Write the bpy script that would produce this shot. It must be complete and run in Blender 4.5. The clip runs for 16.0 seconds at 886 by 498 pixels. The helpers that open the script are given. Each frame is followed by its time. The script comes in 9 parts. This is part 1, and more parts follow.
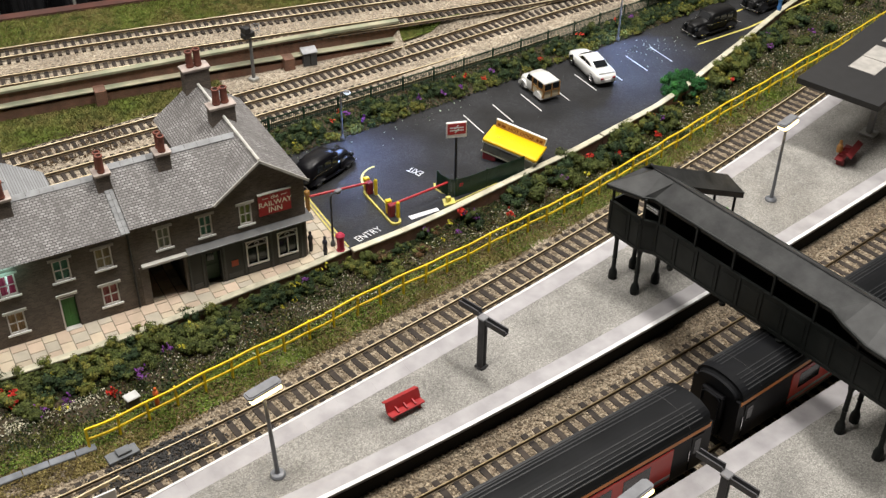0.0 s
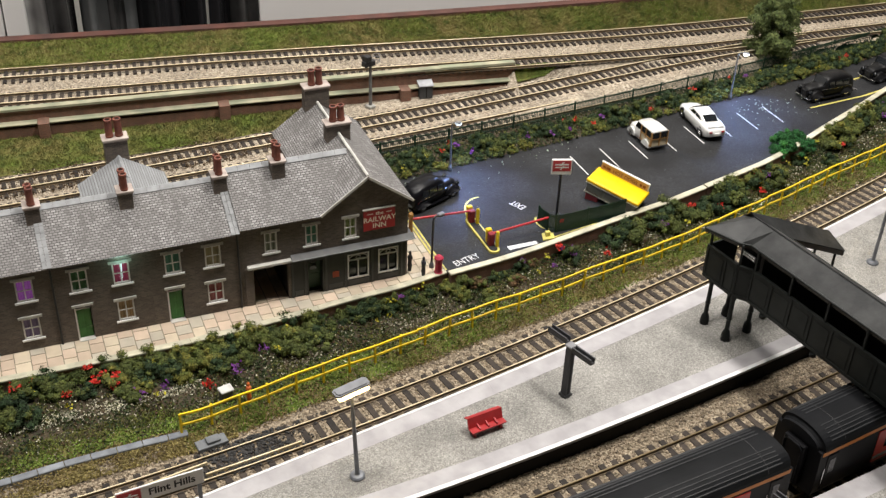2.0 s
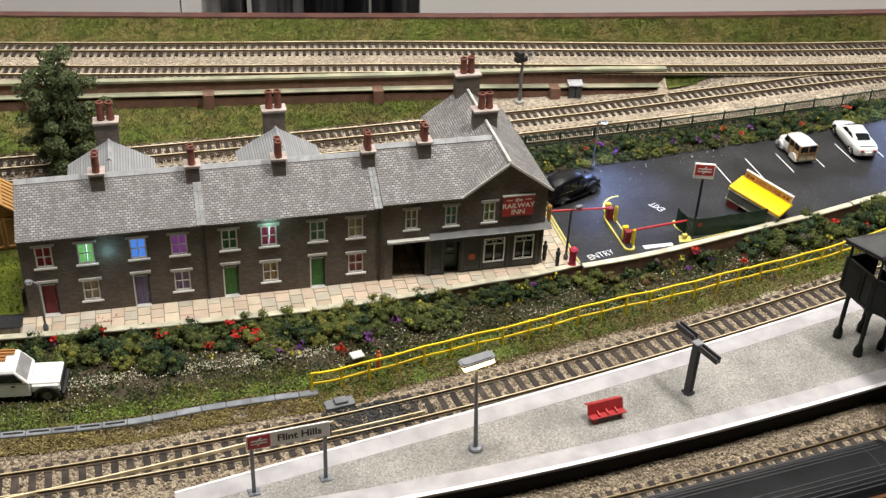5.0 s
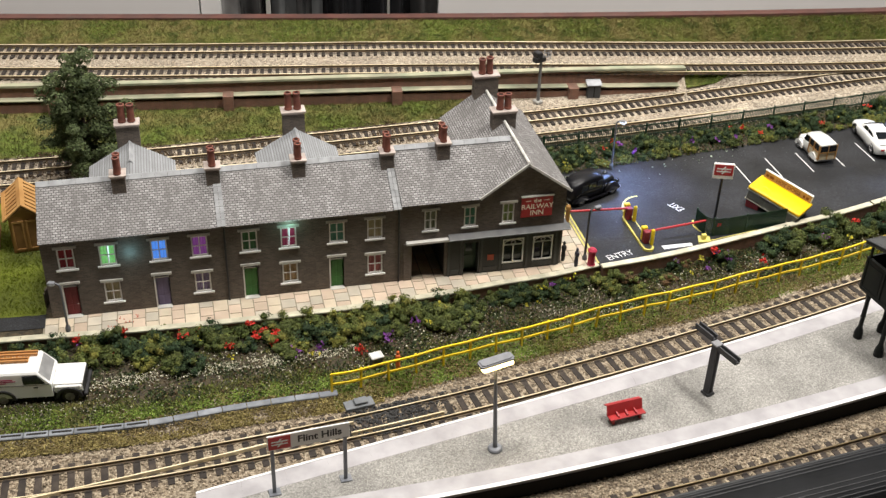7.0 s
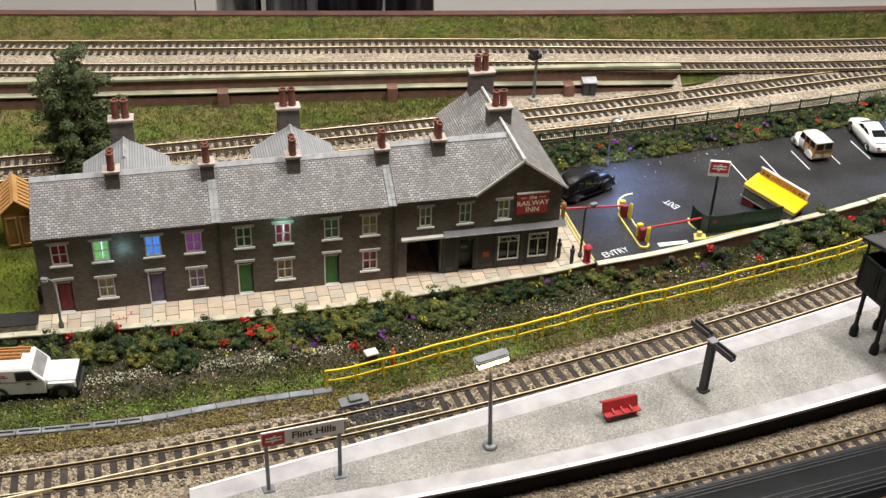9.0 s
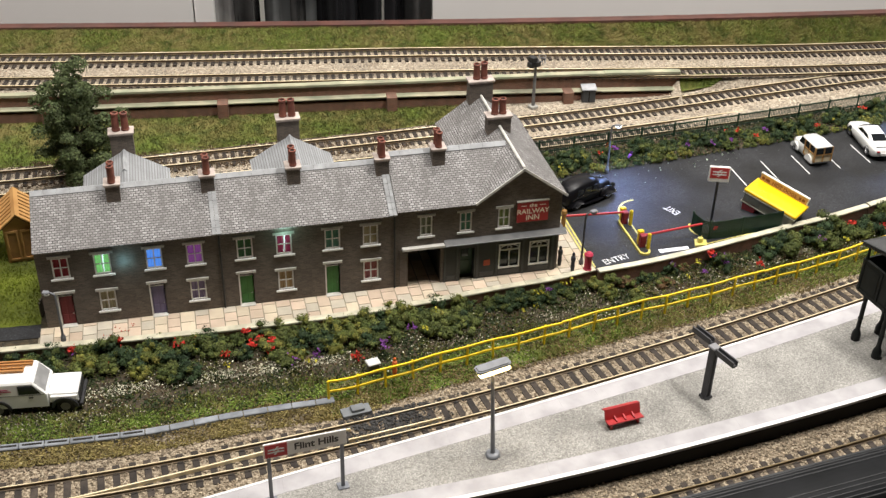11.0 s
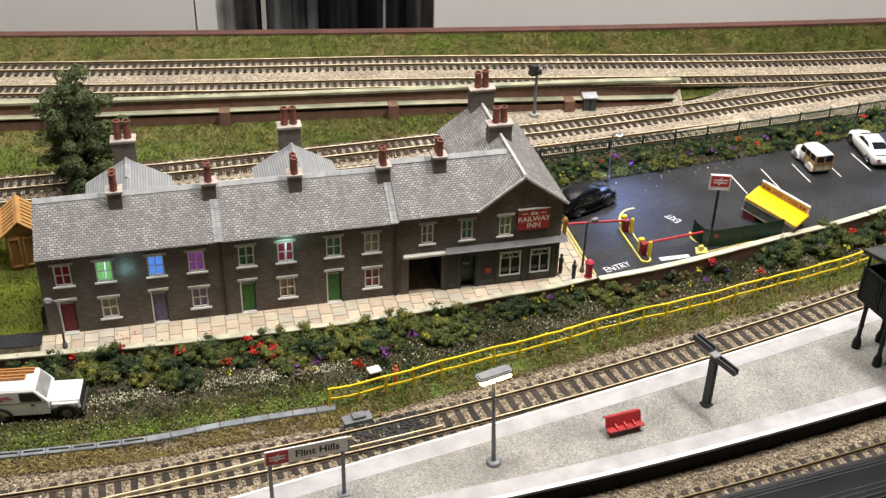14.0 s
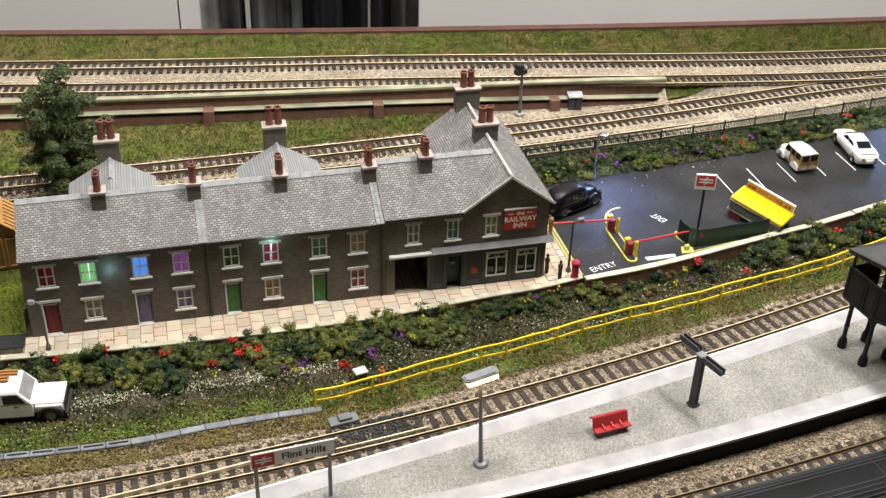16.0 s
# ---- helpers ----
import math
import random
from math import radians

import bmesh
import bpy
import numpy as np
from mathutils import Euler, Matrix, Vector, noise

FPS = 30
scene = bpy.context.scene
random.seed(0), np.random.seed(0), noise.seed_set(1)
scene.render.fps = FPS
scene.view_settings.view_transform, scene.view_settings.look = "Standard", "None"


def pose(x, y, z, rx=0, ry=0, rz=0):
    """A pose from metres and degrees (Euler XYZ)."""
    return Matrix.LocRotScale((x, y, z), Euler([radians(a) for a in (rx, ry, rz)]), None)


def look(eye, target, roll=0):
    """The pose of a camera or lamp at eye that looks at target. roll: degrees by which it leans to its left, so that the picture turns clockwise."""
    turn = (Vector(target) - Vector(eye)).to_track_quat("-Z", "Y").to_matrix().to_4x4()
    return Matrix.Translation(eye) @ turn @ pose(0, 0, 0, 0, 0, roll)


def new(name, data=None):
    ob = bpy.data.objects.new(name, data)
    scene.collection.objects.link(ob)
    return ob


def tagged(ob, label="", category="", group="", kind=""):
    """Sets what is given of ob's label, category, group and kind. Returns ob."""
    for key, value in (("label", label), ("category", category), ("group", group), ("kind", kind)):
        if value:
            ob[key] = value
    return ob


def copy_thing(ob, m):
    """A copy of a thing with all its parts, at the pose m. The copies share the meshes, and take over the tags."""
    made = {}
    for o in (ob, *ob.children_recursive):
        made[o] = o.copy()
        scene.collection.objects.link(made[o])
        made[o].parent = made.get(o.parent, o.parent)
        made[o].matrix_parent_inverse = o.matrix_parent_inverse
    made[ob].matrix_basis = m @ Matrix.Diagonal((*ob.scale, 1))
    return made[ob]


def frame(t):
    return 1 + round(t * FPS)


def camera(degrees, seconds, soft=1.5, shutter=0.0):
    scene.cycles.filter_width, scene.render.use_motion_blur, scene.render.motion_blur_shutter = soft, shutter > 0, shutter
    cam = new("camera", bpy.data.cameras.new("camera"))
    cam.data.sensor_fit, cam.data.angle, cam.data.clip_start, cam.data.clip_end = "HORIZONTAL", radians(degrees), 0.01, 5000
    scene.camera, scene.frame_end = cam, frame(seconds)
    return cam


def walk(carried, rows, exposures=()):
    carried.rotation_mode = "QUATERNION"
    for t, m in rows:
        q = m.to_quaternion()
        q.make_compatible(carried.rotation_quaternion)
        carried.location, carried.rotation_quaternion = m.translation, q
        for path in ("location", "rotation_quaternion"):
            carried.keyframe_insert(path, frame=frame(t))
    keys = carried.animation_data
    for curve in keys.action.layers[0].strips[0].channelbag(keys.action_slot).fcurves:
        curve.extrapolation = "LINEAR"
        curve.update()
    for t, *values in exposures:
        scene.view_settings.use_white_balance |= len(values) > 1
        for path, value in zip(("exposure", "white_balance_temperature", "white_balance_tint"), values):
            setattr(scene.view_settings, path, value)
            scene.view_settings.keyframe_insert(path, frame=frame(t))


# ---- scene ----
FOV = 42.00
PATH = [
    (0, (-0.11288, -0.57739, 0.46168), (0.20516, -0.01935, -0.01523), 0.79),
    (0.5, (-0.11351, -0.57832, 0.46077), (0.20423, -0.02018, -0.01621), 0.96),
    (1, (-0.11698, -0.58191, 0.45932), (0.19741, -0.01583, -0.01048), 1.62),
    (1.5, (-0.12081, -0.59781, 0.45863), (0.16969, -0.00372, 0.00844), 1.79),
    (2, (-0.12287, -0.60243, 0.45363), (0.14267, 0.00738, 0.00907), 2.42),
    (2.5, (-0.12545, -0.60868, 0.45029), (0.12036, 0.01028, 0.00705), 3.08),
    (3, (-0.12715, -0.61567, 0.44842), (0.09900, 0.01279, 0.00809), 3.32),
    (3.5, (-0.12741, -0.61980, 0.44796), (0.07891, 0.01551, 0.00770), 3.29),
    (4, (-0.12833, -0.62370, 0.44727), (0.06102, 0.01705, 0.00727), 3.11),
    (6.5, (-0.12892, -0.62715, 0.44844), (0.03875, 0.01923, 0.00790), 2.26),
    (7, (-0.12917, -0.62684, 0.45000), (0.03414, 0.01998, 0.00845), 2.00),
    (7.5, (-0.12922, -0.62678, 0.44815), (0.03388, 0.02011, 0.00664), 2.06),
    (8, (-0.12858, -0.62654, 0.44747), (0.03634, 0.01977, 0.00578), 2.23),
    (8.5, (-0.12842, -0.62635, 0.44860), (0.03742, 0.01996, 0.00727), 2.14),
    (9, (-0.12898, -0.62605, 0.44688), (0.03768, 0.01999, 0.00545), 2.26),
    (11.5, (-0.12764, -0.62602, 0.44955), (0.03780, 0.02352, 0.01283), 1.42),
    (12, (-0.12790, -0.62577, 0.45092), (0.03906, 0.02391, 0.01499), 1.50),
    (12.5, (-0.12832, -0.62498, 0.45052), (0.04053, 0.02569, 0.01680), 1.48),
    (13, (-0.12801, -0.62464, 0.45123), (0.04125, 0.02618, 0.01790), 1.47),
    (13.5, (-0.12815, -0.62533, 0.44968), (0.03999, 0.02603, 0.01672), 1.58),
    (14, (-0.12804, -0.62699, 0.44914), (0.03715, 0.02503, 0.01602), 1.54),
    (14.5, (-0.12828, -0.62648, 0.45018), (0.03622, 0.02488, 0.01581), 1.64),
    (15, (-0.12828, -0.62522, 0.44875), (0.03931, 0.02515, 0.01409), 1.75),
    (15.5, (-0.12870, -0.62458, 0.44961), (0.04299, 0.02487, 0.01516), 1.77),
    (16, (-0.12866, -0.62395, 0.44902), (0.04707, 0.02473, 0.01506), 1.93),
]
cam = camera(FOV, 16.0, soft=1.4)
walk(cam, [(t, look(eye, target, roll)) for t, eye, target, roll in PATH],
     exposures=[(0, -0.08), (1.0, -0.06), (4.0, 0.10), (7.0, 0.15), (12.0, 0.22), (16.0, 0.25)])

# ---- light ----
world = bpy.data.worlds.new("room_air")
scene.world = world
world.use_nodes = True
world.node_tree.nodes["Background"].inputs[0].default_value = (1.0, 0.95, 0.9, 1)
world.node_tree.nodes["Background"].inputs[1].default_value = 0.012


def area_light(name, x, y, z, sx, sy, watts, colour):
    d = bpy.data.lights.new(name, "AREA")
    d.shape, d.size, d.size_y, d.energy, d.color = "RECTANGLE", sx, sy, watts, colour
    ob = new(name, d)
    ob.matrix_world = pose(x, y, z)
    return ob


def bulb(name, x, y, z, watts, colour, radius=0.0015):
    d = bpy.data.lights.new(name, "POINT")
    d.energy, d.color, d.shadow_soft_size = watts, colour, radius
    ob = new(name, d)
    ob.location = (x * 0.01, y * 0.01, z * 0.01)
    return ob


def hooded_lamp(name, eye, target, watts, colour, radius):
    """The bulb of a lamp with a hood: it shines down and forward only."""
    d = bpy.data.lights.new(name, "SPOT")
    d.energy, d.color, d.shadow_soft_size, d.spot_size, d.spot_blend = watts, colour, radius, math.radians(125), 0.7
    ob = new(name, d)
    ob.matrix_world = look([c * 0.01 for c in eye], [c * 0.01 for c in target])
    return ob


area_light("ceiling_tube_light", 0.47, -0.15, 1.28, 0.14, 0.4, 17.5, (1.0, 0.955, 0.90))
# two more unseen lights, added to fill the left side and the back
area_light("ceiling_tube_light", -0.26, -0.14, 1.28, 0.6, 0.2, 10.8, (1.0, 0.955, 0.90))
area_light("ceiling_tube_light", 0.16, 0.50, 1.28, 1.0, 0.2, 12.5, (1.0, 0.955, 0.90))
hooded_lamp("car_park_bulb", (48.75, 15.1, 4.1), (48.2, 13.0, 0), 0.30, (0.34, 0.52, 1.0), 0.006)
hooded_lamp("car_park_bulb", (20.1, 11.5, 3.95), (20.6, 9.3, 0), 0.30, (0.30, 0.47, 1.0), 0.006)
# unseen bulbs added before the house fronts to make glow patches on the brick
bulb("window_bulb", -7.3, -0.5, 5.5, 0.0022, (0.55, 1.0, 0.85))
bulb("window_bulb", -17.3, -0.5, 4.4, 0.0019, (0.4, 0.85, 1.0))

# ---- materials ----
MATS = {}


def mat(name, colour, rough=0.7, metal=0.0, second=None, scale=300.0, bump=0.0, bump_scale=None, emit=None, strength=0.0,
        grime=0.0, island=0.0, random_object=0.0, coat=0.0, detail=4.0, spec=0.5):
    """A painted or printed surface: base colour, a second tone by noise, broad grime, fine relief."""
    if name in MATS:
        return MATS[name]
    m = bpy.data.materials.new(name)
    m.use_nodes = True
    nt = m.node_tree
    n, l = nt.nodes, nt.links
    b = n["Principled BSDF"]
    b.inputs["Roughness"].default_value = rough
    b.inputs["Metallic"].default_value = metal
    b.inputs["Coat Weight"].default_value = coat
    b.inputs["Specular IOR Level"].default_value = spec
    geo = n.new("ShaderNodeNewGeometry")
    base = n.new("ShaderNodeRGB")
    base.outputs[0].default_value = (*colour, 1)
    out = base.outputs[0]

    def mix(a, bcol, fac, mode="MIX"):
        mx = n.new("ShaderNodeMix")
        mx.data_type, mx.blend_type = "RGBA", mode
        l.new(a, mx.inputs[6])
        if isinstance(bcol, tuple):
            mx.inputs[7].default_value = (*bcol, 1)
        else:
            l.new(bcol, mx.inputs[7])
        if isinstance(fac, float):
            mx.inputs[0].default_value = fac
        else:
            l.new(fac, mx.inputs[0])
        return mx.outputs[2]

    def tex_noise(s, det=4.0, lo=0.35, hi=0.65):
        t = n.new("ShaderNodeTexNoise")
        t.inputs["Scale"].default_value = s
        t.inputs["Detail"].default_value = det
        l.new(geo.outputs["Position"], t.inputs["Vector"])
        r = n.new("ShaderNodeMapRange")
        r.inputs["From Min"].default_value, r.inputs["From Max"].default_value = lo, hi
        l.new(t.outputs["Fac"], r.inputs["Value"])
        return r.outputs["Result"]

    if second:
        out = mix(out, second, tex_noise(scale, detail))
    if island:
        r = n.new("ShaderNodeMapRange")
        r.inputs["To Min"].default_value, r.inputs["To Max"].default_value = 1 - island, 1 + island
        l.new(geo.outputs["Random Per Island"], r.inputs["Value"])
        v = n.new("ShaderNodeHueSaturation")
        l.new(r.outputs["Result"], v.inputs["Value"])
        l.new(out, v.inputs["Color"])
        out = v.outputs["Color"]
    if random_object:
        oi = n.new("ShaderNodeObjectInfo")
        r = n.new("ShaderNodeMapRange")
        r.inputs["To Min"].default_value, r.inputs["To Max"].default_value = 1 - random_object, 1 + random_object
        l.new(oi.outputs["Random"], r.inputs["Value"])
        v = n.new("ShaderNodeHueSaturation")
        l.new(r.outputs["Result"], v.inputs["Value"])
        l.new(out, v.inputs["Color"])
        out = v.outputs["Color"]
    if grime:
        g = tex_noise(38.0, 6.0, 0.42, 0.72)
        gm = n.new("ShaderNodeMath")
        gm.operation = "MULTIPLY"
        gm.inputs[1].default_value = grime
        l.new(g, gm.inputs[0])
        out = mix(out, (0.06, 0.055, 0.05), gm.outputs[0])
    l.new(out, b.inputs["Base Color"])
    if bump:
        t = n.new("ShaderNodeTexNoise")
        t.inputs["Scale"].default_value = bump_scale or scale * 3
        t.inputs["Detail"].default_value = 5
        l.new(geo.outputs["Position"], t.inputs["Vector"])
        bp = n.new("ShaderNodeBump")
        bp.inputs["Strength"].default_value = bump
        bp.inputs["Distance"].default_value = 0.0006
        l.new(t.outputs["Fac"], bp.inputs["Height"])
        l.new(bp.outputs["Normal"], b.inputs["Normal"])
    if emit:
        b.inputs["Emission Color"].default_value = (*emit, 1)
        b.inputs["Emission Strength"].default_value = strength
    MATS[name] = m
    return m


def brick_mat(name, colours, mortar, width, height, gap, axis="XZ", rough=0.8, wear=0.35, wear_colour=(0.05, 0.05, 0.05), bump=0.4, offset=0.5, streak=0.0):
    """Printed courses on a card kit: bricks or slates in object space. Sizes in cm."""
    if name in MATS:
        return MATS[name]
    m = bpy.data.materials.new(name)
    m.use_nodes = True
    nt = m.node_tree
    n, l = nt.nodes, nt.links
    b = n["Principled BSDF"]
    b.inputs["Roughness"].default_value = rough
    tc = n.new("ShaderNodeTexCoord")
    sep = n.new("ShaderNodeSeparateXYZ")
    l.new(tc.outputs["UV"], sep.inputs[0])
    br = n.new("ShaderNodeTexBrick")
    br.offset = offset
    br.inputs["Scale"].default_value = 1.0
    br.inputs["Brick Width"].default_value = width
    br.inputs["Row Height"].default_value = height
    br.inputs["Mortar Size"].default_value = gap
    br.inputs["Mortar Smooth"].default_value = 0.2
    br.inputs["Bias"].default_value = 0.0
    br.inputs["Color1"].default_value = (*colours[0], 1)
    br.inputs["Color2"].default_value = (*colours[1], 1)
    br.inputs["Mortar"].default_value = (*mortar, 1)
    l.new(tc.outputs["UV"], br.inputs["Vector"])
    no = n.new("ShaderNodeTexNoise")
    no.inputs["Scale"].default_value = 0.55
    no.inputs["Detail"].default_value = 6
    l.new(tc.outputs["UV"], no.inputs["Vector"])
    r = n.new("ShaderNodeMapRange")
    r.inputs["From Min"].default_value, r.inputs["From Max"].default_value = 0.45, 0.75
    r.inputs["To Max"].default_value = wear
    l.new(no.outputs["Fac"], r.inputs["Value"])
    mx = n.new("ShaderNodeMix")
    mx.data_type = "RGBA"
    l.new(r.outputs["Result"], mx.inputs[0])
    l.new(br.outputs["Color"], mx.inputs[6])
    mx.inputs[7].default_value = (*wear_colour, 1)
    last = mx.outputs[2]
    if streak:
        # fine grain and rain streaks that run down the slope
        for sx, sy, lo, hi, amount in ((9.0, 14.0, 0.35, 0.7, 0.5), (1.5, 0.22, 0.42, 0.72, streak)):
            mp = n.new("ShaderNodeMapping")
            mp.inputs["Scale"].default_value = (sx, sy, 1)
            l.new(tc.outputs["UV"], mp.inputs["Vector"])
            st = n.new("ShaderNodeTexNoise")
            st.inputs["Scale"].default_value, st.inputs["Detail"].default_value = 1.0, 5
            l.new(mp.outputs["Vector"], st.inputs["Vector"])
            sr = n.new("ShaderNodeMapRange")
            sr.inputs["From Min"].default_value, sr.inputs["From Max"].default_value = lo, hi
            sr.inputs["To Max"].default_value = amount
            l.new(st.outputs["Fac"], sr.inputs["Value"])
            sm = n.new("ShaderNodeMix")
            sm.data_type = "RGBA"
            l.new(sr.outputs["Result"], sm.inputs[0])
            l.new(last, sm.inputs[6])
            sm.inputs[7].default_value = (*wear_colour, 1)
            last = sm.outputs[2]
    l.new(last, b.inputs["Base Color"])
    bp = n.new("ShaderNodeBump")
    bp.inputs["Strength"].default_value = bump
    bp.inputs["Distance"].default_value = 0.0004
    bp.invert = True
    l.new(br.outputs["Fac"], bp.inputs["Height"])
    l.new(bp.outputs["Normal"], b.inputs["Normal"])
    MATS[name] = m
    return m


BRICK = brick_mat("dark_brick_card", ((0.185, 0.149, 0.121), (0.095, 0.078, 0.066)), (0.165, 0.142, 0.122), 0.30, 0.105, 0.013, wear=0.5, wear_colour=(0.062, 0.051, 0.043), streak=0.25)
SLATE = brick_mat("slate_card", ((0.42, 0.41, 0.405), (0.215, 0.205, 0.202)), (0.045, 0.042, 0.042), 0.30, 0.172, 0.026, wear=0.75, wear_colour=(0.115, 0.108, 0.104), streak=0.65)
CORRUGATED = brick_mat("ribbed_sheet", ((0.30, 0.31, 0.32), (0.235, 0.243, 0.25)), (0.17, 0.173, 0.178), 40.0, 0.2, 0.04, wear=0.45, wear_colour=(0.14, 0.14, 0.145), offset=0.0)
REDBRICK = brick_mat("red_brick_card", ((0.29, 0.125, 0.08), (0.20, 0.085, 0.056)), (0.24, 0.165, 0.125), 0.32, 0.11, 0.014, wear=0.6, wear_colour=(0.10, 0.065, 0.045), streak=0.55)


def gravel_mat(name, tones, scale, rough, bump, stain=0.3):
    """Loose or glued grains: each grain has a tone of its own, with broad worn and dusty patches over them."""
    m = bpy.data.materials.new(name)
    m.use_nodes = True
    n, l = m.node_tree.nodes, m.node_tree.links
    b = n["Principled BSDF"]
    b.inputs["Roughness"].default_value = rough
    geo = n.new("ShaderNodeNewGeometry")
    vor = n.new("ShaderNodeTexVoronoi")
    vor.inputs["Scale"].default_value = scale
    l.new(geo.outputs["Position"], vor.inputs["Vector"])
    sep = n.new("ShaderNodeSeparateColor")
    l.new(vor.outputs["Color"], sep.inputs[0])
    ramp = n.new("ShaderNodeValToRGB")
    e = ramp.color_ramp.elements
    while len(e) < len(tones):
        e.new(0.5)
    for k, c in enumerate(tones):
        e[k].position, e[k].color = (0.04, 0.35, 0.7, 0.98)[k], (*c, 1)
    l.new(sep.outputs[0], ramp.inputs[0])
    no = n.new("ShaderNodeTexNoise")
    no.inputs["Scale"].default_value, no.inputs["Detail"].default_value = 30, 7
    l.new(geo.outputs["Position"], no.inputs["Vector"])
    r = n.new("ShaderNodeMapRange")
    r.inputs["From Min"].default_value, r.inputs["From Max"].default_value = 0.3, 0.7
    r.inputs["To Min"].default_value, r.inputs["To Max"].default_value = 1 - stain, 1 + stain * 0.6
    l.new(no.outputs["Fac"], r.inputs["Value"])
    hs = n.new("ShaderNodeHueSaturation")
    l.new(r.outputs["Result"], hs.inputs["Value"])
    l.new(ramp.outputs["Color"], hs.inputs["Color"])
    l.new(hs.outputs["Color"], b.inputs["Base Color"])
    bp = n.new("ShaderNodeBump")
    bp.inputs["Strength"].default_value, bp.inputs["Distance"].default_value = bump, 0.0005
    bp.invert = True
    l.new(vor.outputs["Distance"], bp.inputs["Height"])
    l.new(bp.outputs["Normal"], b.inputs["Normal"])
    MATS[name] = m
    return m


def turf_mat(name, green, olive, dark, island=0.0):
    """Grass fibre: green that runs into olive over a hand's width, with darker tufts a finger wide."""
    m = bpy.data.materials.new(name)
    m.use_nodes = True
    n, l = m.node_tree.nodes, m.node_tree.links
    b = n["Principled BSDF"]
    b.inputs["Roughness"].default_value = 0.95
    b.inputs["Specular IOR Level"].default_value = 0.2
    geo = n.new("ShaderNodeNewGeometry")
    out = None
    for sc, lo, hi, c in ((24, 0.38, 0.62, olive), (110, 0.48, 0.68, dark)):
        no = n.new("ShaderNodeTexNoise")
        no.inputs["Scale"].default_value, no.inputs["Detail"].default_value = sc, 6
        l.new(geo.outputs["Position"], no.inputs["Vector"])
        r = n.new("ShaderNodeMapRange")
        r.inputs["From Min"].default_value, r.inputs["From Max"].default_value = lo, hi
        l.new(no.outputs["Fac"], r.inputs["Value"])
        mx = n.new("ShaderNodeMix")
        mx.data_type = "RGBA"
        l.new(r.outputs["Result"], mx.inputs[0])
        if out:
            l.new(out, mx.inputs[6])
        else:
            mx.inputs[6].default_value = (*green, 1)
        mx.inputs[7].default_value = (*c, 1)
        out = mx.outputs[2]
    if island:
        r = n.new("ShaderNodeMapRange")
        r.inputs["To Min"].default_value, r.inputs["To Max"].default_value = 1 - island, 1 + island
        l.new(geo.outputs["Random Per Island"], r.inputs["Value"])
        hs = n.new("ShaderNodeHueSaturation")
        l.new(r.outputs["Result"], hs.inputs["Value"])
        l.new(out, hs.inputs["Color"])
        out = hs.outputs["Color"]
    l.new(out, b.inputs["Base Color"])
    MATS[name] = m
    return m


STONE = mat("pale_stone_trim", (0.62, 0.60, 0.55), 0.8, second=(0.45, 0.44, 0.41), scale=120, bump=0.15)
LEAD = mat("ridge_tile", (0.33, 0.34, 0.35), 0.75, second=(0.24, 0.245, 0.25), scale=150, bump=0.2)
WHITE = mat("white_plastic", (0.80, 0.80, 0.78), 0.35, second=(0.72, 0.72, 0.70), scale=60)
CREAM = mat("cream_coping", (0.66, 0.62, 0.47), 0.85, second=(0.42, 0.40, 0.30), scale=90, bump=0.3, grime=0.25)
TARMAC = gravel_mat("tarmac", ((0.0059, 0.0062, 0.0076), (0.0098, 0.0103, 0.0123), (0.0137, 0.0144, 0.0168), (0.0250, 0.0265, 0.0296)), 1100, 0.72, 0.35, 0.9)
BALLAST = gravel_mat("ballast_bed", ((0.085, 0.064, 0.044), (0.19, 0.149, 0.102), (0.29, 0.235, 0.165), (0.42, 0.355, 0.26)), 820, 0.95, 0.9)
BALLAST_FAR = gravel_mat("pale_ballast_bed", ((0.15, 0.12, 0.09), (0.29, 0.24, 0.18), (0.40, 0.34, 0.26), (0.54, 0.48, 0.38)), 900, 0.95, 0.9)
STONES = mat("ballast_stone", (0.36, 0.295, 0.21), 0.9, second=(0.19, 0.145, 0.10), scale=60, island=0.5)
STONES_FAR = mat("pale_ballast_stone", (0.56, 0.48, 0.37), 0.9, second=(0.37, 0.30, 0.22), scale=60, island=0.42)
SOIL = mat("garden_soil", (0.026, 0.022, 0.013), 0.95, second=(0.072, 0.054, 0.03), scale=260, bump=1.0, bump_scale=900)
GRASS = turf_mat("scatter_grass", (0.105, 0.14, 0.026), (0.165, 0.145, 0.05), (0.05, 0.068, 0.017))
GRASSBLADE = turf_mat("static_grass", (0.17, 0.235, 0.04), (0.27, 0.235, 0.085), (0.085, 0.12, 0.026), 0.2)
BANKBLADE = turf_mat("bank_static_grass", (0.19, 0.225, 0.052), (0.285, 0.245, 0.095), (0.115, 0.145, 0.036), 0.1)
# darker copy of the static grass: shade below the wall put into its colour
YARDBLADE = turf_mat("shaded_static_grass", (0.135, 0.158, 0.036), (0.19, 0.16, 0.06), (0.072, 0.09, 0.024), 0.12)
LAWN = mat("lawn_scatter", (0.17, 0.205, 0.018), 0.95, second=(0.07, 0.085, 0.014), scale=22, bump=1.0, bump_scale=1600)
PLATFORM = gravel_mat("platform_gravel", ((0.17, 0.165, 0.15), (0.245, 0.237, 0.22), (0.295, 0.285, 0.263), (0.40, 0.385, 0.355)), 1700, 0.92, 0.35)
SLAB_EDGE = mat("platform_edge_slab", (0.42, 0.405, 0.415), 0.85, second=(0.325, 0.312, 0.32), scale=70, bump=0.2, grime=0.1)
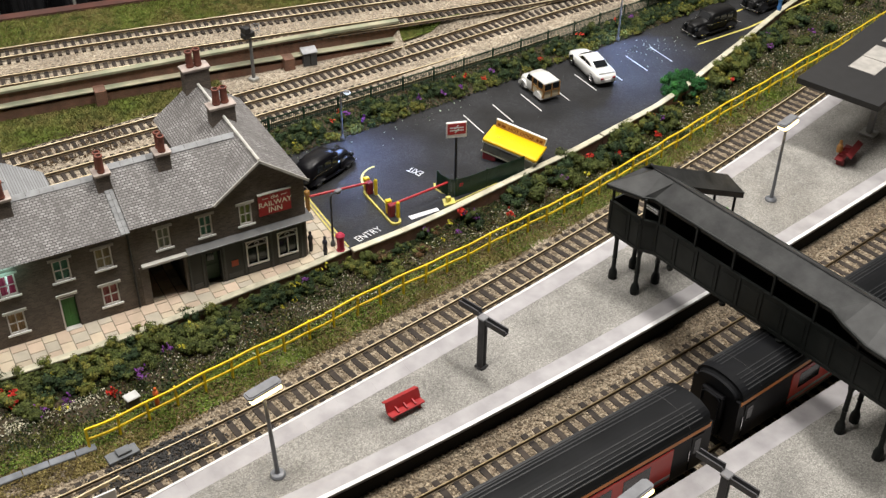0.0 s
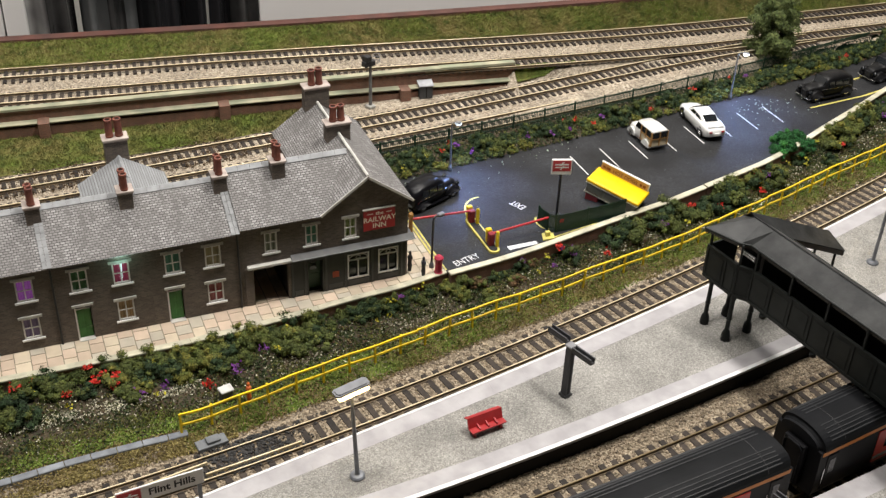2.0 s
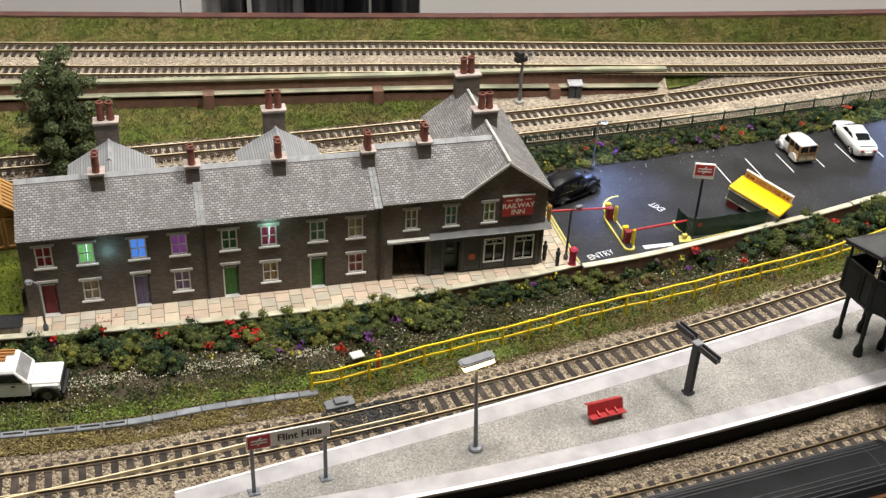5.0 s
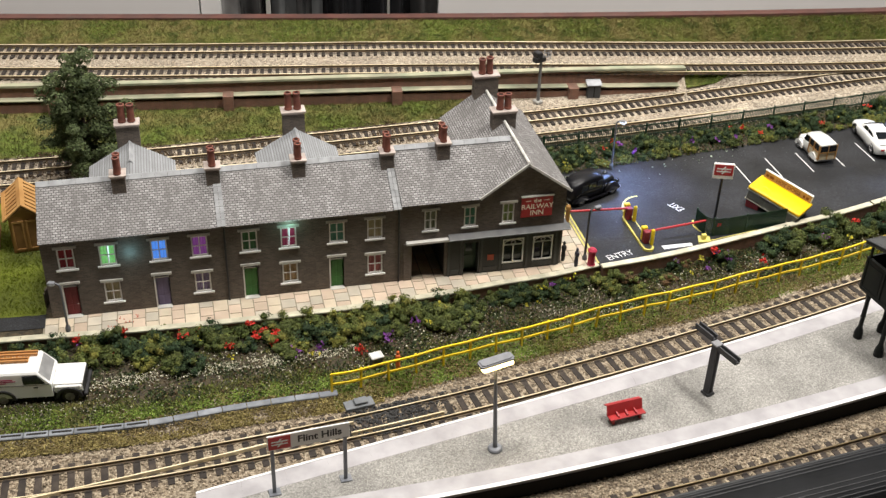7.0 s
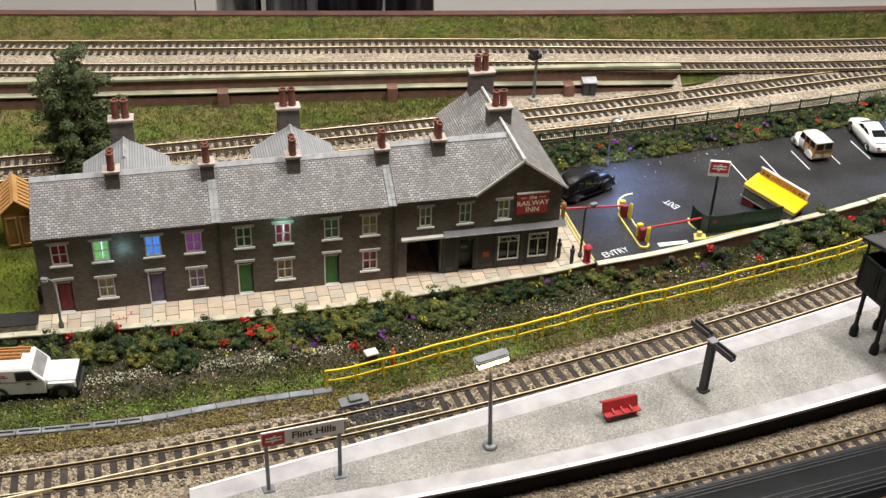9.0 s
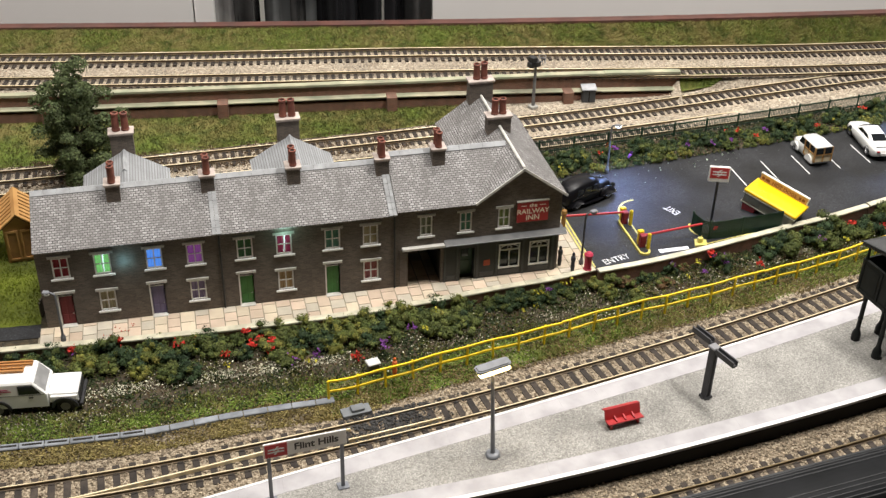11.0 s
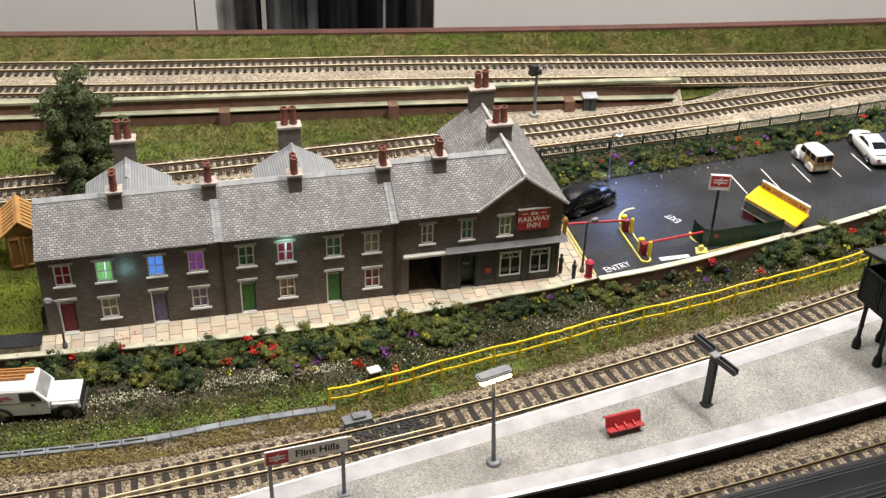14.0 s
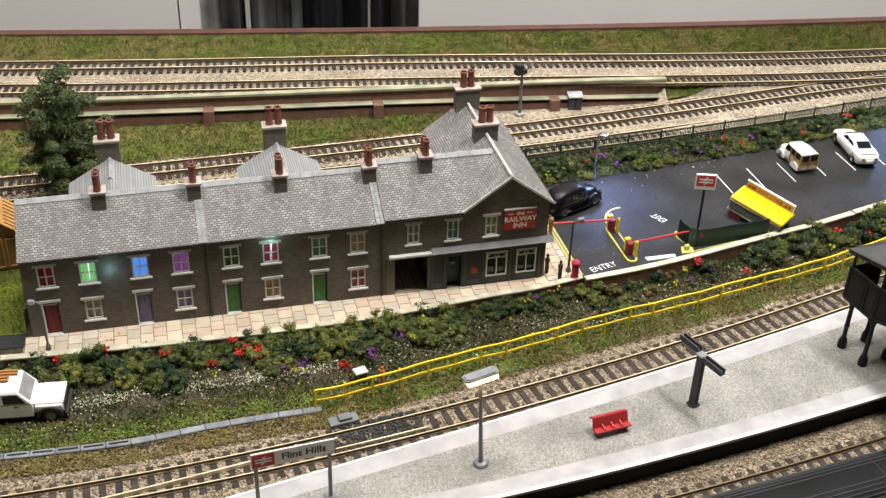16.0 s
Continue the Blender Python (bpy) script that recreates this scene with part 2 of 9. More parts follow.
WHITE_LINE = mat("white_road_paint", (0.78, 0.78, 0.77), 0.6, second=(0.58, 0.58, 0.58), scale=160)
YELLOW_LINE = mat("yellow_road_paint", (0.70, 0.60, 0.12), 0.6, second=(0.50, 0.44, 0.13), scale=160)
YELLOW = mat("yellow_enamel", (0.85, 0.62, 0.01), 0.4, second=(0.70, 0.50, 0.02), scale=80)
YELLOW_ROOF = mat("yellow_moulding", (0.87, 0.55, 0.006), 0.35)
RED = mat("red_enamel", (0.42, 0.015, 0.02), 0.4, second=(0.33, 0.012, 0.018), scale=120)
BENCH_RED = mat("red_plastic", (0.38, 0.022, 0.024), 0.45, second=(0.29, 0.016, 0.018), scale=120)
GREEN = mat("dark_green_enamel", (0.006, 0.028, 0.014), 0.5, second=(0.013, 0.045, 0.022), scale=120)
SLEEPER = mat("sleeper_plastic", (0.020, 0.015, 0.012), 0.85, second=(0.045, 0.034, 0.026), scale=150, bump=0.4, random_object=0.35)
RAIL = mat("rail_side_rust", (0.065, 0.042, 0.022), 0.6, metal=0.2, second=(0.13, 0.09, 0.045), scale=90)
RAILTOP = mat("rail_top_nickel", (0.92, 0.80, 0.55), 0.38, metal=0.3, second=(0.70, 0.57, 0.35), scale=40)
DARK_RAILTOP = mat("rail_top_dull", (0.28, 0.22, 0.13), 0.4, metal=1.0)
BLACK = mat("black_plastic", (0.012, 0.012, 0.013), 0.5, second=(0.024, 0.024, 0.026), scale=130, bump=0.1)
BRIDGE = mat("weathered_black_plastic", (0.008, 0.0097, 0.0092), 0.5, second=(0.017, 0.0195, 0.0185), scale=60, spec=0.2, bump=0.15)
BRIDGE_ROOF = mat("dark_felt_roof", (0.012, 0.013, 0.0135), 0.5, second=(0.034, 0.035, 0.035), scale=90, spec=0.35, bump=0.3, detail=8)
GREY_METAL = mat("grey_lamp_post", (0.15, 0.16, 0.18), 0.45, metal=0.3, second=(0.2, 0.21, 0.23), scale=120)
TERRACOTTA = mat("chimney_pot_clay", (0.23, 0.075, 0.048), 0.75, second=(0.14, 0.045, 0.032), scale=200, bump=0.2)
CHIMNEY_CAP = mat("chimney_cap_stone", (0.50, 0.43, 0.385), 0.85, second=(0.37, 0.31, 0.28), scale=150)
# near black: soot in the flues, and painted shade in recesses
SOOT_SHADE = mat("soot", (0.012, 0.011, 0.010), 0.95)
CAR_BLACK = mat("black_car_paint", (0.0035, 0.0035, 0.005), 0.35, spec=0.22)
CAR_MATT = mat("matt_black_body", (0.004, 0.004, 0.0045), 0.45, spec=0.25)
CAR_WHITE = mat("white_car_paint", (0.80, 0.80, 0.78), 0.25, coat=0.4)
TYRE = mat("rubber_tyre", (0.015, 0.015, 0.016), 0.7)
CHROME = mat("chrome", (0.75, 0.75, 0.75), 0.2, metal=1.0)
GLASS_DARK = mat("dark_glazing", (0.012, 0.014, 0.016), 0.12)
BACK_EDGE = mat("brown_backboard", (0.12, 0.045, 0.033), 0.7, second=(0.075, 0.03, 0.023), scale=50, grime=0.3)
WALLPAINT = mat("white_board", (0.84, 0.82, 0.80), 0.7, second=(0.80, 0.78, 0.76), scale=6)
FOLD = mat("glossy_black_film", (0.022, 0.022, 0.024), 0.2)
ROOM = mat("room_paint", (0.13, 0.12, 0.11), 0.9, second=(0.11, 0.10, 0.09), scale=2)
WOOD = mat("stained_softwood", (0.46, 0.26, 0.09), 0.6, second=(0.34, 0.17, 0.05), scale=60, bump=0.2)

# ---- building helpers (lengths in centimetres) ----
CM = 0.01


def lay_uv(bm):
    """UVs in cm on every face: u level, v up the slope."""
    uv = bm.loops.layers.uv.new("UVMap")
    bm.normal_update()
    for f in bm.faces:
        nrm = f.normal
        t = Vector((0, 0, 1)).cross(nrm)
        if t.length < 1e-4:
            t = Vector((1, 0, 0))
        t.normalize()
        if t.x < -0.01 or (abs(t.x) <= 0.01 and t.y < 0):
            t = -t
        b = nrm.cross(t)
        if b.z < 0:
            b = -b
        for lp in f.loops:
            lp[uv].uv = (lp.vert.co.dot(t), lp.vert.co.dot(b))


def part(name, bm, material, parent=None, label="", loc=(0, 0, 0), rz=0.0, uv=False, smooth=False):
    """Links a bmesh given in cm as one mesh object, under a thing or alone."""
    if uv:
        lay_uv(bm)
    bmesh.ops.scale(bm, vec=(CM, CM, CM), verts=bm.verts)
    bmesh.ops.recalc_face_normals(bm, faces=bm.faces)
    me = bpy.data.meshes.new(name)
    bm.to_mesh(me)
    bm.free()
    for m in material if isinstance(material, (list, tuple)) else [material]:
        me.materials.append(m)
    if smooth:
        for p in me.polygons:
            p.use_smooth = True
    ob = new(name, me)
    if parent:
        ob.parent = parent
    ob.matrix_basis = pose(loc[0] * CM, loc[1] * CM, loc[2] * CM, 0, 0, rz)
    if label:
        ob["label"] = label
    return ob


def again(ob, parent, loc=(0, 0, 0), rz=0.0, rx=0.0, ry=0.0):
    """A further piece on the same mesh."""
    o = new(ob.name.split(".")[0], ob.data)
    o.parent = parent
    o.matrix_basis = pose(loc[0] * CM, loc[1] * CM, loc[2] * CM, rx, ry, rz)
    return o


def thing(name, x, y, z, rz=0.0, label="", category="", group="", kind=""):
    ob = new(name)
    ob.empty_display_size = 0.01
    ob.matrix_basis = pose(x * CM, y * CM, z * CM, 0, 0, rz)
    return tagged(ob, label, category, group, kind)


def at(x, y, z, rz=0.0):
    return pose(x * CM, y * CM, z * CM, 0, 0, rz)


def B():
    return bmesh.new()


def box(bm, x0, x1, y0, y1, z0, z1, bevel=0.0, seg=1):
    vs = [bm.verts.new((x, y, z)) for x in (x0, x1) for y in (y0, y1) for z in (z0, z1)]
    fs = [bm.faces.new([vs[i] for i in q]) for q in ((0, 1, 3, 2), (4, 6, 7, 5), (0, 4, 5, 1), (2, 3, 7, 6), (0, 2, 6, 4), (1, 5, 7, 3))]
    if bevel:
        es = list({e for f in fs for e in f.edges})
        bmesh.ops.bevel(bm, geom=es, offset=bevel, segments=seg, affect="EDGES", profile=0.5)
    return bm


def tube(bm, points, radii, seg=8, caps=True):
    """A round bar through points, with a radius at each."""
    pts = [Vector(p) for p in points]
    if isinstance(radii, (int, float)):
        radii = [radii] * len(pts)
    prev = None
    first = None
    ref = None
    for i, p in enumerate(pts):
        d = (pts[min(i + 1, len(pts) - 1)] - pts[max(i - 1, 0)]).normalized()
        if ref is None:
            ref = d.orthogonal().normalized()
        a = (ref - d * ref.dot(d)).normalized()
        ref = a
        b = d.cross(a)
        rg = [bm.verts.new(p + (a * math.cos(2 * math.pi * k / seg) + b * math.sin(2 * math.pi * k / seg)) * radii[i]) for k in range(seg)]
        if prev:
            for k in range(seg):
                bm.faces.new((prev[k], prev[(k + 1) % seg], rg[(k + 1) % seg], rg[k]))
        else:
            first = rg
        prev = rg
    if caps:
        bm.faces.new(first[::-1])
        bm.faces.new(prev)
    return bm


def lathe(bm, profile, seg=16, c=(0, 0, 0)):
    """A turned shape: (radius, height) pairs round the upright axis."""
    rows = [[bm.verts.new((c[0] + r * math.cos(2 * math.pi * k / seg), c[1] + r * math.sin(2 * math.pi * k / seg), c[2] + z)) for k in range(seg)] for r, z in profile]
    for a, b in zip(rows, rows[1:]):
        for k in range(seg):
            bm.faces.new((a[k], a[(k + 1) % seg], b[(k + 1) % seg], b[k]))
    bm.faces.new(rows[0][::-1])
    bm.faces.new(rows[-1])
    return bm


def prism(bm, pts, a, b, plane="XZ"):
    """A flat outline given in one plane, drawn out from a to b across it."""
    def at3(u, v, w):
        return {"XZ": (u, w, v), "YZ": (w, u, v), "XY": (u, v, w)}[plane]
    lo = [bm.verts.new(at3(u, v, a)) for u, v in pts]
    hi = [bm.verts.new(at3(u, v, b)) for u, v in pts]
    bm.faces.new(lo[::-1])
    bm.faces.new(hi)
    for i in range(len(pts)):
        j = (i + 1) % len(pts)
        bm.faces.new((lo[i], lo[j], hi[j], hi[i]))
    return bm


def sweep(bm, path, section, closed=True):
    """A section (side, up) carried along a path of (x, y, z)."""
    prev = None
    n = len(path)
    for i in range(n):
        p = Vector(path[i])
        d = Vector(path[min(i + 1, n - 1)]) - Vector(path[max(i - 1, 0)])
        s = Vector((d.y, -d.x, 0)).normalized()
        rg = [bm.verts.new(p + s * u + Vector((0, 0, v))) for u, v in section]
        if prev:
            m = len(rg)
            for k in range(m if closed else m - 1):
                bm.faces.new((prev[k], prev[(k + 1) % m], rg[(k + 1) % m], rg[k]))
        elif closed:
            bm.faces.new(rg)
        prev = rg
    if closed:
        bm.faces.new(prev[::-1])
    return bm


class Line:
    """A smooth line over the plan through a few places: y as a curve of x; degree 0 goes through each place."""

    def __init__(self, pts, degree=3):
        xs, ys = zip(*pts)
        self.pts = pts if degree == 0 else None
        self.k = np.polyfit(xs, ys, degree or 1)

    def __call__(self, x):
        if self.pts is None:
            return float(np.polyval(self.k, x))
        p = self.pts
        i = max(0, min(len(p) - 2, sum(1 for q in p if q[0] <= x) - 1))
        (x0, y0), (x1, y1) = p[i], p[i + 1]
        a, b = p[max(i - 1, 0)], p[min(i + 2, len(p) - 1)]
        m0, m1 = (y1 - a[1]) / (x1 - a[0]), (b[1] - y0) / (b[0] - x0)
        h = x1 - x0
        u = (x - x0) / h
        if u < 0 or u > 1:
            return y0 + m0 * (x - x0) if u < 0 else y1 + m1 * (x - x1)
        return (2 * u ** 3 - 3 * u * u + 1) * y0 + (u ** 3 - 2 * u * u + u) * h * m0 + (3 * u * u - 2 * u ** 3) * y1 + (u ** 3 - u * u) * h * m1

    def slope(self, x):
        return (self(x + 0.5) - self(x - 0.5))

    def run(self, x0, x1, step=1.0, z=0.0, off=0.0):
        """Places along the line; off: to the right of its way, in cm."""
        n = max(2, int(abs(x1 - x0) / step) + 1)
        out = []
        for i in range(n):
            x = x0 + (x1 - x0) * i / (n - 1)
            s = self.slope(x)
            q = math.hypot(1, s)
            out.append((x + off * s / q, self(x) - off / q, z))
        return out


def strip(name, x0, x1, low, high, z, material, rows=6, step=1.0, rough=0.0, uv=False, freq=0.6):
    """A ground sheet between two lines of the plan; z(x, v) with v from 0 at the low line to 1 at the high one."""
    bm = B()
    n = max(2, int((x1 - x0) / step) + 1)
    prev = None
    for i in range(n):
        x = x0 + (x1 - x0) * i / (n - 1)
        a, b = low(x), high(x)
        col = []
        for j in range(rows + 1):
            v = j / rows
            y = a + (b - a) * v
            zz = z(x, v)
            if rough:
                zz += rough * noise.noise(Vector((x * freq, y * freq, 3.1)))
            col.append(bm.verts.new((x, y, zz)))
        if prev:
            for j in range(rows):
                bm.faces.new((prev[j], col[j], col[j + 1], prev[j + 1]))
        prev = col
    return tagged(part(name, bm, material, uv=uv, smooth=True), kind="structure")

# ---- lines of the plan ----
TRACK_A = Line([(-40, -12.6), (-25, -13.1), (-18, -13.4), (-10.2, -13.3), (-5.4, -12.7), (0.3, -11.7), (8.5, -10.2), (13.4, -9.3), (21.3, -7.6), (30.9, -5.2), (42.3, -2.9), (55, 1.0), (70, 6.3), (90, 13)], 5)
EDGE_BACK = Line([(-30, -20.4), (-10.4, -16.6), (-6.6, -15.8), (-0.4, -14.4), (7.5, -13.0), (15.4, -11.4), (24.3, -9.3), (30, -7.9), (42.5, -5.5), (55.7, -0.9), (70, 4.0), (90, 10.5)], 4)
EDGE_FRONT = Line([(-30, -19.0), (-15, -20.0), (-1.7, -20.2), (5.2, -19.9), (12.2, -19.05), (20, -17.8), (26.7, -16.6), (33.9, -15.7), (41.4, -14.4), (50.9, -12.4), (65, -9.5), (90, -4)], 4)
TRACK_B = Line([(-30, -21.5), (-10, -22.5), (0, -22.5), (10, -22.1), (15.1, -21.4), (25.4, -19.8), (33.2, -18.3), (44.5, -16.8), (48.4, -16.2), (65, -13), (90, -8)], 4)
TRACK_C = Line([(-30, -27.0), (0, -27.7), (10, -27.0), (24.6, -25.0), (33.2, -23.6), (44.5, -21.9), (65, -18.5), (90, -13)], 4)
EDGE2 = Line([(-20, -30.0), (0, -29.8), (18.4, -27.85), (24.7, -27.1), (33.2, -26.1), (48, -24.2), (65, -21.5), (90, -16)], 4)
FENCE_LINE = Line([(-45, -8.0), (-30, -9.0), (-24, -9.45), (-17, -9.72), (-12.4, -9.35), (-8.3, -9.2), (-5.5, -9.15), (-2, -8.55), (2.2, -7.75), (6.3, -7.0), (9.5, -6.4), (13, -5.75), (18, -4.93), (24, -3.88), (29, -2.9), (34.5, -1.65), (41.5, 0.2), (50.3, 2.6), (67.1, 7.0), (90, 13)], 0)
PAVE_EDGE = Line([(-60, -1.2), (-40, -1.4), (-26, -1.7), (-18.8, -2.12), (-14, -2.32), (-6, -2.42), (0.6, -2.12), (7, -1.45), (10.5, -1.2), (13.3, -0.7), (15, -0.4)], 0)
WALL_LINE = Line([(13, -1.3), (14.4, -1.18), (18.3, -0.78), (21.8, -0.2), (24.5, 0.35), (27.1, 0.9), (29.8, 1.45), (32.5, 1.93), (34.5, 2.35), (38, 3.22), (43.7, 4.65), (45.3, 5.2), (48.5, 6.4), (51.8, 7.86), (58.2, 10.55), (66, 13.95), (90, 23)], 0)
PARK_REAR = Line([(13, 11.6), (16.3, 11.9), (20, 12.2), (24.2, 12.5), (29.7, 13.2), (35.5, 14.0), (42, 15.0), (48.5, 15.8), (60, 17.6), (90, 24)], 3)
FENCE_REAR = Line([(12, 15.6), (16.2, 15.9), (29.3, 16.9), (44, 18.6), (60, 20.6), (90, 26)], 2)
TRACK_D = Line([(-40, 20.4), (-14.6, 20.4), (1.5, 20.8), (16.6, 21.15), (26.1, 21.8), (33.4, 22.4), (40.5, 22.7), (48, 22.7), (60, 22.6), (90, 21.8)], 4)
TRACK_E = Line([(-40, 16.6), (-14, 16.6), (0.9, 16.9), (15.9, 17.3), (30.2, 18.3), (44, 19.8), (60, 22.0), (90, 27)], 3)
TRACK_F = Line([(-45, 35.9), (-28, 33.2), (-16.8, 31.4), (2.2, 28.2), (31.75, 25.5), (41.4, 24.65), (52, 23.9), (70, 22.8), (90, 21.8)], 3)
TRACK_G = Line([(-45, 40.8), (-23.6, 37.4), (-5, 34.4), (19.4, 31.45), (36.5, 30.0), (51.4, 28.8), (70, 27.5), (90, 26.2)], 3)
BACK_WALL = Line([(-60, 34.6), (-25, 30.2), (-14, 28.9), (2, 27.1), (20, 25.8), (31, 25.0)], 2)
GRASS_FRONT = Line([(-45, 41.7), (-28, 38.9), (-4, 35.2), (10, 33.3), (25.5, 32.0), (41.2, 30.8), (52.8, 29.8), (90, 27.2)], 3)
BACK_EDGE_LINE = Line([(-60, 48.4), (-28.7, 43.3), (-4.4, 39.4), (20.8, 35.8), (45, 32.8), (90, 29.5)], 3)


def ease(a, b, x):
    u = min(1.0, max(0.0, (x - a) / (b - a)))
    return u * u * (3 - 2 * u)


def main_z(x):
    """Rail top of the main lines: they come down towards the junction."""
    return 2.5 - 1.2 * ease(0, 56, x)


def yard_z(x):
    """Rail top of the yard track: it climbs to the junction."""
    return 0.35 + 0.95 * ease(16, 56, x)


class Shifted:
    def __init__(self, line, dy):
        self.line, self.dy = line, dy

    def __call__(self, x):
        return self.line(x) + self.dy


def level(v):
    return lambda x: v


# ---- room (unseen shell, kept dark to hold down bounced light) ----
bm = B()
box(bm, -140, 190, -190, 190, -105, -100)
tagged(part("floor", bm, ROOM), kind="structure")
bm = B()
box(bm, -140, 190, -190, 190, 131, 136)
tagged(part("ceiling", bm, ROOM), kind="structure")
for nm, b6 in (("wall_west", (-145, -140, -190, 190)), ("wall_east", (190, 195, -190, 190)), ("wall_south", (-145, 195, -195, -190)), ("wall_north", (-145, 195, 190, 195))):
    bm = B()
    box(bm, *b6, -100, 131)
    tagged(part(nm, bm, ROOM), kind="structure")

# baseboard of the layout
bm = B()
prism(bm, [(-75, -62), (120, -62), (120, BACK_EDGE_LINE(90)), (90, BACK_EDGE_LINE(90)), (40, BACK_EDGE_LINE(40)), (0, BACK_EDGE_LINE(0)), (-60, BACK_EDGE_LINE(-60)), (-75, BACK_EDGE_LINE(-60))], -4.0, -1.72, "XY")
tagged(part("ground", bm, BALLAST), kind="structure")

# ---- ground sheets ----
strip("ground_front_ballast", -60, 95, level(-60), Shifted(FENCE_LINE, 0.35), lambda x, v: -1.5, BALLAST, rows=60, step=0.9, rough=0.05, freq=1.4)
strip("ground_garden", -60, 13.5, Shifted(FENCE_LINE, 0.3), Shifted(PAVE_EDGE, 0.4), lambda x, v: -1.35 + 0.55 * v, SOIL, rows=14, step=0.5, rough=0.12)
strip("ground_garden", 13.5, 95, Shifted(FENCE_LINE, 0.3), Shifted(WALL_LINE, 0.1), lambda x, v: -1.35 + 0.55 * v, SOIL, rows=14, step=0.5, rough=0.12)
strip("ground_grass_verge", -60, 95, lambda x: FENCE_LINE(x) + (-0.15 if x < -6 else -1.2), Shifted(FENCE_LINE, 2.0), lambda x, v: -1.44 + 0.16 * math.sin(v * 2.6) + 0.05 * v, GRASS, rows=8, step=0.5, rough=0.07, freq=1.6)
strip("road_car_park", 14.0, 95, Shifted(WALL_LINE, 0.15), Shifted(PARK_REAR, 0.6), lambda x, v: 0.0, TARMAC, rows=10, step=1.0)
strip("ground_under_house", -75, 14.0, Shifted(PAVE_EDGE, 0.2), level(15.8), lambda x, v: -0.06, SOIL, rows=6, step=2.0)
strip("ground_flower_bed", 11.6, 95, Shifted(PARK_REAR, 0.3), Shifted(FENCE_REAR, 0.3), lambda x, v: 0.02 + 0.15 * math.sin(v * 3.1), SOIL, rows=8, step=0.6, rough=0.1)
def fence_side(x):
    return min(15.5, FENCE_REAR(x)) if x < 12 else FENCE_REAR(x) - 0.1


def yard_far(x):
    return BACK_WALL(x) if x < 31 else GRASS_FRONT(x) + 0.3


def yard_floor(x, v):
    """Level at the fence, up to the yard track, level there, then up to the main lines beyond the wall's end."""
    y = fence_side(x) + (yard_far(x) - fence_side(x)) * v
    d, low = TRACK_D(x), yard_z(x) - 0.35
    up = main_z(x) - 0.42
    if y < d - 1.6:
        return low * ease(fence_side(x), d - 1.6, y)
    if x < 31:
        return low * (1 - ease(d + 1.2, d + 2.4, y))
    b = TRACK_F(x) - 0.5 - 0.35 * ease(33, 37, x)
    a = b - 0.55
    a += (min(d + 1.5, a) - a) * ease(35, 42, x)
    return low + (up - low) * ease(a, b, y)


strip("ground_yard_ballast", -75, 31, fence_side, yard_far, yard_floor, BALLAST_FAR, rows=24, step=0.9, rough=0.06, freq=1.4)
strip("ground_junction_ballast", 31, 95, fence_side, yard_far, yard_floor, BALLAST_FAR, rows=40, step=0.9, rough=0.05, freq=1.4)
strip("ground_yard_grass", -75, 14.5, Shifted(TRACK_D, 1.7), Shifted(BACK_WALL, -0.1), lambda x, v: 0.07, GRASS, rows=12, step=0.6, rough=0.1, freq=1.4)
strip("ground_main_line_ballast", -75, 31, Shifted(BACK_WALL, 0.5), Shifted(GRASS_FRONT, 0.3), lambda x, v: main_z(x) - 0.42, BALLAST_FAR, rows=16, step=0.9, rough=0.05, freq=1.4)
def patch_low(x):
    return 24.0 + 0.08 * (x - 31)


def patch_high(x):
    return max(patch_low(x) + 0.05, TRACK_F(x) - 0.45 - 0.4 * ease(33, 38, x))


def patch_z(x, v):
    y = patch_low(x) + (patch_high(x) - patch_low(x)) * v
    return yard_floor(x, (y - fence_side(x)) / (yard_far(x) - fence_side(x))) + 0.24


strip("ground_patch_grass", 31.05, 37.0, patch_low, patch_high, patch_z, GRASS, rows=10, step=0.4, rough=0.04)


def bank_z(x, v):
    lo = main_z(x) - 0.46
    return lo + (3.0 - lo) * v ** 1.1


strip("ground_bank_grass", -75, 95, GRASS_FRONT, Shifted(BACK_EDGE_LINE, 0.1), bank_z, GRASS, rows=14, step=0.5, rough=0.12, freq=1.2)
strip("path_dark", -60, -23.0, Shifted(PAVE_EDGE, 0.9), Shifted(PAVE_EDGE, 2.6), lambda x, v: 0.0, TARMAC, rows=6, step=1.0, rough=0.02)
strip("ground_lawn", -60, -23.0, Shifted(PAVE_EDGE, 2.3), level(15.4), lambda x, v: 0.03, LAWN, rows=20, step=0.6, rough=0.08, freq=1.5)

# ---- back of the layout ----
bm = B()
sweep(bm, BACK_EDGE_LINE.run(-75, 95, 4.0), [(-0.9, -4), (0.1, -4), (0.1, 3.22), (-0.9, 3.22)])
tagged(part("trim_backboard", bm, BACK_EDGE), kind="structure")


# ---- tracks ----
SLEEPERS = []


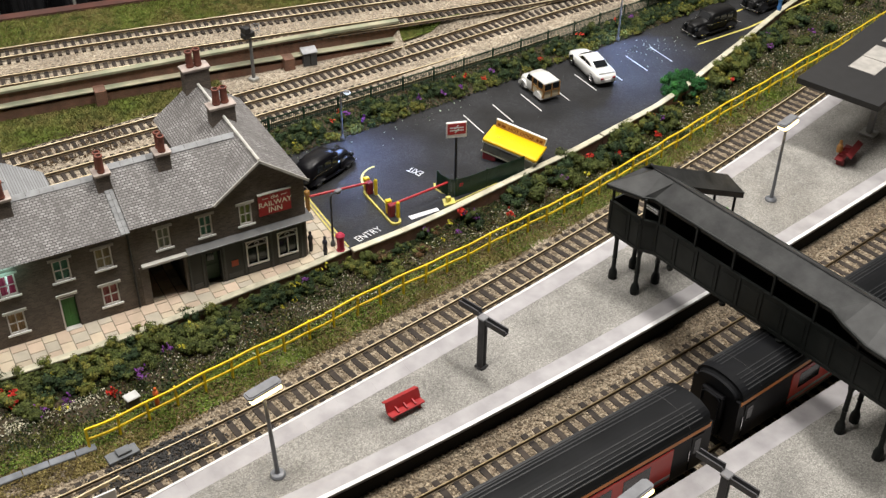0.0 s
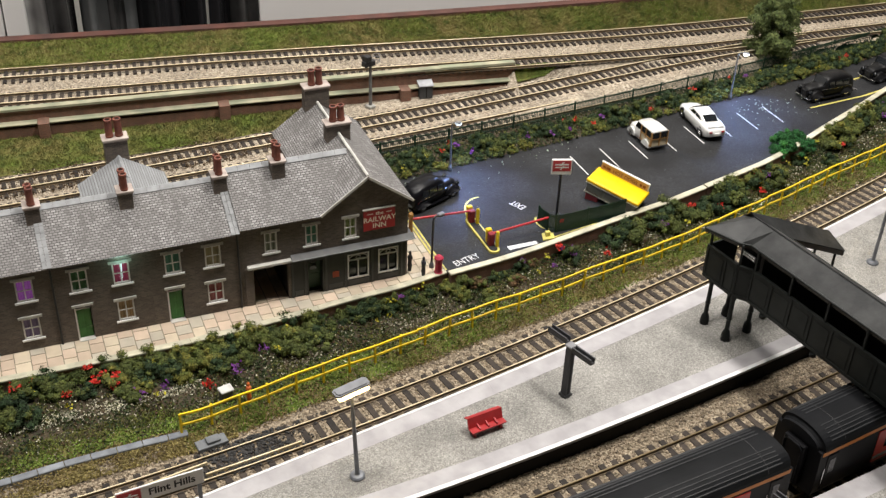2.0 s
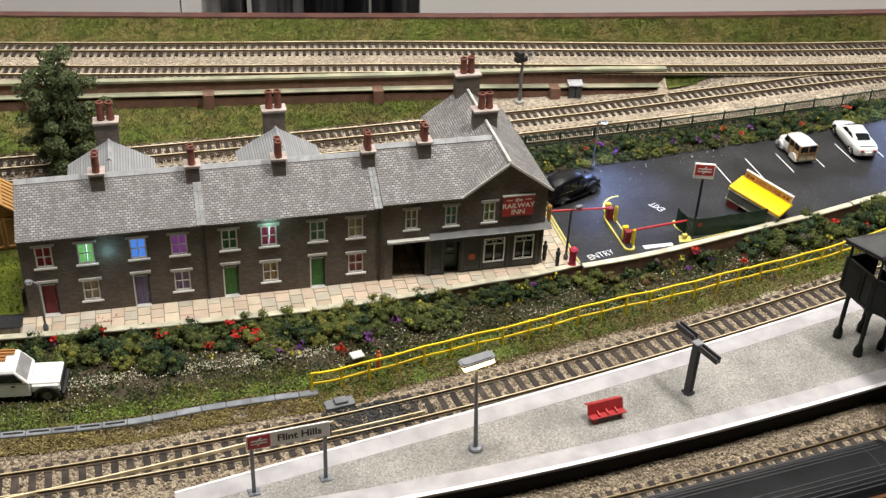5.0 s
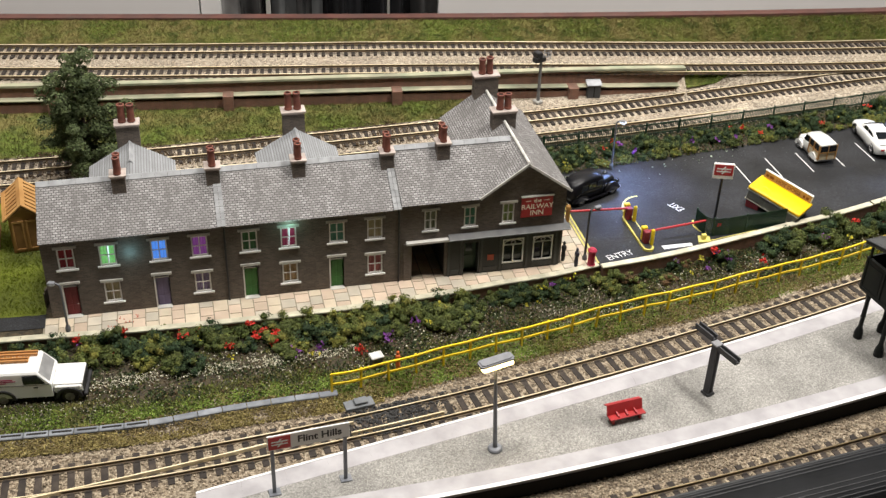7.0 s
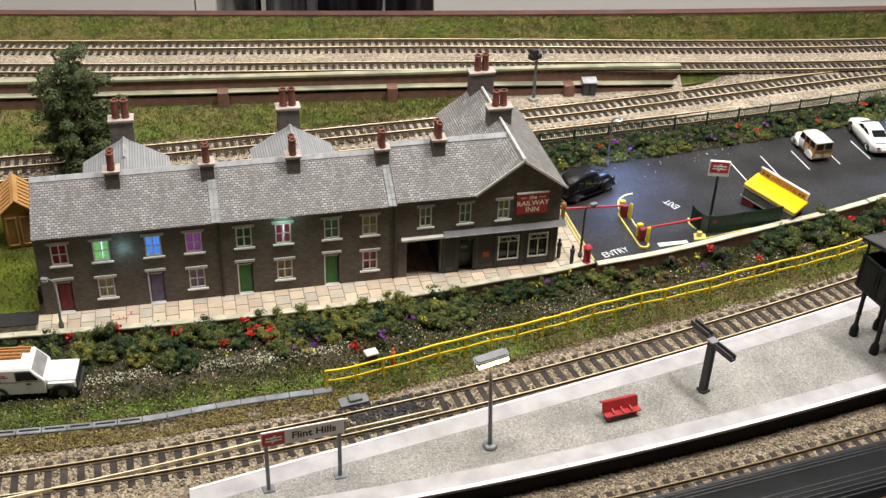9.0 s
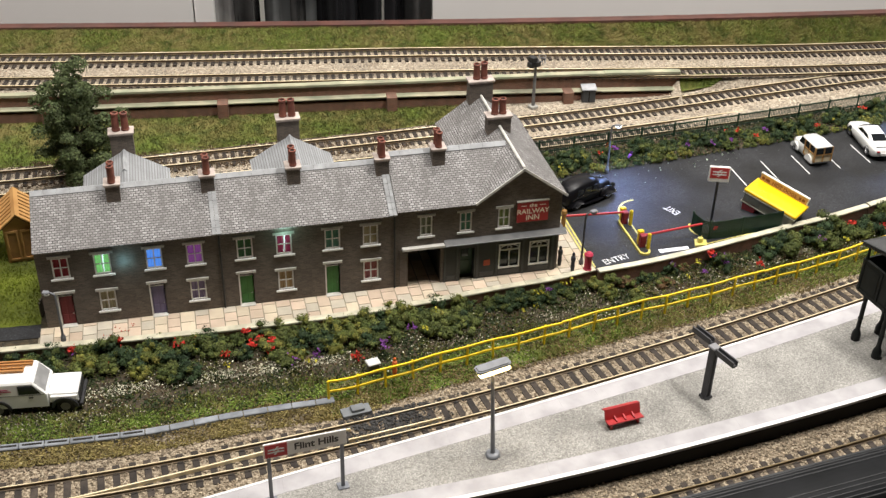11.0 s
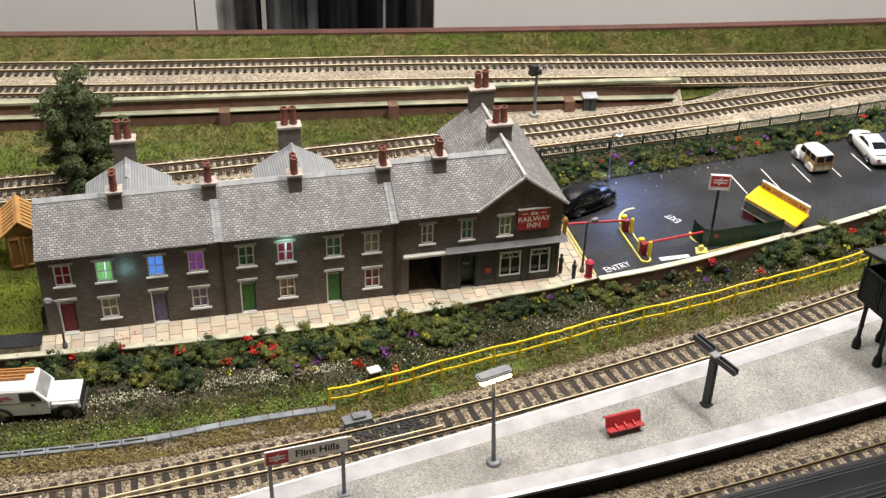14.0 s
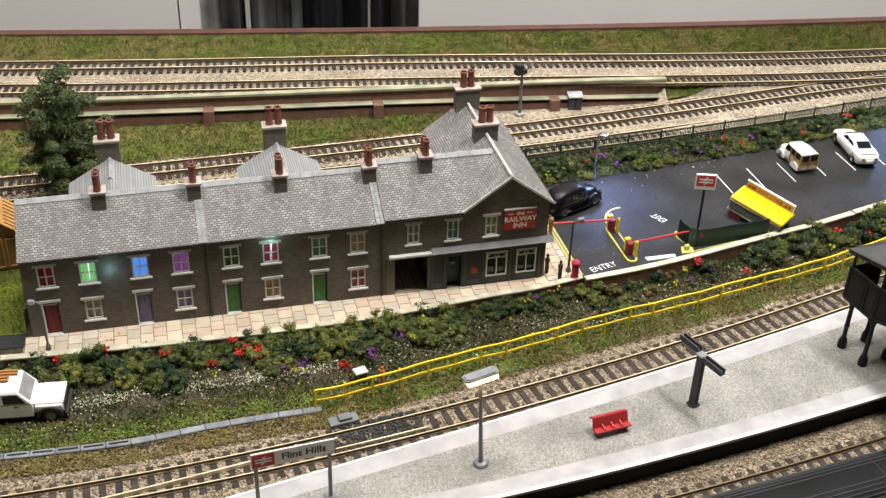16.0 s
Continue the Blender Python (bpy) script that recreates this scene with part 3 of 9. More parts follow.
def track(name, line, x0, x1, z, gauge=1.65, label="", shiny=True, pitch=0.88, group="railway tracks", near=1.5, half=0.2, head=0.045):
    """Flexible track: two rails of a bullhead outline on moulded sleepers. z: the rail's foot."""
    tr = thing(name, 0, 0, 0, label=label or "model railway track, nickel rails on brown sleepers in ballast", category="track", group=group)
    for side in (-1, 1):
        path = [(p[0], p[1], z(p[0])) for p in line.run(x0, x1, 1.2, 0, side * gauge / 2)]
        bm = B()
        sweep(bm, path, [(-0.11, 0), (0.11, 0), (0.11, 0.03), (0.03, 0.05), (0.04, 0.198), (-0.04, 0.198), (-0.03, 0.05), (-0.11, 0.03)])
        rail = part("rail", bm, RAIL, tr)
        bm = B()
        sweep(bm, path, [(-head, 0.2), (head, 0.2), (head, 0.24), (head * 0.67, 0.25), (-head * 0.67, 0.25), (-head, 0.24)])
        part("rail_head", bm, RAILTOP if shiny else DARK_RAILTOP, rail, "bright worn rail head" if shiny else "dull bronze rail head")
    d = 0.0
    base = None
    places = [(p[0], p[1], z(p[0]) - 0.14) for p in line.run(x0, x1, 0.05)]
    for i in range(1, len(places)):
        a, b = Vector(places[i - 1]), Vector(places[i])
        d += (b - a).length
        if d >= pitch:
            d -= pitch
            ang = math.degrees(math.atan2(b.y - a.y, b.x - a.x)) + random.uniform(-0.8, 0.8)
            SLEEPERS.append((b.x, b.y, math.radians(ang)))
            if base is None:
                bm = B()
                box(bm, -half, half, -near, 1.5, 0, 0.15, 0.02)
                for s in (-1, 1):
                    box(bm, -half * 0.7, half * 0.7, s * gauge / 2 - 0.2, s * gauge / 2 + 0.2, 0.14, 0.18)
                base = part("sleeper", bm, SLEEPER, tr)
                base.matrix_basis = at(b.x, b.y, b.z, ang)
            else:
                again(base, tr, b, ang)
    return tr


track("platform_track", TRACK_A, -60, 95, level(-1.45), 1.75, "track beside the platform with worn bright rails, ballasted", head=0.034)
track("through_track", TRACK_B, -60, 95, level(-1.45), 1.70, "empty track in front of the platform, brown rails in pale ballast", shiny=False)
track("train_track", TRACK_C, -60, 95, level(-1.45), 1.70, "track under the standing coaches", shiny=False)
track("yard_track", TRACK_D, -75, 62, lambda x: yard_z(x) - 0.25, 1.65, "yard track behind the houses with bright rails", pitch=0.66, half=0.155, head=0.036)
track("siding_track", TRACK_E, -75, 44, level(0.1), 1.65, "siding along the rear fence with bright rails", pitch=0.66, half=0.155, head=0.036)
track("main_line_track", TRACK_F, -75, 80, lambda x: main_z(x) - 0.25, 1.65, "main line track on the retaining wall", near=0.8, pitch=0.66, half=0.155, head=0.036)
track("main_line_track", TRACK_G, -75, 80, lambda x: main_z(x) - 0.25, 1.65, "far main line track below the grass bank", pitch=0.66, half=0.155, head=0.036)


# ---- platforms ----
def platform(name, back, front, x0, x1, label, slab_front=True):
    """A platform with gravel top, pale edge slabs on both sides, white line and undercut wall painted dark as shade."""
    pl = thing(name, 0, 0, 0, label=label, category="platform", kind="structure")
    n = int((x1 - x0) / 1.0)
    body = B()
    prev = None
    for i in range(n + 1):
        x = x0 + (x1 - x0) * i / n
        a, b = back(x), front(x)
        col = [body.verts.new(c) for c in ((x, a - 0.25, -1.7), (x, a - 0.25, -0.03), (x, b + 0.25, -0.03), (x, b + 0.25, -1.7))]
        if prev:
            for k in range(3):
                body.faces.new((prev[k], prev[k + 1], col[k + 1], col[k]))
        prev = col
    # the shadow below the overhanging slabs is put into the wall's colour
    part("platform_wall", body, SOOT_SHADE, pl, "platform side, near black for the shade under its edge")
    top = B()
    prev = None
    for i in range(n + 1):
        x = x0 + (x1 - x0) * i / n
        a, b = back(x) - 1.3, front(x) + 1.3
        col = [top.verts.new((x, a + (b - a) * j / 8, 0.0)) for j in range(9)]
        if prev:
            for j in range(8):
                top.faces.new((prev[j], col[j], col[j + 1], prev[j + 1]))
        prev = col
    part("platform_surface", top, PLATFORM, pl, "grey gravel platform surface")
    for line, s in ((back, -1), (front, 1)):
        x = x0
        while x < x1:
            xe = min(x + 2.4, x1)
            bm = B()
            ps = [(x + 0.001, line(x)), (xe - 0.001, line(xe)), (xe - 0.001, line(xe) + s * 1.32), (x + 0.001, line(x) + s * 1.32)]
            prism(bm, ps, -0.16, 0.012 + 0.002 * math.sin(x * 5.3), "XY")
            part("edge_slab", bm, SLAB_EDGE, pl)
            x = xe
        if name == "platform_1" or s > 0:
            bm = B()
            path = [(p[0], p[1], 0.02) for p in Line([(q, line(q)) for q in np.linspace(x0, x1, 24)], 5).run(x0, x1, 1.0)]
            a, b = (-0.26, 0.01) if s > 0 else (-0.02, 0.13)
            sweep(bm, path, [(a, 0), (b, 0), (b, 0.015), (a, 0.015)])
            part("white_edge_line", bm, WHITE_LINE, pl, "white painted platform edge")
    return pl


platform("platform_1", EDGE_BACK, EDGE_FRONT, -14.5, 92, "grey gravel station platform with pale edging slabs and white edge")
platform("platform_2", EDGE2, Shifted(EDGE2, -14), 2, 92, "second station platform with pale edging slabs")


# ---- houses ----
def plain(name, colour, rough=0.6, **k):
    return mat(name, colour, rough, second=tuple(c * 0.75 for c in colour), scale=140, **k)


def lit(name, colour, strength):
    return mat(name, colour, 0.5, emit=colour, strength=strength, second=tuple(c * 0.6 for c in colour), scale=250)


CURTAINS = {
    "red": plain("red_curtain", (0.30, 0.02, 0.035)), "cream": plain("cream_curtain", (0.42, 0.36, 0.22)),
    "lilac": plain("lilac_curtain", (0.28, 0.22, 0.38)), "tan": plain("tan_curtain", (0.42, 0.28, 0.14)),
    "pink": plain("dusty_red_curtain", (0.34, 0.10, 0.10)), "green": plain("green_curtain", (0.07, 0.20, 0.08)),
    "teal": plain("teal_curtain", (0.10, 0.27, 0.20)), "purple": plain("purple_curtain", (0.24, 0.08, 0.28)),
    "grey": plain("grey_green_curtain", (0.25, 0.27, 0.20)), "olive": plain("pale_green_curtain", (0.28, 0.36, 0.14)),
    "lit_green": lit("lit_green_curtain", (0.20, 0.55, 0.18), 0.55), "lit_blue": lit("lit_blue_curtain", (0.08, 0.25, 0.75), 0.75),
    "lit_pink": lit("lit_crimson_curtain", (0.26, 0.025, 0.075), 0.22), "lit_purple": lit("lit_purple_curtain", (0.28, 0.08, 0.34), 0.3),
}
GAP_LIGHT = mat("lamplit_gap", (0.8, 0.95, 0.95), 0.5, emit=(0.75, 0.95, 1.0), strength=1.1)
WIN_WHITE = mat("printed_white_frame", (0.74, 0.72, 0.69), 0.7, second=(0.64, 0.62, 0.59), scale=150)
# greyer copy of the lintel stone: the eaves' shade is in its colour
SHADE_STONE = mat("printed_grey_lintel", (0.50, 0.48, 0.45), 0.8, second=(0.33, 0.31, 0.29), scale=150)
DOORS = {"red": plain("red_door_paint", (0.20, 0.015, 0.02)), "purple": plain("lavender_door_paint", (0.17, 0.14, 0.26)), "green": plain("green_door_paint", (0.05, 0.20, 0.035))}
PUB_DARK = plain("pub_black_paint", (0.019, 0.021, 0.0195), 0.5)
PUB_TRIM = plain("pub_grey_trim", (0.05, 0.054, 0.052), 0.5)


def holed_wall(bm, x0, x1, z0, z1, y0, y1, holes):
    """An upright wall across y0..y1 with square openings (xa, xb, za, zb) right through it."""
    xs = sorted({x0, x1, *(h[0] for h in holes), *(h[1] for h in holes)})
    zs = sorted({z0, z1, *(h[2] for h in holes), *(h[3] for h in holes)})

    def solid(i, j):
        if not (0 <= i < len(xs) - 1 and 0 <= j < len(zs) - 1):
            return False
        cx, cz = (xs[i] + xs[i + 1]) / 2, (zs[j] + zs[j + 1]) / 2
        return not any(a < cx < b and c < cz < d for a, b, c, d in holes)

    def quad(*p):
        bm.faces.new([bm.verts.new(q) for q in p])

    for i in range(len(xs) - 1):
        for j in range(len(zs) - 1):
            if not solid(i, j):
                continue
            a, b, c, d = xs[i], xs[i + 1], zs[j], zs[j + 1]
            quad((a, y0, c), (b, y0, c), (b, y0, d), (a, y0, d))
            quad((a, y1, c), (a, y1, d), (b, y1, d), (b, y1, c))
            if not solid(i - 1, j):
                quad((a, y0, c), (a, y0, d), (a, y1, d), (a, y1, c))
            if not solid(i + 1, j):
                quad((b, y0, c), (b, y1, c), (b, y1, d), (b, y0, d))
            if not solid(i, j - 1):
                quad((a, y0, c), (a, y1, c), (b, y1, c), (b, y0, c))
            if not solid(i, j + 1):
                quad((a, y0, d), (b, y0, d), (b, y1, d), (a, y1, d))
    bmesh.ops.remove_doubles(bm, verts=bm.verts, dist=1e-4)
    return bm


def window(parent, cx, z0, z1, w, curtain, lintel=True, gap=False, lintel_mat=None):
    """A sash window set in the wall: curtains behind, white bars, sill and lintel proud of the bricks."""
    bm = B()
    n = 14
    rows = []
    for i in range(n + 1):
        x = -w / 2 + w * i / n
        rows.append([bm.verts.new((x, 0.16 + 0.025 * math.sin(i * 2.1), z)) for z in (z0, z1)])
    for a, b in zip(rows, rows[1:]):
        bm.faces.new((a[0], b[0], b[1], a[1]))
    win = part("window", bm, CURTAINS[curtain], parent, loc=(cx, 0, 0))
    if gap:
        bm = B()
        prism(bm, [(-0.05, z0 + 0.1), (0.05, z0 + 0.1), (0.11, z1 - 0.06), (-0.02, z1 - 0.06)], 0.12, 0.13)
        part("curtain_gap", bm, GAP_LIGHT, win, "lamplight between the curtains")
    bm = B()
    t = 0.095
    for b6 in ((-w / 2, -w / 2 + t, z0, z1), (w / 2 - t, w / 2, z0, z1), (-w / 2 + t, w / 2 - t, z0, z0 + t), (-w / 2 + t, w / 2 - t, z1 - t, z1),
               (-0.038, 0.038, z0 + t, z1 - t)):
        box(bm, b6[0], b6[1], 0.03, 0.10, b6[2], b6[3])
    zc = (z0 + z1) / 2
    box(bm, -w / 2 + t, -0.03, 0.03, 0.09, zc - 0.03, zc + 0.03)
    box(bm, 0.03, w / 2 - t, 0.03, 0.09, zc - 0.03, zc + 0.03)
    part("window_frame", bm, WIN_WHITE, win, "white glazing bars")
    bm = B()
    box(bm, -w / 2 - 0.17, w / 2 + 0.17, -0.09, 0.03, z0 - 0.14, z0, 0.02)
    part("sill", bm, WHITE, win, "white window sill")
    if lintel:
        bm = B()
        box(bm, -w / 2 - 0.19, w / 2 + 0.19, -0.06, 0.03, z1, z1 + 0.2, 0.015)
        part("lintel", bm, lintel_mat or STONE, win)
    return win


def house_door(parent, cx, w, h, colour):
    bm = B()
    box(bm, -w / 2, w / 2, 0.14, 0.2, 0.05, h - 0.24)
    for a, b in ((-w / 2 + 0.08, -0.04), (0.04, w / 2 - 0.08)):
        for c, d in ((0.2, 0.8), (0.9, h - 0.36)):
            box(bm, a, b, 0.115, 0.145, c, d, 0.012)
    door = part("door", bm, DOORS[colour], parent, loc=(cx, 0, 0))
    bm = B()
    lathe(bm, [(0.0, 0), (0.025, 0.005), (0.03, 0.02), (0.0, 0.03)], 8)
    bmesh.ops.rotate(bm, verts=bm.verts, matrix=Matrix.Rotation(math.pi / 2, 3, "X"))
    part("door_handle", bm, CHROME, door, loc=(w / 2 - 0.1, 0.13, 0.85))
    bm = B()
    box(bm, -w / 2, w / 2, 0.15, 0.19, h - 0.22, h)
    part("fanlight", bm, GLASS_DARK, door, "dark fanlight over the door")
    bm = B()
    box(bm, -w / 2 - 0.09, -w / 2, -0.02, 0.16, 0, h)
    box(bm, w / 2, w / 2 + 0.05, -0.0, 0.16, 0, h)
    box(bm, -w / 2, w / 2, 0.08, 0.16, h - 0.25, h - 0.19)
    part("door_frame", bm, WIN_WHITE, door, "white door frame")
    bm = B()
    box(bm, -w / 2 - 0.22, w / 2 + 0.22, -0.07, 0.03, h, h + 0.2, 0.015)
    part("lintel", bm, STONE, door)
    bm = B()
    box(bm, -w / 2 - 0.06, w / 2 + 0.06, -0.25, 0.14, 0.0, 0.06, 0.015)
    part("doorstep", bm, STONE, door)
    return door


def chimney(parent, x, y, z0, z1, wx, wy, pots, pot_h=1.2, r=0.25):
    """A stack with a stone cap and clay pots at the given offsets."""
    bm = B()
    box(bm, -wx / 2, wx / 2, -wy / 2, wy / 2, z0, z1)
    st = part("chimney", bm, BRICK, parent, "dark brick chimney stack", loc=(x, y, 0), uv=True)
    bm = B()
    box(bm, -wx / 2 - 0.05, wx / 2 + 0.05, -wy / 2 - 0.05, wy / 2 + 0.05, z1, z1 + 0.1, 0.015)
    box(bm, -wx / 2 - 0.1, wx / 2 + 0.1, -wy / 2 - 0.1, wy / 2 + 0.1, z1 + 0.1, z1 + 0.22, 0.02)
    part("chimney_cap", bm, CHIMNEY_CAP, st, "pale stone chimney cap")
    for dx, dy in pots:
        bm = B()
        h = pot_h * random.uniform(0.95, 1.04)
        prof = [(r * 1.05, 0), (r * 1.12, 0.1), (r, 0.16), (r * 0.92, h - 0.16), (r * 1.08, h - 0.12), (r * 1.08, h - 0.02), (r * 0.98, h), (r * 0.72, h), (r * 0.7, h - 0.3)]
        lathe(bm, prof, 14)
        po = part("chimney_pot", bm, TERRACOTTA, st, "terracotta chimney pot", loc=(dx, dy, z1 + 0.24), smooth=False)
        po.rotation_mode = "XYZ"
        po.matrix_basis = pose(dx * CM, dy * CM, (z1 + 0.24) * CM, random.uniform(-2, 2), random.uniform(-2, 2), 0)
        bm = B()
        lathe(bm, [(r * 0.7, 0), (r * 0.7, 0.02)], 12)
        # the flue's dark mouth lies down inside the pot
        part("flue", bm, SOOT_SHADE, st, "sooty flue", loc=(dx, dy, z1 + 0.24 + h - 0.12))
    return st


def roof_slab(bm, quad, t=0.12):
    """A roof plane of four corners with thickness below."""
    vs = [Vector(q) for q in quad]
    nrm = (vs[1] - vs[0]).cross(vs[-1] - vs[0]).normalized()
    if nrm.z < 0:
        nrm = -nrm
    hi = [bm.verts.new(v) for v in vs]
    lo = [bm.verts.new(v - nrm * t) for v in vs]
    bm.faces.new(hi)
    bm.faces.new(lo[::-1])
    for i in range(len(vs)):
        j = (i + 1) % len(vs)
        bm.faces.new((hi[i], lo[i], lo[j], hi[j]))


def ridge_tiles(parent, p0, p1, piece=0.8, w=0.3):
    """Angled ridge tiles laid end to end between two places."""
    a, b = Vector(p0), Vector(p1)
    n = max(1, int((b - a).length / piece))
    d = (b - a) / n
    ang = math.degrees(math.atan2(d.y, d.x))
    bm = B()
    L = d.length - 0.02
    prism(bm, [(-w, -0.2), (-w, -0.14), (-0.03, 0.07), (0.03, 0.07), (w, -0.14), (w, -0.2), (0, 0.0)], 0, L, "YZ")
    base = part("ridge_tile", bm, LEAD, parent)
    base.matrix_basis = at(a.x, a.y, a.z, ang)
    for i in range(1, n):
        q = a + d * i
        again(base, parent, q, ang)


VERGE = mat("lead_verge", (0.30, 0.305, 0.31), 0.75, second=(0.21, 0.215, 0.22), scale=140, bump=0.2, random_object=0.12)
EAVE, RIDGE_Y, RIDGE_Z, DEPTH = 5.8, 3.4, 7.98, 6.8
HOUSE_W = 5.635


def terraced_house(i, door, tops, low, wing, label):
    x0 = -22.55 + HOUSE_W * i
    h = thing("terraced_house", x0, 0, 0, label=label, category="house", group="terraced houses")
    W = HOUSE_W
    dx, wx, w = 1.37, 3.92, 1.02
    holes = [(dx - 0.42, dx + 0.42, 0.0, 2.46), (wx - w / 2, wx + w / 2, 0.84, 2.34), (1.42 - w / 2, 1.42 + w / 2, 3.62, 5.12), (wx - w / 2, wx + w / 2, 3.62, 5.12)]
    bm = B()
    holed_wall(bm, 0, W, 0, EAVE, 0, 0.22, holes)
    part("front_wall", bm, BRICK, h, "dark brick front wall", uv=True)
    bm = B()
    holed_wall(bm, 0, W, 0, EAVE, DEPTH - 0.2, DEPTH, [])
    part("rear_wall", bm, BRICK, h, uv=True)
    for xx in ((0, 0.2), (W - 0.2, W)):
        bm = B()
        prism(bm, [(0.22, 0), (DEPTH - 0.2, 0), (DEPTH - 0.2, EAVE), (RIDGE_Y, RIDGE_Z - 0.15), (0.22, EAVE)], xx[0], xx[1], "YZ")
        part("gable_wall", bm, BRICK, h, uv=True)
    bm = B()
    box(bm, 0.2, W - 0.2, 0.4, DEPTH - 0.2, 2.9, 3.0)
    part("upper_floor", bm, SOOT_SHADE, h, "dark card floor inside the house")
    house_door(h, dx, 0.84, 2.46, door)
    window(h, wx, 0.84, 2.34, w, low)
    for cx, cur in ((1.42, tops[0]), (wx, tops[1])):
        window(h, cx, 3.62, 5.12, w, cur, lintel_mat=SHADE_STONE, gap=cur in ("lit_green", "lit_pink"))
    bm = B()
    roof_slab(bm, [(-0.03 if i % 2 == 0 else 0, -0.3, EAVE), (W, -0.3, EAVE), (W, RIDGE_Y, RIDGE_Z), (-0.03 if i % 2 == 0 else 0, RIDGE_Y, RIDGE_Z)])
    roof = part("roof", bm, SLATE, h, "weathered grey slate roof", uv=True)
    bm = B()
    roof_slab(bm, [(0, RIDGE_Y, RIDGE_Z), (W, RIDGE_Y, RIDGE_Z), (W, DEPTH + 0.3, EAVE), (0, DEPTH + 0.3, EAVE)])
    part("rear_roof", bm, SLATE, h, uv=True)
    ridge_tiles(roof, (0, RIDGE_Y, RIDGE_Z + 0.03), (W, RIDGE_Y, RIDGE_Z + 0.03))
    if i % 2:
        # lead strip at the party wall, over the slates
        bm = B()
        bm.free()
        n = 9
        for k in range(n):
            f0, f1 = k / n, (k + 0.93) / n
            y0, y1 = -0.33 + (RIDGE_Y + 0.33) * f0, -0.33 + (RIDGE_Y + 0.33) * f1
            z0, z1 = EAVE + 0.07 + (RIDGE_Z - EAVE + 0.02) * f0, EAVE + 0.07 + (RIDGE_Z - EAVE + 0.02) * f1
            for xa, xb in ((W - 0.5, W - 0.25), (W - 0.23, W + 0.02)):
                bm = B()
                roof_slab(bm, [(xa, y0, z0), (xb, y0, z0), (xb, y1, z1 + 0.015), (xa, y1, z1 + 0.015)], 0.1)
                part("verge_slate", bm, VERGE, roof)
        bm = B()
        tube(bm, [(W - 0.13, -0.08, 0), (W - 0.13, -0.08, EAVE - 0.05)], 0.06, 8)
        part("drainpipe", bm, BLACK, h, "black drainpipe")
    chimney(h, 5.02 if i % 2 == 0 else 5.2, 2.75, 6.6, 8.42, 0.85, 0.85, [(0.0, -0.22), (0.0, 0.24)], 1.15, 0.22)
    if wing:
        # rear wing shared by two houses
        c = wing - x0
        bm = B()
        box(bm, c - 2.7, c + 2.7, DEPTH, 8.9, 0, 5.7)
        part("wing_wall", bm, BRICK, h, uv=True)
        bm = B()
        prism(bm, [(c - 2.7, 5.7), (c + 2.7, 5.7), (c, 7.25)], 8.5, 8.9, "XZ")
        part("wing_gable", bm, BRICK, h, uv=True)
        bm = B()
        roof_slab(bm, [(c - 2.85, 7.0, 5.75), (c, 4.3, 7.42), (c, 9.05, 7.42), (c - 2.85, 9.05, 5.75)])
        part("wing_roof", bm, CORRUGATED, h, "grey ribbed wing roof", uv=True)
        bm = B()
        roof_slab(bm, [(c, 4.3, 7.42), (c + 2.85, 7.0, 5.7), (c + 2.85, 9.05, 5.7), (c, 9.05, 7.42)])
        part("wing_roof", bm, CORRUGATED, h, "grey ribbed wing roof", uv=True)
        ridge_tiles(h, (c, 6.2, 7.46), (c, 9.0, 7.46), 0.9, 0.2)
        chimney(h, c - 0.05, 9.45, 4.8, 8.5, 1.5, 0.85, [(-0.3, 0), (0.32, 0)], 1.25, 0.25)
    return h


terraced_house(0, "red", ("red", "lit_green"), "cream", -16.88, "dark brick terraced house with red door and slate roof")
terraced_house(1, "purple", ("lit_blue", "lit_purple"), "lilac", None, "dark brick terraced house with lavender door and lit blue window")
terraced_house(2, "green", ("green", "lit_pink"), "tan", -5.72, "dark brick terraced house with green door and tan curtains")
terraced_house(3, "green", ("teal", "cream"), "pink", None, "dark brick terraced house with green door and red curtains")


# ---- lettering ----
def lettering(name, text, size, material, parent, m, depth=0.0, bold=0.0):
    """Words as a mesh, in Blender's own font. size in cm; m: its pose."""
    cu = bpy.data.curves.new(name, "FONT")
    cu.body, cu.size, cu.align_x, cu.align_y, cu.extrude, cu.offset = text, size * CM, "CENTER", "CENTER", depth * CM, bold * CM
    tmp = bpy.data.objects.new(name, cu)
    scene.collection.objects.link(tmp)
    me = bpy.data.meshes.new_from_object(tmp.evaluated_get(bpy.context.evaluated_depsgraph_get()))
    bpy.data.objects.remove(tmp)
    bpy.data.curves.remove(cu)
    me.name = name
    me.materials.clear()
    me.materials.append(material)
    ob = new(name, me)
    ob.parent = parent
    ob.matrix_basis = m
    return ob


LETTER = mat("cream_lettering", (0.80, 0.74, 0.58), 0.5)
SIGN_RED = mat("sign_red", (0.36, 0.02, 0.022), 0.5, second=(0.30, 0.018, 0.02), scale=90)


FASCIA = mat("weathered_fascia_roof", (0.085, 0.086, 0.088), 0.75, second=(0.13, 0.13, 0.13), scale=110, bump=0.2)


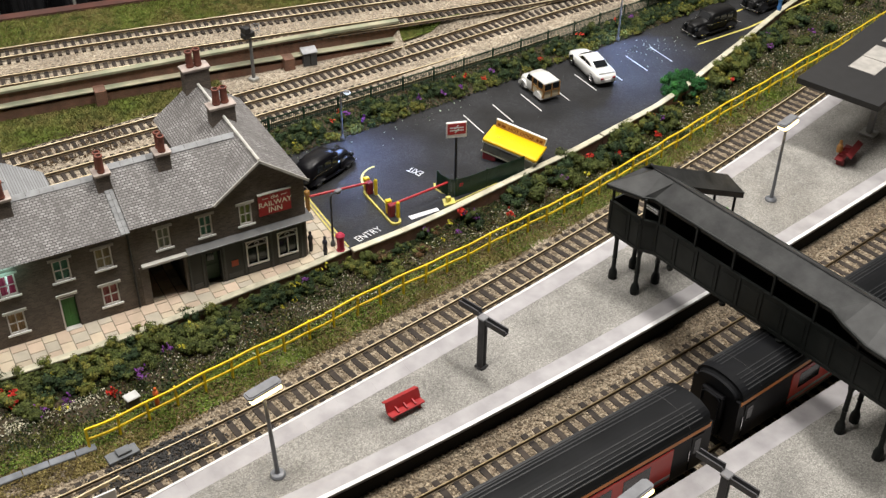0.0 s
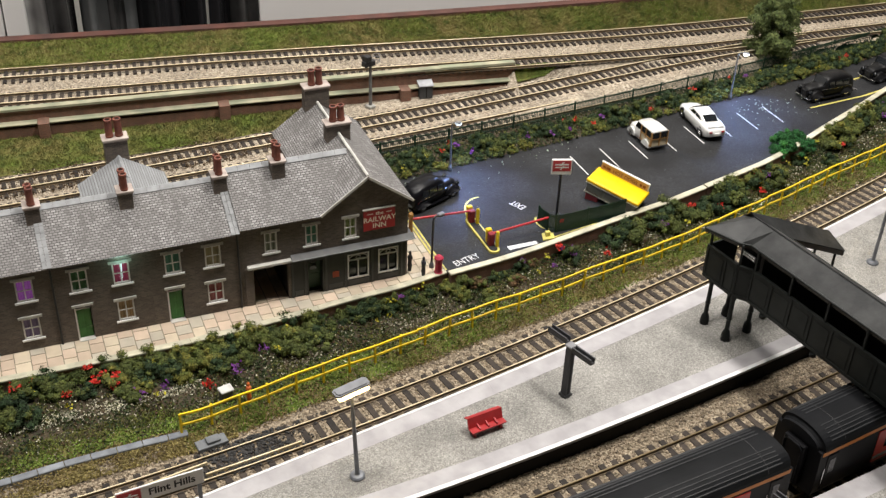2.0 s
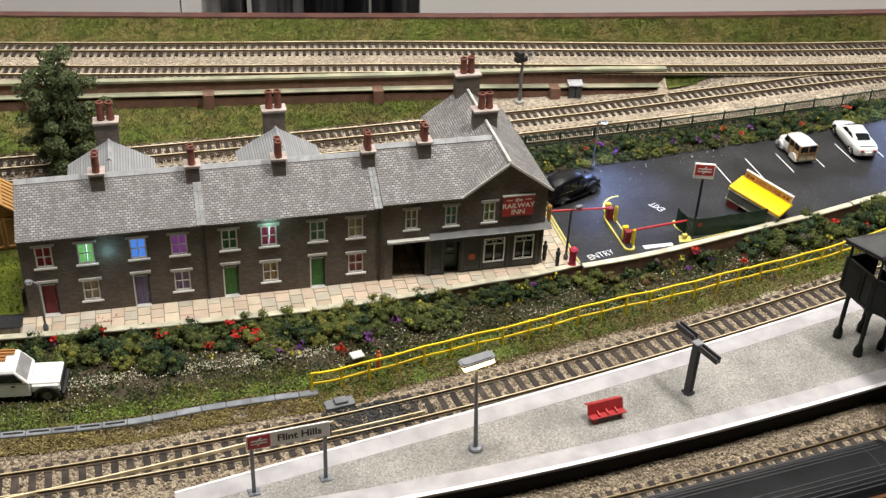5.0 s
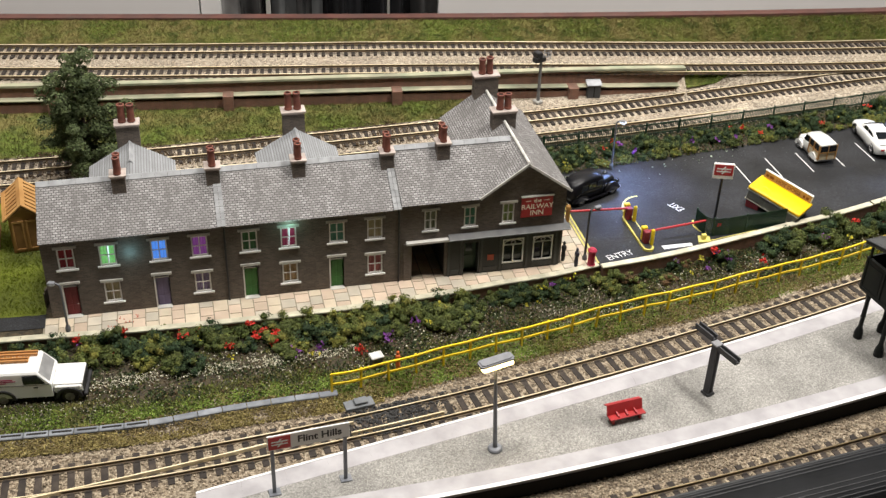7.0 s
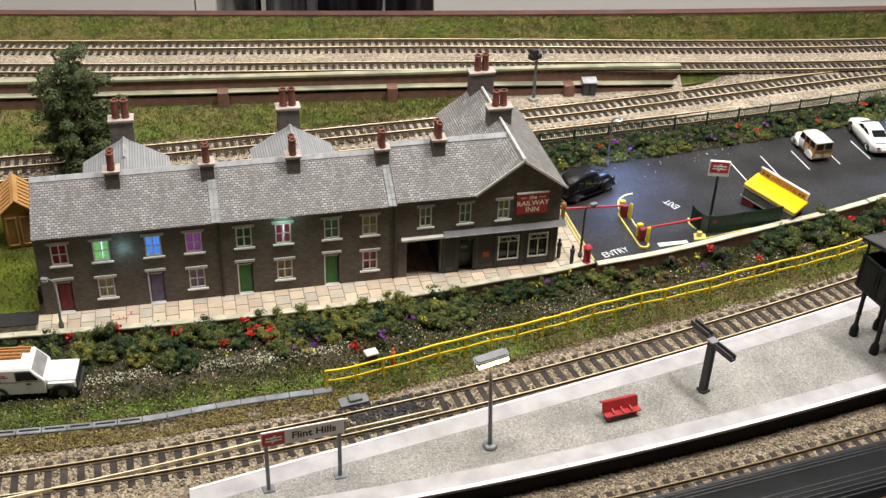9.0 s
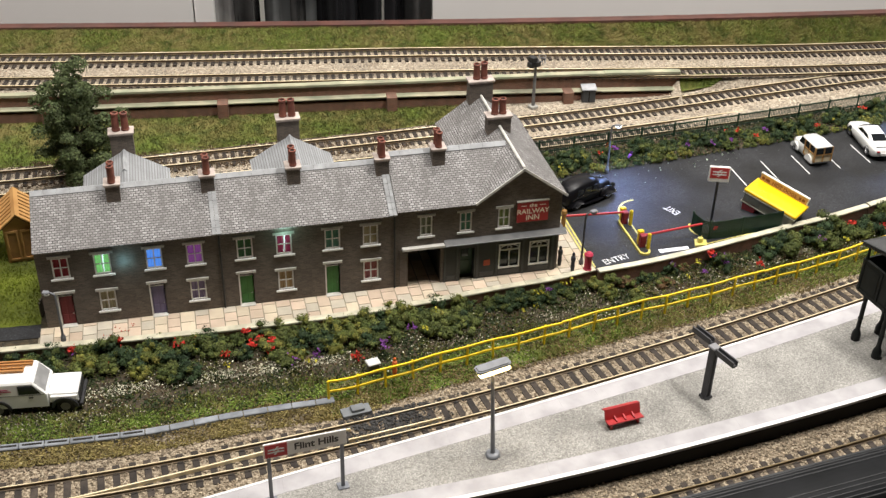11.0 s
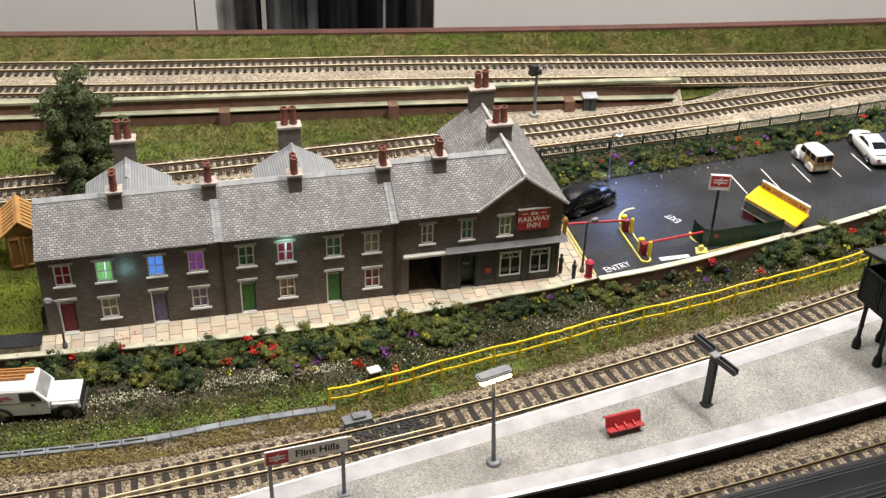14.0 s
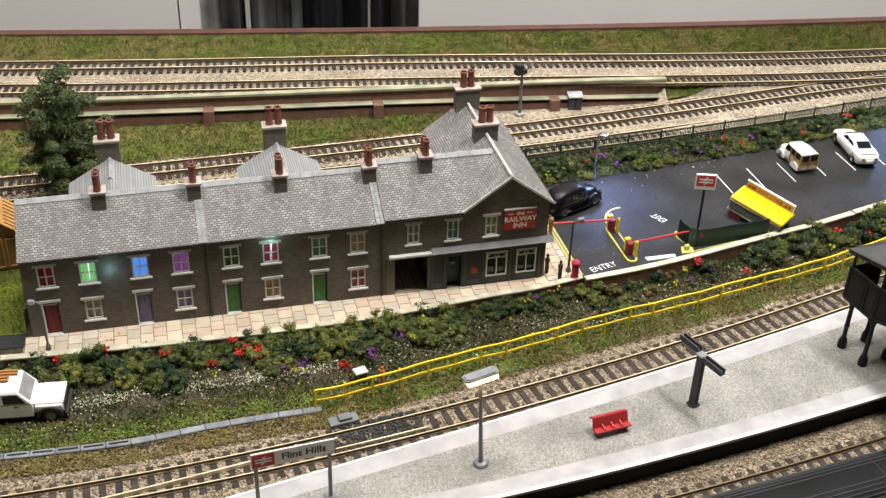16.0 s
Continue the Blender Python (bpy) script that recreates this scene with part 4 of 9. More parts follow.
def inn():
    h = thing("railway_inn", 0, 0, 0, label="dark brick railway inn with slate roof, archway and red sign", category="pub")
    W, E = 11.32, 6.1
    GX0, GX1, GA = 5.45, 11.32, 8.42
    uw = 0.84
    uppers = [(2.0, "grey"), (4.69, "teal"), (7.32, "olive")]
    holes = [(c - uw / 2, c + uw / 2, 3.83, 5.33) for c, _ in uppers]
    holes += [(0.75, 3.05, 0, 2.9), (3.2, 11.15, 0, 3.05)]
    bm = B()
    holed_wall(bm, 0, W, 0, E, 0, 0.22, holes)
    part("front_wall", bm, BRICK, h, "dark brick front wall", uv=True)
    bm = B()
    prism(bm, [(GX0, E), (GX1, E), (GA, 8.25)], 0.0, 0.22, "XZ")
    part("front_gable", bm, BRICK, h, "dark brick gable", uv=True)
    bm = B()
    prism(bm, [(0.22, 0), (11.3, 0), (11.3, E), (0.22, E)], W - 0.22, W, "YZ")
    part("side_wall", bm, BRICK, h, uv=True)
    bm = B()
    box(bm, GX0, W, 11.1, 11.3, 0, E)
    prism(bm, [(GX0, E), (GX1, E), (GA, 8.25)], 11.1, 11.3, "XZ")
    part("rear_wall", bm, BRICK, h, uv=True)
    bm = B()
    box(bm, GX0, GX0 + 0.2, 7.0, 11.1, 0, E)
    part("wing_wall", bm, BRICK, h, uv=True)
    # archway passage, its deep shade put into near-black walls
    bm = B()
    for b6 in ((0.55, 0.75, 0.22, 6, 0, 2.95), (3.05, 3.2, 0.22, 6, 0, 2.95), (0.55, 3.2, 0.22, 6, 2.95, 3.05), (0.55, 3.2, 6, 6.1, 0, 3.05)):
        box(bm, *b6)
    part("passage", bm, SOOT_SHADE, h, "archway passage, painted near black as deep shade")
    bm = B()
    box(bm, 0.2, 0.75, -0.08, 0.0, 0, 2.9)
    part("archway_pier", bm, BRICK, h, uv=True)
    bm = B()
    box(bm, 3.02, 3.2, -0.1, 0.22, 0, 2.9)
    part("archway_pier", bm, BRICK, h, uv=True)
    bm = B()
    box(bm, 0.35, 3.3, -0.35, 0.0, 2.95, 3.13, 0.02)
    part("archway_lintel", bm, STONE, h, "pale stone lintel over the archway")
    # pub front
    front = B()
    pub_holes = [(4.3, 5.4, 0.0, 2.55), (7.05, 8.55, 0.6, 2.55), (9.2, 10.62, 0.6, 2.55)]
    holed_wall(front, 3.2, 11.15, 0, 3.05, -0.12, 0.05, pub_holes)
    pub = part("pub_front", front, PUB_DARK, h, "black panelled pub front")
    for x in (3.22, 4.1, 5.5, 6.85, 8.72, 10.8):
        bm = B()
        box(bm, x, x + 0.14, -0.17, -0.12, 0, 3.0)
        part("pilaster", bm, PUB_TRIM, pub, "black pilaster")
    for a, b in ((5.75, 6.7), (7.1, 8.55), (9.2, 10.6), (3.45, 4.0)):
        bm = B()
        box(bm, a, b, -0.15, -0.12, 0.14, 0.48, 0.01)
        part("panel", bm, PUB_TRIM, pub, "black stall riser panel")
    for a, b in ((7.05, 8.55), (9.2, 10.62)):
        bm = B()
        box(bm, a, b, 0.03, 0.05, 0.6, 2.55)
        pane = part("pub_window", bm, GLASS_DARK, pub, "dark pub window with white arched frame")
        bm = B()
        m = (a + b) / 2
        for b4 in ((a, a + 0.09, 0.45, 2.4), (b - 0.09, b, 0.45, 2.4), (a + 0.09, b - 0.09, 0.45, 0.56), (a + 0.09, b - 0.09, 2.31, 2.4), (m - 0.035, m + 0.035, 0.56, 1.95), (a + 0.09, b - 0.09, 1.90, 1.96)):
            box(bm, b4[0], b4[1], -0.15, -0.06, b4[2], b4[3])
        r = (b - a) / 2 - 0.09
        arc = [(m + r * math.cos(t), -0.10, 1.95 + 0.36 * math.sin(t)) for t in np.linspace(0.05, math.pi - 0.05, 13)]
        tube(bm, arc, 0.03, 6)
        tube(bm, [(m + 0.16 * math.cos(t), -0.10, 2.1 + 0.12 * math.sin(t)) for t in np.linspace(0, 2 * math.pi, 11)], 0.025, 5)
        bmesh.ops.translate(bm, vec=(0, 0, 0.15), verts=bm.verts)
        part("window_frame", bm, WHITE, pane, "white arched window frame")
    bm = B()
    box(bm, 4.3, 5.4, 0.55, 0.6, 0, 2.55)
    box(bm, 4.45, 5.25, 0.5, 0.55, 0.1, 1.2, 0.02)
    dr = part("pub_door", bm, plain("dark_green_pub_door", (0.02, 0.06, 0.025), 0.5), pub, "dark green recessed pub door")
    bm = B()
    box(bm, 4.6, 5.1, 0.5, 0.55, 1.5, 2.25, 0.02)
    part("door_glass", bm, GLASS_DARK, dr)
    bm = B()
    box(bm, 4.3, 4.35, -0.15, 0.5, 0, 2.55)
    box(bm, 5.35, 5.4, -0.15, 0.5, 0, 2.55)
    part("door_frame", bm, PUB_TRIM, dr)
    bm = B()
    box(bm, 6.0, 6.45, -0.17, -0.12, 1.0, 1.45, 0.01)
    part("notice_board", bm, plain("orange_red_notice", (0.45, 0.08, 0.03)), pub, "small orange-red notice")
    bm = B()
    prism(bm, [(-0.5, 3.06), (-0.5, 3.14), (0.0, 3.32), (0.0, 3.06)], 3.22, 11.7, "YZ")
    part("fascia_roof", bm, FASCIA, h, "grey lead roof over the pub front")
    bm = B()
    prism(bm, [(11.32, 3.06), (11.7, 3.06), (11.7, 3.14), (11.32, 3.32)], 0.0, 3.4, "XZ")
    part("side_fascia", bm, FASCIA, h)
    bm = B()
    box(bm, 3.22, 11.71, -0.53, -0.5, 3.08, 3.145)
    part("fascia_edge", bm, LEAD, h, "grey fascia edge")
    for c, cur in uppers:
        window(h, c, 3.83, 5.33, uw, cur, lintel_mat=SHADE_STONE if c < 6 else STONE)
    # roofs
    RY, RZ = 3.55, 8.33
    bm = B()
    roof_slab(bm, [(0.02, -0.3, E - 0.08), (GX0 - 0.25, -0.3, E - 0.08), (GA - 0.1, RY, RZ), (0.02, RY, RZ)])
    roof = part("roof", bm, SLATE, h, "weathered grey slate roof", uv=True)
    bm = B()
    roof_slab(bm, [(0.02, RY, RZ), (GA, RY, RZ), (GA, 7.3, E), (0.02, 7.3, E)])
    part("rear_roof", bm, SLATE, h, uv=True)
    bm = B()
    roof_slab(bm, [(GX0 - 0.22, -0.32, E - 0.05), (GA, -0.32, 8.37), (GA, 11.5, 8.37), (GX0 - 0.22, 11.5, E - 0.05)])
    part("wing_roof", bm, SLATE, h, "slate roof of the cross wing", uv=True)
    bm = B()
    roof_slab(bm, [(GA, -0.32, 8.37), (GX1 + 0.25, -0.32, E - 0.05), (GX1 + 0.25, 11.5, E - 0.05), (GA, 11.5, 8.37)])
    part("wing_roof", bm, SLATE, h, "slate roof of the cross wing", uv=True)
    bm = B()
    roof_slab(bm, [(GX0 - 0.26, -0.40, E + 0.0), (GA, -0.40, 8.44), (GA, -0.32, 8.44), (GX0 - 0.26, -0.32, E + 0.0)], 0.16)
    roof_slab(bm, [(GA, -0.40, 8.44), (GX1 + 0.29, -0.40, E + 0.0), (GX1 + 0.29, -0.32, E + 0.0), (GA, -0.32, 8.44)], 0.16)
    part("bargeboard", bm, STONE, roof, "pale gable edging")
    ridge_tiles(roof, (0.1, RY, RZ + 0.05), (GA - 0.2, RY, RZ + 0.05), 0.8, 0.3)
    bm = B()
    tube(bm, [(GA, -0.3, 8.44), (GA, 11.4, 8.44)], 0.1, 6)
    part("wing_ridge", bm, STONE, roof, "pale ridge capping")
    chimney(h, 3.35, 2.85, 6.9, 8.72, 0.85, 0.85, [(0, -0.22), (0, 0.24)], 1.15, 0.22)
    chimney(h, GA, 6.1, 7.0, 8.98, 1.65, 0.8, [(-0.27, 0.0), (0.3, 0.0)], 1.15, 0.25)
    chimney(h, GA, 11.0, 7.0, 9.4, 1.75, 0.85, [(-0.27, 0.0), (0.28, 0.0)], 1.2, 0.25)
    # sign
    bm = B()
    box(bm, 8.18, 10.35, -0.16, 0.0, 4.16, 5.72, 0.015)
    sign = part("pub_sign", bm, SIGN_RED, h, "red pub sign with cream lettering")
    bm = B()
    box(bm, 8.14, 10.39, -0.2, 0.0, 5.72, 5.79)
    part("sign_top", bm, STONE, sign, "pale strip along the sign's top")
    for txt, sz, z in (("the", 0.40, 5.42), ("RAILWAY", 0.52, 4.97), ("INN", 0.54, 4.48)):
        lettering("lettering", txt, sz, LETTER, sign, pose(9.27 * CM, -0.165 * CM, z * CM, 90, 0, 0), bold=0.008)
    for a, b in ((8.42, 8.82), (9.72, 10.12)):
        bm = B()
        box(bm, a, b, -0.17, -0.16, 5.40, 5.44)
        part("sign_rule", bm, LETTER, sign)
    return h


inn()


# ---- pavement ----
pave = thing("pavement", 0, 0, 0, label="paved footway of buff and grey slabs before the houses", category="pavement", kind="structure")
bm = B()
prism(bm, [(p[0], p[1]) for p in PAVE_EDGE.run(-23.1, 14.0, 1.5)] + [(14.0, 6.5), (11.35, 6.5), (11.35, 0.3), (3.1, 0.3), (3.1, 5.9), (0.7, 5.9), (0.7, 0.1), (-23.1, 0.1)], -0.3, -0.035, "XY")
part("pavement_bed", bm, mat("slab_joint", (0.17, 0.145, 0.11), 0.95, second=(0.3, 0.27, 0.2), scale=200), pave)
SLABS = [mat("buff_slab", (0.60, 0.51, 0.38), 0.85, second=(0.52, 0.43, 0.32), scale=90, bump=0.25, random_object=0.14, grime=0.12),
         mat("pinkish_slab", (0.60, 0.47, 0.36), 0.85, second=(0.52, 0.41, 0.31), scale=90, bump=0.25, random_object=0.14, grime=0.12),
         mat("grey_slab", (0.55, 0.49, 0.39), 0.85, second=(0.47, 0.42, 0.34), scale=90, bump=0.25, random_object=0.14, grime=0.12)]


def slab(x0, x1, y0, y1):
    bm = B()
    g = 0.03
    box(bm, x0 + g, x1 - g, y0 + g, y1 - g, -0.06, 0.0)
    part("paving_slab", bm, random.choice(SLABS), pave)


rs = random.Random(4)
x = -23.0
k = 0
while x < 13.5:
    w = rs.choice((0.82, 0.95, 0.88))
    xe = min(x + w, 13.66)
    y = max(PAVE_EDGE(x), PAVE_EDGE(xe)) + 0.22
    top = 0.0 if x < 11.3 else 6.4
    first = 0.55 if k % 2 else 0.95
    while y < top - 0.05:
        ye = y + first
        if ye > top - 0.3:
            ye = top
        slab(x, xe, y, ye)
        y = ye
        first = 0.95
    if 0.75 <= (x + xe) / 2 <= 3.05:
        yy = 0.0
        while yy < 5.5:
            slab(max(x, 0.77), min(xe, 3.03), yy, yy + 0.95)
            yy += 0.95
    x = xe
    k += 1


# ---- boundary walls ----
def low_wall(name, line, x0, x1, top, label, drop=1.1, step=4.6):
    """A brick garden wall with cream coping stones laid end to end."""
    w = thing(name, 0, 0, 0, label=label, category="wall", kind="structure")
    bm = B()
    sweep(bm, line.run(x0, x1, 0.8), [(-0.02, -drop), (0.2, -drop), (0.2, top - 0.12), (-0.02, top - 0.12)])
    part("brickwork", bm, REDBRICK, w, "red brick wall face", uv=True)
    x = x0
    while x < x1 - 0.2:
        xe = min(x + step * random.uniform(0.85, 1.15), x1)
        bm = B()
        sweep(bm, line.run(x + 0.01, xe - 0.01, 0.7), [(-0.24, top - 0.12), (0.26, top - 0.12), (0.26, top - 0.02), (0.2, top), (-0.2, top), (-0.24, top - 0.03)])
        part("coping_stone", bm, CREAM, w)
        x = xe
    return w


low_wall("wall_pavement", PAVE_EDGE, -60, 14.05, 0.06, "low brick wall with pale coping along the pavement")
low_wall("wall_car_park", WALL_LINE, 13.95, 37.2, 0.3, "low brick car park wall with cream coping stones")
low_wall("wall_car_park", WALL_LINE, 37.3, 95, 0.34, "low brick car park wall with cream coping stones")

# ---- retaining wall of the main lines ----
rw = thing("wall_retaining", 0, 0, 0, label="red brick retaining wall with pale coping and a pipe ledge", category="wall", kind="structure")


def along_wall(x1, step, off=0.0, drop=0.0):
    return [(p[0], p[1], main_z(p[0]) - 2.42 + drop) for p in BACK_WALL.run(-75, x1, step, 0, off)]


def wall_top(x1, step):
    """The wall's head: it stays level while the lines come down to its end."""
    return [(x, y, z + 0.38 * ease(4, 24, x)) for x, y, z in along_wall(x1, step)]


bm = B()
sweep(bm, wall_top(30.95, 2.0), [(-0.6, -0.7), (0.12, -0.7), (0.12, 2.22), (-0.6, 2.22)])
part("brickwork", bm, REDBRICK, rw, "weathered red brick face", uv=True)
GREENISH = mat("mossy_coping", (0.27, 0.29, 0.195), 0.85, second=(0.42, 0.39, 0.27), scale=60, bump=0.3, grime=0.45)
cut = wall_top(31.0, 1.0)
i = 0
while i < len(cut) - 2:
    j = min(len(cut) - 1, i + random.choice((7, 9, 12)))
    bm = B()
    sag = random.uniform(-0.02, 0.03)
    sweep(bm, cut[i:j + 1], [(-0.25, 2.16), (0.3, 2.16), (0.3, 2.36 + sag), (-0.25, 2.39 + sag)])
    part("coping_stone", bm, GREENISH, rw, "mossy pale coping")
    i = j
bm = B()
sweep(bm, along_wall(30.6, 2.0), [(0.12, -0.3), (0.62, -0.3), (0.62, 0.82), (0.12, 0.84)])
part("plinth", bm, REDBRICK, rw, "projecting brick plinth", uv=True)
cut = along_wall(30.7, 1.0)
i = 0
while i < len(cut) - 2:
    j = min(len(cut) - 1, i + random.choice((11, 14, 17)))
    sag = random.uniform(-0.05, 0.05)
    bm = B()
    sweep(bm, cut[i:j + 1], [(0.12, 1.12 + sag), (0.74, 1.1 + sag), (0.76, 1.19 + sag), (0.7, 1.24 + sag), (0.12, 1.26 + sag)])
    part("ledge_stone", bm, GREENISH, rw, "pale stone ledge on the plinth")
    i = j
for x in (-23.6, -9.3, 5.0, 20.6):
    sl = BACK_WALL.slope(x)
    bm = B()
    box(bm, -0.45, 0.45, -1.15, 0.0, 0, 1.42, 0.03)
    o = part("buttress", bm, REDBRICK, rw, "brick buttress", uv=True)
    o.matrix_basis = at(x, BACK_WALL(x) - 0.1, main_z(x) - 2.5, math.degrees(math.atan(sl)))
bm = B()
box(bm, 0.1, 0.3, -0.05, 0.5, 0, 2.55, 0.02)
o = part("end_pier", bm, REDBRICK, rw, "brick end of the wall", uv=True)
o.matrix_basis = at(30.75, BACK_WALL(30.75) - 0.1, main_z(30.75) - 2.42, math.degrees(math.atan(BACK_WALL.slope(30))))


# ---- station ----
LAMP_GLOW = mat("warm_lamp_lens", (1.0, 0.85, 0.55), 0.4, emit=(1.0, 0.78, 0.36), strength=4.5)
HEAD_GREY = plain("grey_lamp_head", (0.20, 0.205, 0.22), 0.5)


def platform_lamp(x, y, rz, group="platform lamps"):
    """A twin platform lamp: round foot, tapered post, flat grey head with glowing lenses below."""
    t = thing("platform_lamp", x, y, 0, rz, "grey twin platform lamp with a warm glowing head", "lamp", group)
    bm = B()
    lathe(bm, [(0.42, 0), (0.42, 0.1), (0.34, 0.18), (0.16, 0.22), (0.1, 0.3)], 20)
    part("foot", bm, GREY_METAL, t, "round grey foot")
    bm = B()
    tube(bm, [(0, 0, 0.2), (0, 0, 3.4), (0, 0, 6.3)], [0.13, 0.11, 0.085], 10)
    part("post", bm, GREY_METAL, t)
    bm = B()
    pts = [(-1.0, -0.2), (-0.85, -0.33), (0.85, -0.33), (1.0, -0.2), (1.0, 0.2), (0.85, 0.33), (-0.85, 0.33), (-1.0, 0.2)]
    prism(bm, pts, 6.42, 6.54, "XY")
    prism(bm, [(a * 0.9, b * 0.8) for a, b in pts], 6.54, 6.60, "XY")
    part("lamp_head", bm, HEAD_GREY, t, "flat grey lamp head")
    bm = B()
    box(bm, -0.92, 0.92, -0.42, 0.3, 6.16, 6.42, 0.12, 3)
    part("lens", bm, LAMP_GLOW, t, "glowing warm lens", smooth=True)
    for s in (-1, 1):
        bulb("platform_bulb", *(t.matrix_basis.translation * 100 + Vector((s * 0.5 * math.cos(math.radians(rz)), s * 0.5 * math.sin(math.radians(rz)) - 0.36, 6.05))), 0.003, (1.0, 0.70, 0.32), 0.002)
    return t


lamp = platform_lamp(2.0, -17.1, 12)
lamp.matrix_basis = pose(2.0 * CM, -17.1 * CM, 0, 0, -3, 12)
platform_lamp(43.05, -9.7, 18)
platform_lamp(68, -2.0, 18)
platform_lamp(13.8, -31.5, 12)


def bench(x, y, rz, mats, label, name="bench", size=1.0):
    t = thing(name, x, y, 0.0, rz, label, "bench", "platform benches")
    L = 1.3
    bm = B()
    prism(bm, [(-0.42, 0.48), (-0.42, 0.56), (0.16, 0.5), (0.22, 0.42)], -L, L, "YZ")
    seat = part("seat", bm, mats, t)
    bm = B()
    prism(bm, [(0.10, 0.48), (0.24, 0.5), (0.42, 1.16), (0.34, 1.2)], -L, L, "YZ")
    back = part("backrest", bm, mats, t)
    bm = B()
    prism(bm, [(0.34, 1.16), (0.34, 1.22), (0.78, 1.0), (0.76, 0.92)], -L, L, "YZ")
    part("top_rail", bm, mats, back)
    for s in (-0.65, 0, 0.65):
        bm = B()
        prism(bm, [(-0.3, 0.5), (-0.3, 0.66), (0.16, 0.74), (0.16, 0.5)], s - 0.05, s + 0.05, "YZ")
        part("armrest", bm, mats, seat)
    for s in (-1.0, 1.0):
        bm = B()
        box(bm, s - 0.07, s + 0.07, -0.3, 0.3, 0, 0.5, 0.015)
        part("leg", bm, mats, t)
    t.scale = (size, size, size)
    return t


bench(10.1, -16.15, 7, BENCH_RED, "red plastic station bench on the gravel platform", size=0.87)
# darker copy of the bench red: the canopy's shadow is in the colour
bench(51.7, -8.2, 205, plain("dark_red_plastic", (0.16, 0.012, 0.014)), "red station bench, darkened for the shade under the canopy")
bm = B()
lathe(bm, [(0.20, 0.0), (0.26, 0.25), (0.22, 0.6), (0.1, 0.72), (0.13, 0.85), (0.12, 0.98), (0.03, 1.04)], 10)
tagged(part("figurine", bm, plain("ochre_figure_paint", (0.40, 0.20, 0.05)), None, loc=(51.45, -7.75, 0.5)), "small ochre painted figurine seated on the bench", "figurine")


def indicator_post(x, y, rz, label):
    """A short dark post with two trough-shaped arms set crosswise near its head."""
    t = thing("platform_post", x, y, 0.0, rz, label, "post", "platform posts")
    bm = B()
    box(bm, -0.3, 0.3, -0.3, 0.3, 0, 0.16, 0.03)
    lathe(bm, [(0.34, 0), (0.34, 0.06), (0.26, 0.1)], 14)
    part("foot", bm, BLACK, t)
    bm = B()
    prism(bm, [(-0.2, -0.2), (0.2, -0.2), (0.2, -0.08), (0.1, 0.0), (0.2, 0.08), (0.2, 0.2), (-0.2, 0.2), (-0.2, 0.08), (-0.1, 0.0), (-0.2, -0.08)], 0.05, 3.8, "XY")
    part("post", bm, plain("charcoal_plastic", (0.045, 0.045, 0.05)), t)
    bm = B()
    box(bm, -0.28, 0.28, -0.28, 0.28, 3.7, 3.85, 0.04)
    part("cap", bm, plain("grey_post_cap", (0.22, 0.22, 0.23)), t, "worn grey cap")
    for s, dz in ((1, 0.25), (-1, -0.1)):
        bm = B()
        a, b = (0.25, 1.75) if s > 0 else (-1.75, -0.25)
        prism(bm, [(-0.17, 3.55 + dz), (0.17, 3.55 + dz), (0.2, 3.95 + dz), (0.12, 3.95 + dz), (0.1, 3.68 + dz), (-0.1, 3.68 + dz), (-0.12, 3.95 + dz), (-0.2, 3.95 + dz)], a, b, "YZ")
        part("arm", bm, plain("charcoal_plastic", (0.045, 0.045, 0.05)), t)
    return t


indicator_post(15.8, -14.95, 108, "charcoal platform post with two trough arms")
indicator_post(20.2, -30.9, 106, "charcoal post with two arms on the second platform")


def rail_symbol(parent, m, w, material):
    """The red panel's mark: two bars and two slanting strokes."""
    bm = B()
    for z in (-0.11, 0.11):
        box(bm, -w / 2, w / 2, -0.012, 0.0, z * w - 0.045 * w, z * w + 0.045 * w)
    for dx in (-1, 1):
        pts = [(-0.16 * w, -0.30 * w), (-0.04 * w, -0.30 * w), (0.20 * w, 0.0), (0.08 * w, 0.0)] if dx < 0 else [(-0.20 * w, 0.0), (-0.08 * w, 0.0), (0.16 * w, 0.30 * w), (0.04 * w, 0.30 * w)]
        prism(bm, pts, -0.012, 0.0, "XZ")
    o = part("symbol", bm, material, parent, "white strokes")
    o.matrix_basis = m
    return o


SIGN_WHITE = mat("sign_white", (0.80, 0.79, 0.77), 0.5, second=(0.72, 0.71, 0.69), scale=80)
PANEL_RED = mat("panel_red", (0.46, 0.028, 0.032), 0.5)
PRINT_BLACK = mat("print_black", (0.03, 0.03, 0.032), 0.6)

ns = thing("station_sign", -8.45, -18.0, 0.0, 4.3, "grey and red station name sign on two posts", "sign")
bm = B()
box(bm, -2.2, 2.15, -0.05, 0.05, 3.18, 4.15, 0.02)
board = part("board", bm, SIGN_WHITE, ns, "pale name board")
bm = B()
box(bm, -2.14, -0.98, -0.066, -0.05, 3.24, 4.07)
panel = part("red_panel", bm, PANEL_RED, board, "red end panel")
rail_symbol(board, pose(-1.56 * CM, -0.068 * CM, 3.66 * CM), 0.85, WHITE)
lettering("lettering", "Flint Hills", 0.62, PRINT_BLACK, board, pose(0.55 * CM, -0.056 * CM, 3.66 * CM, 90, 0, 0), bold=0.018)
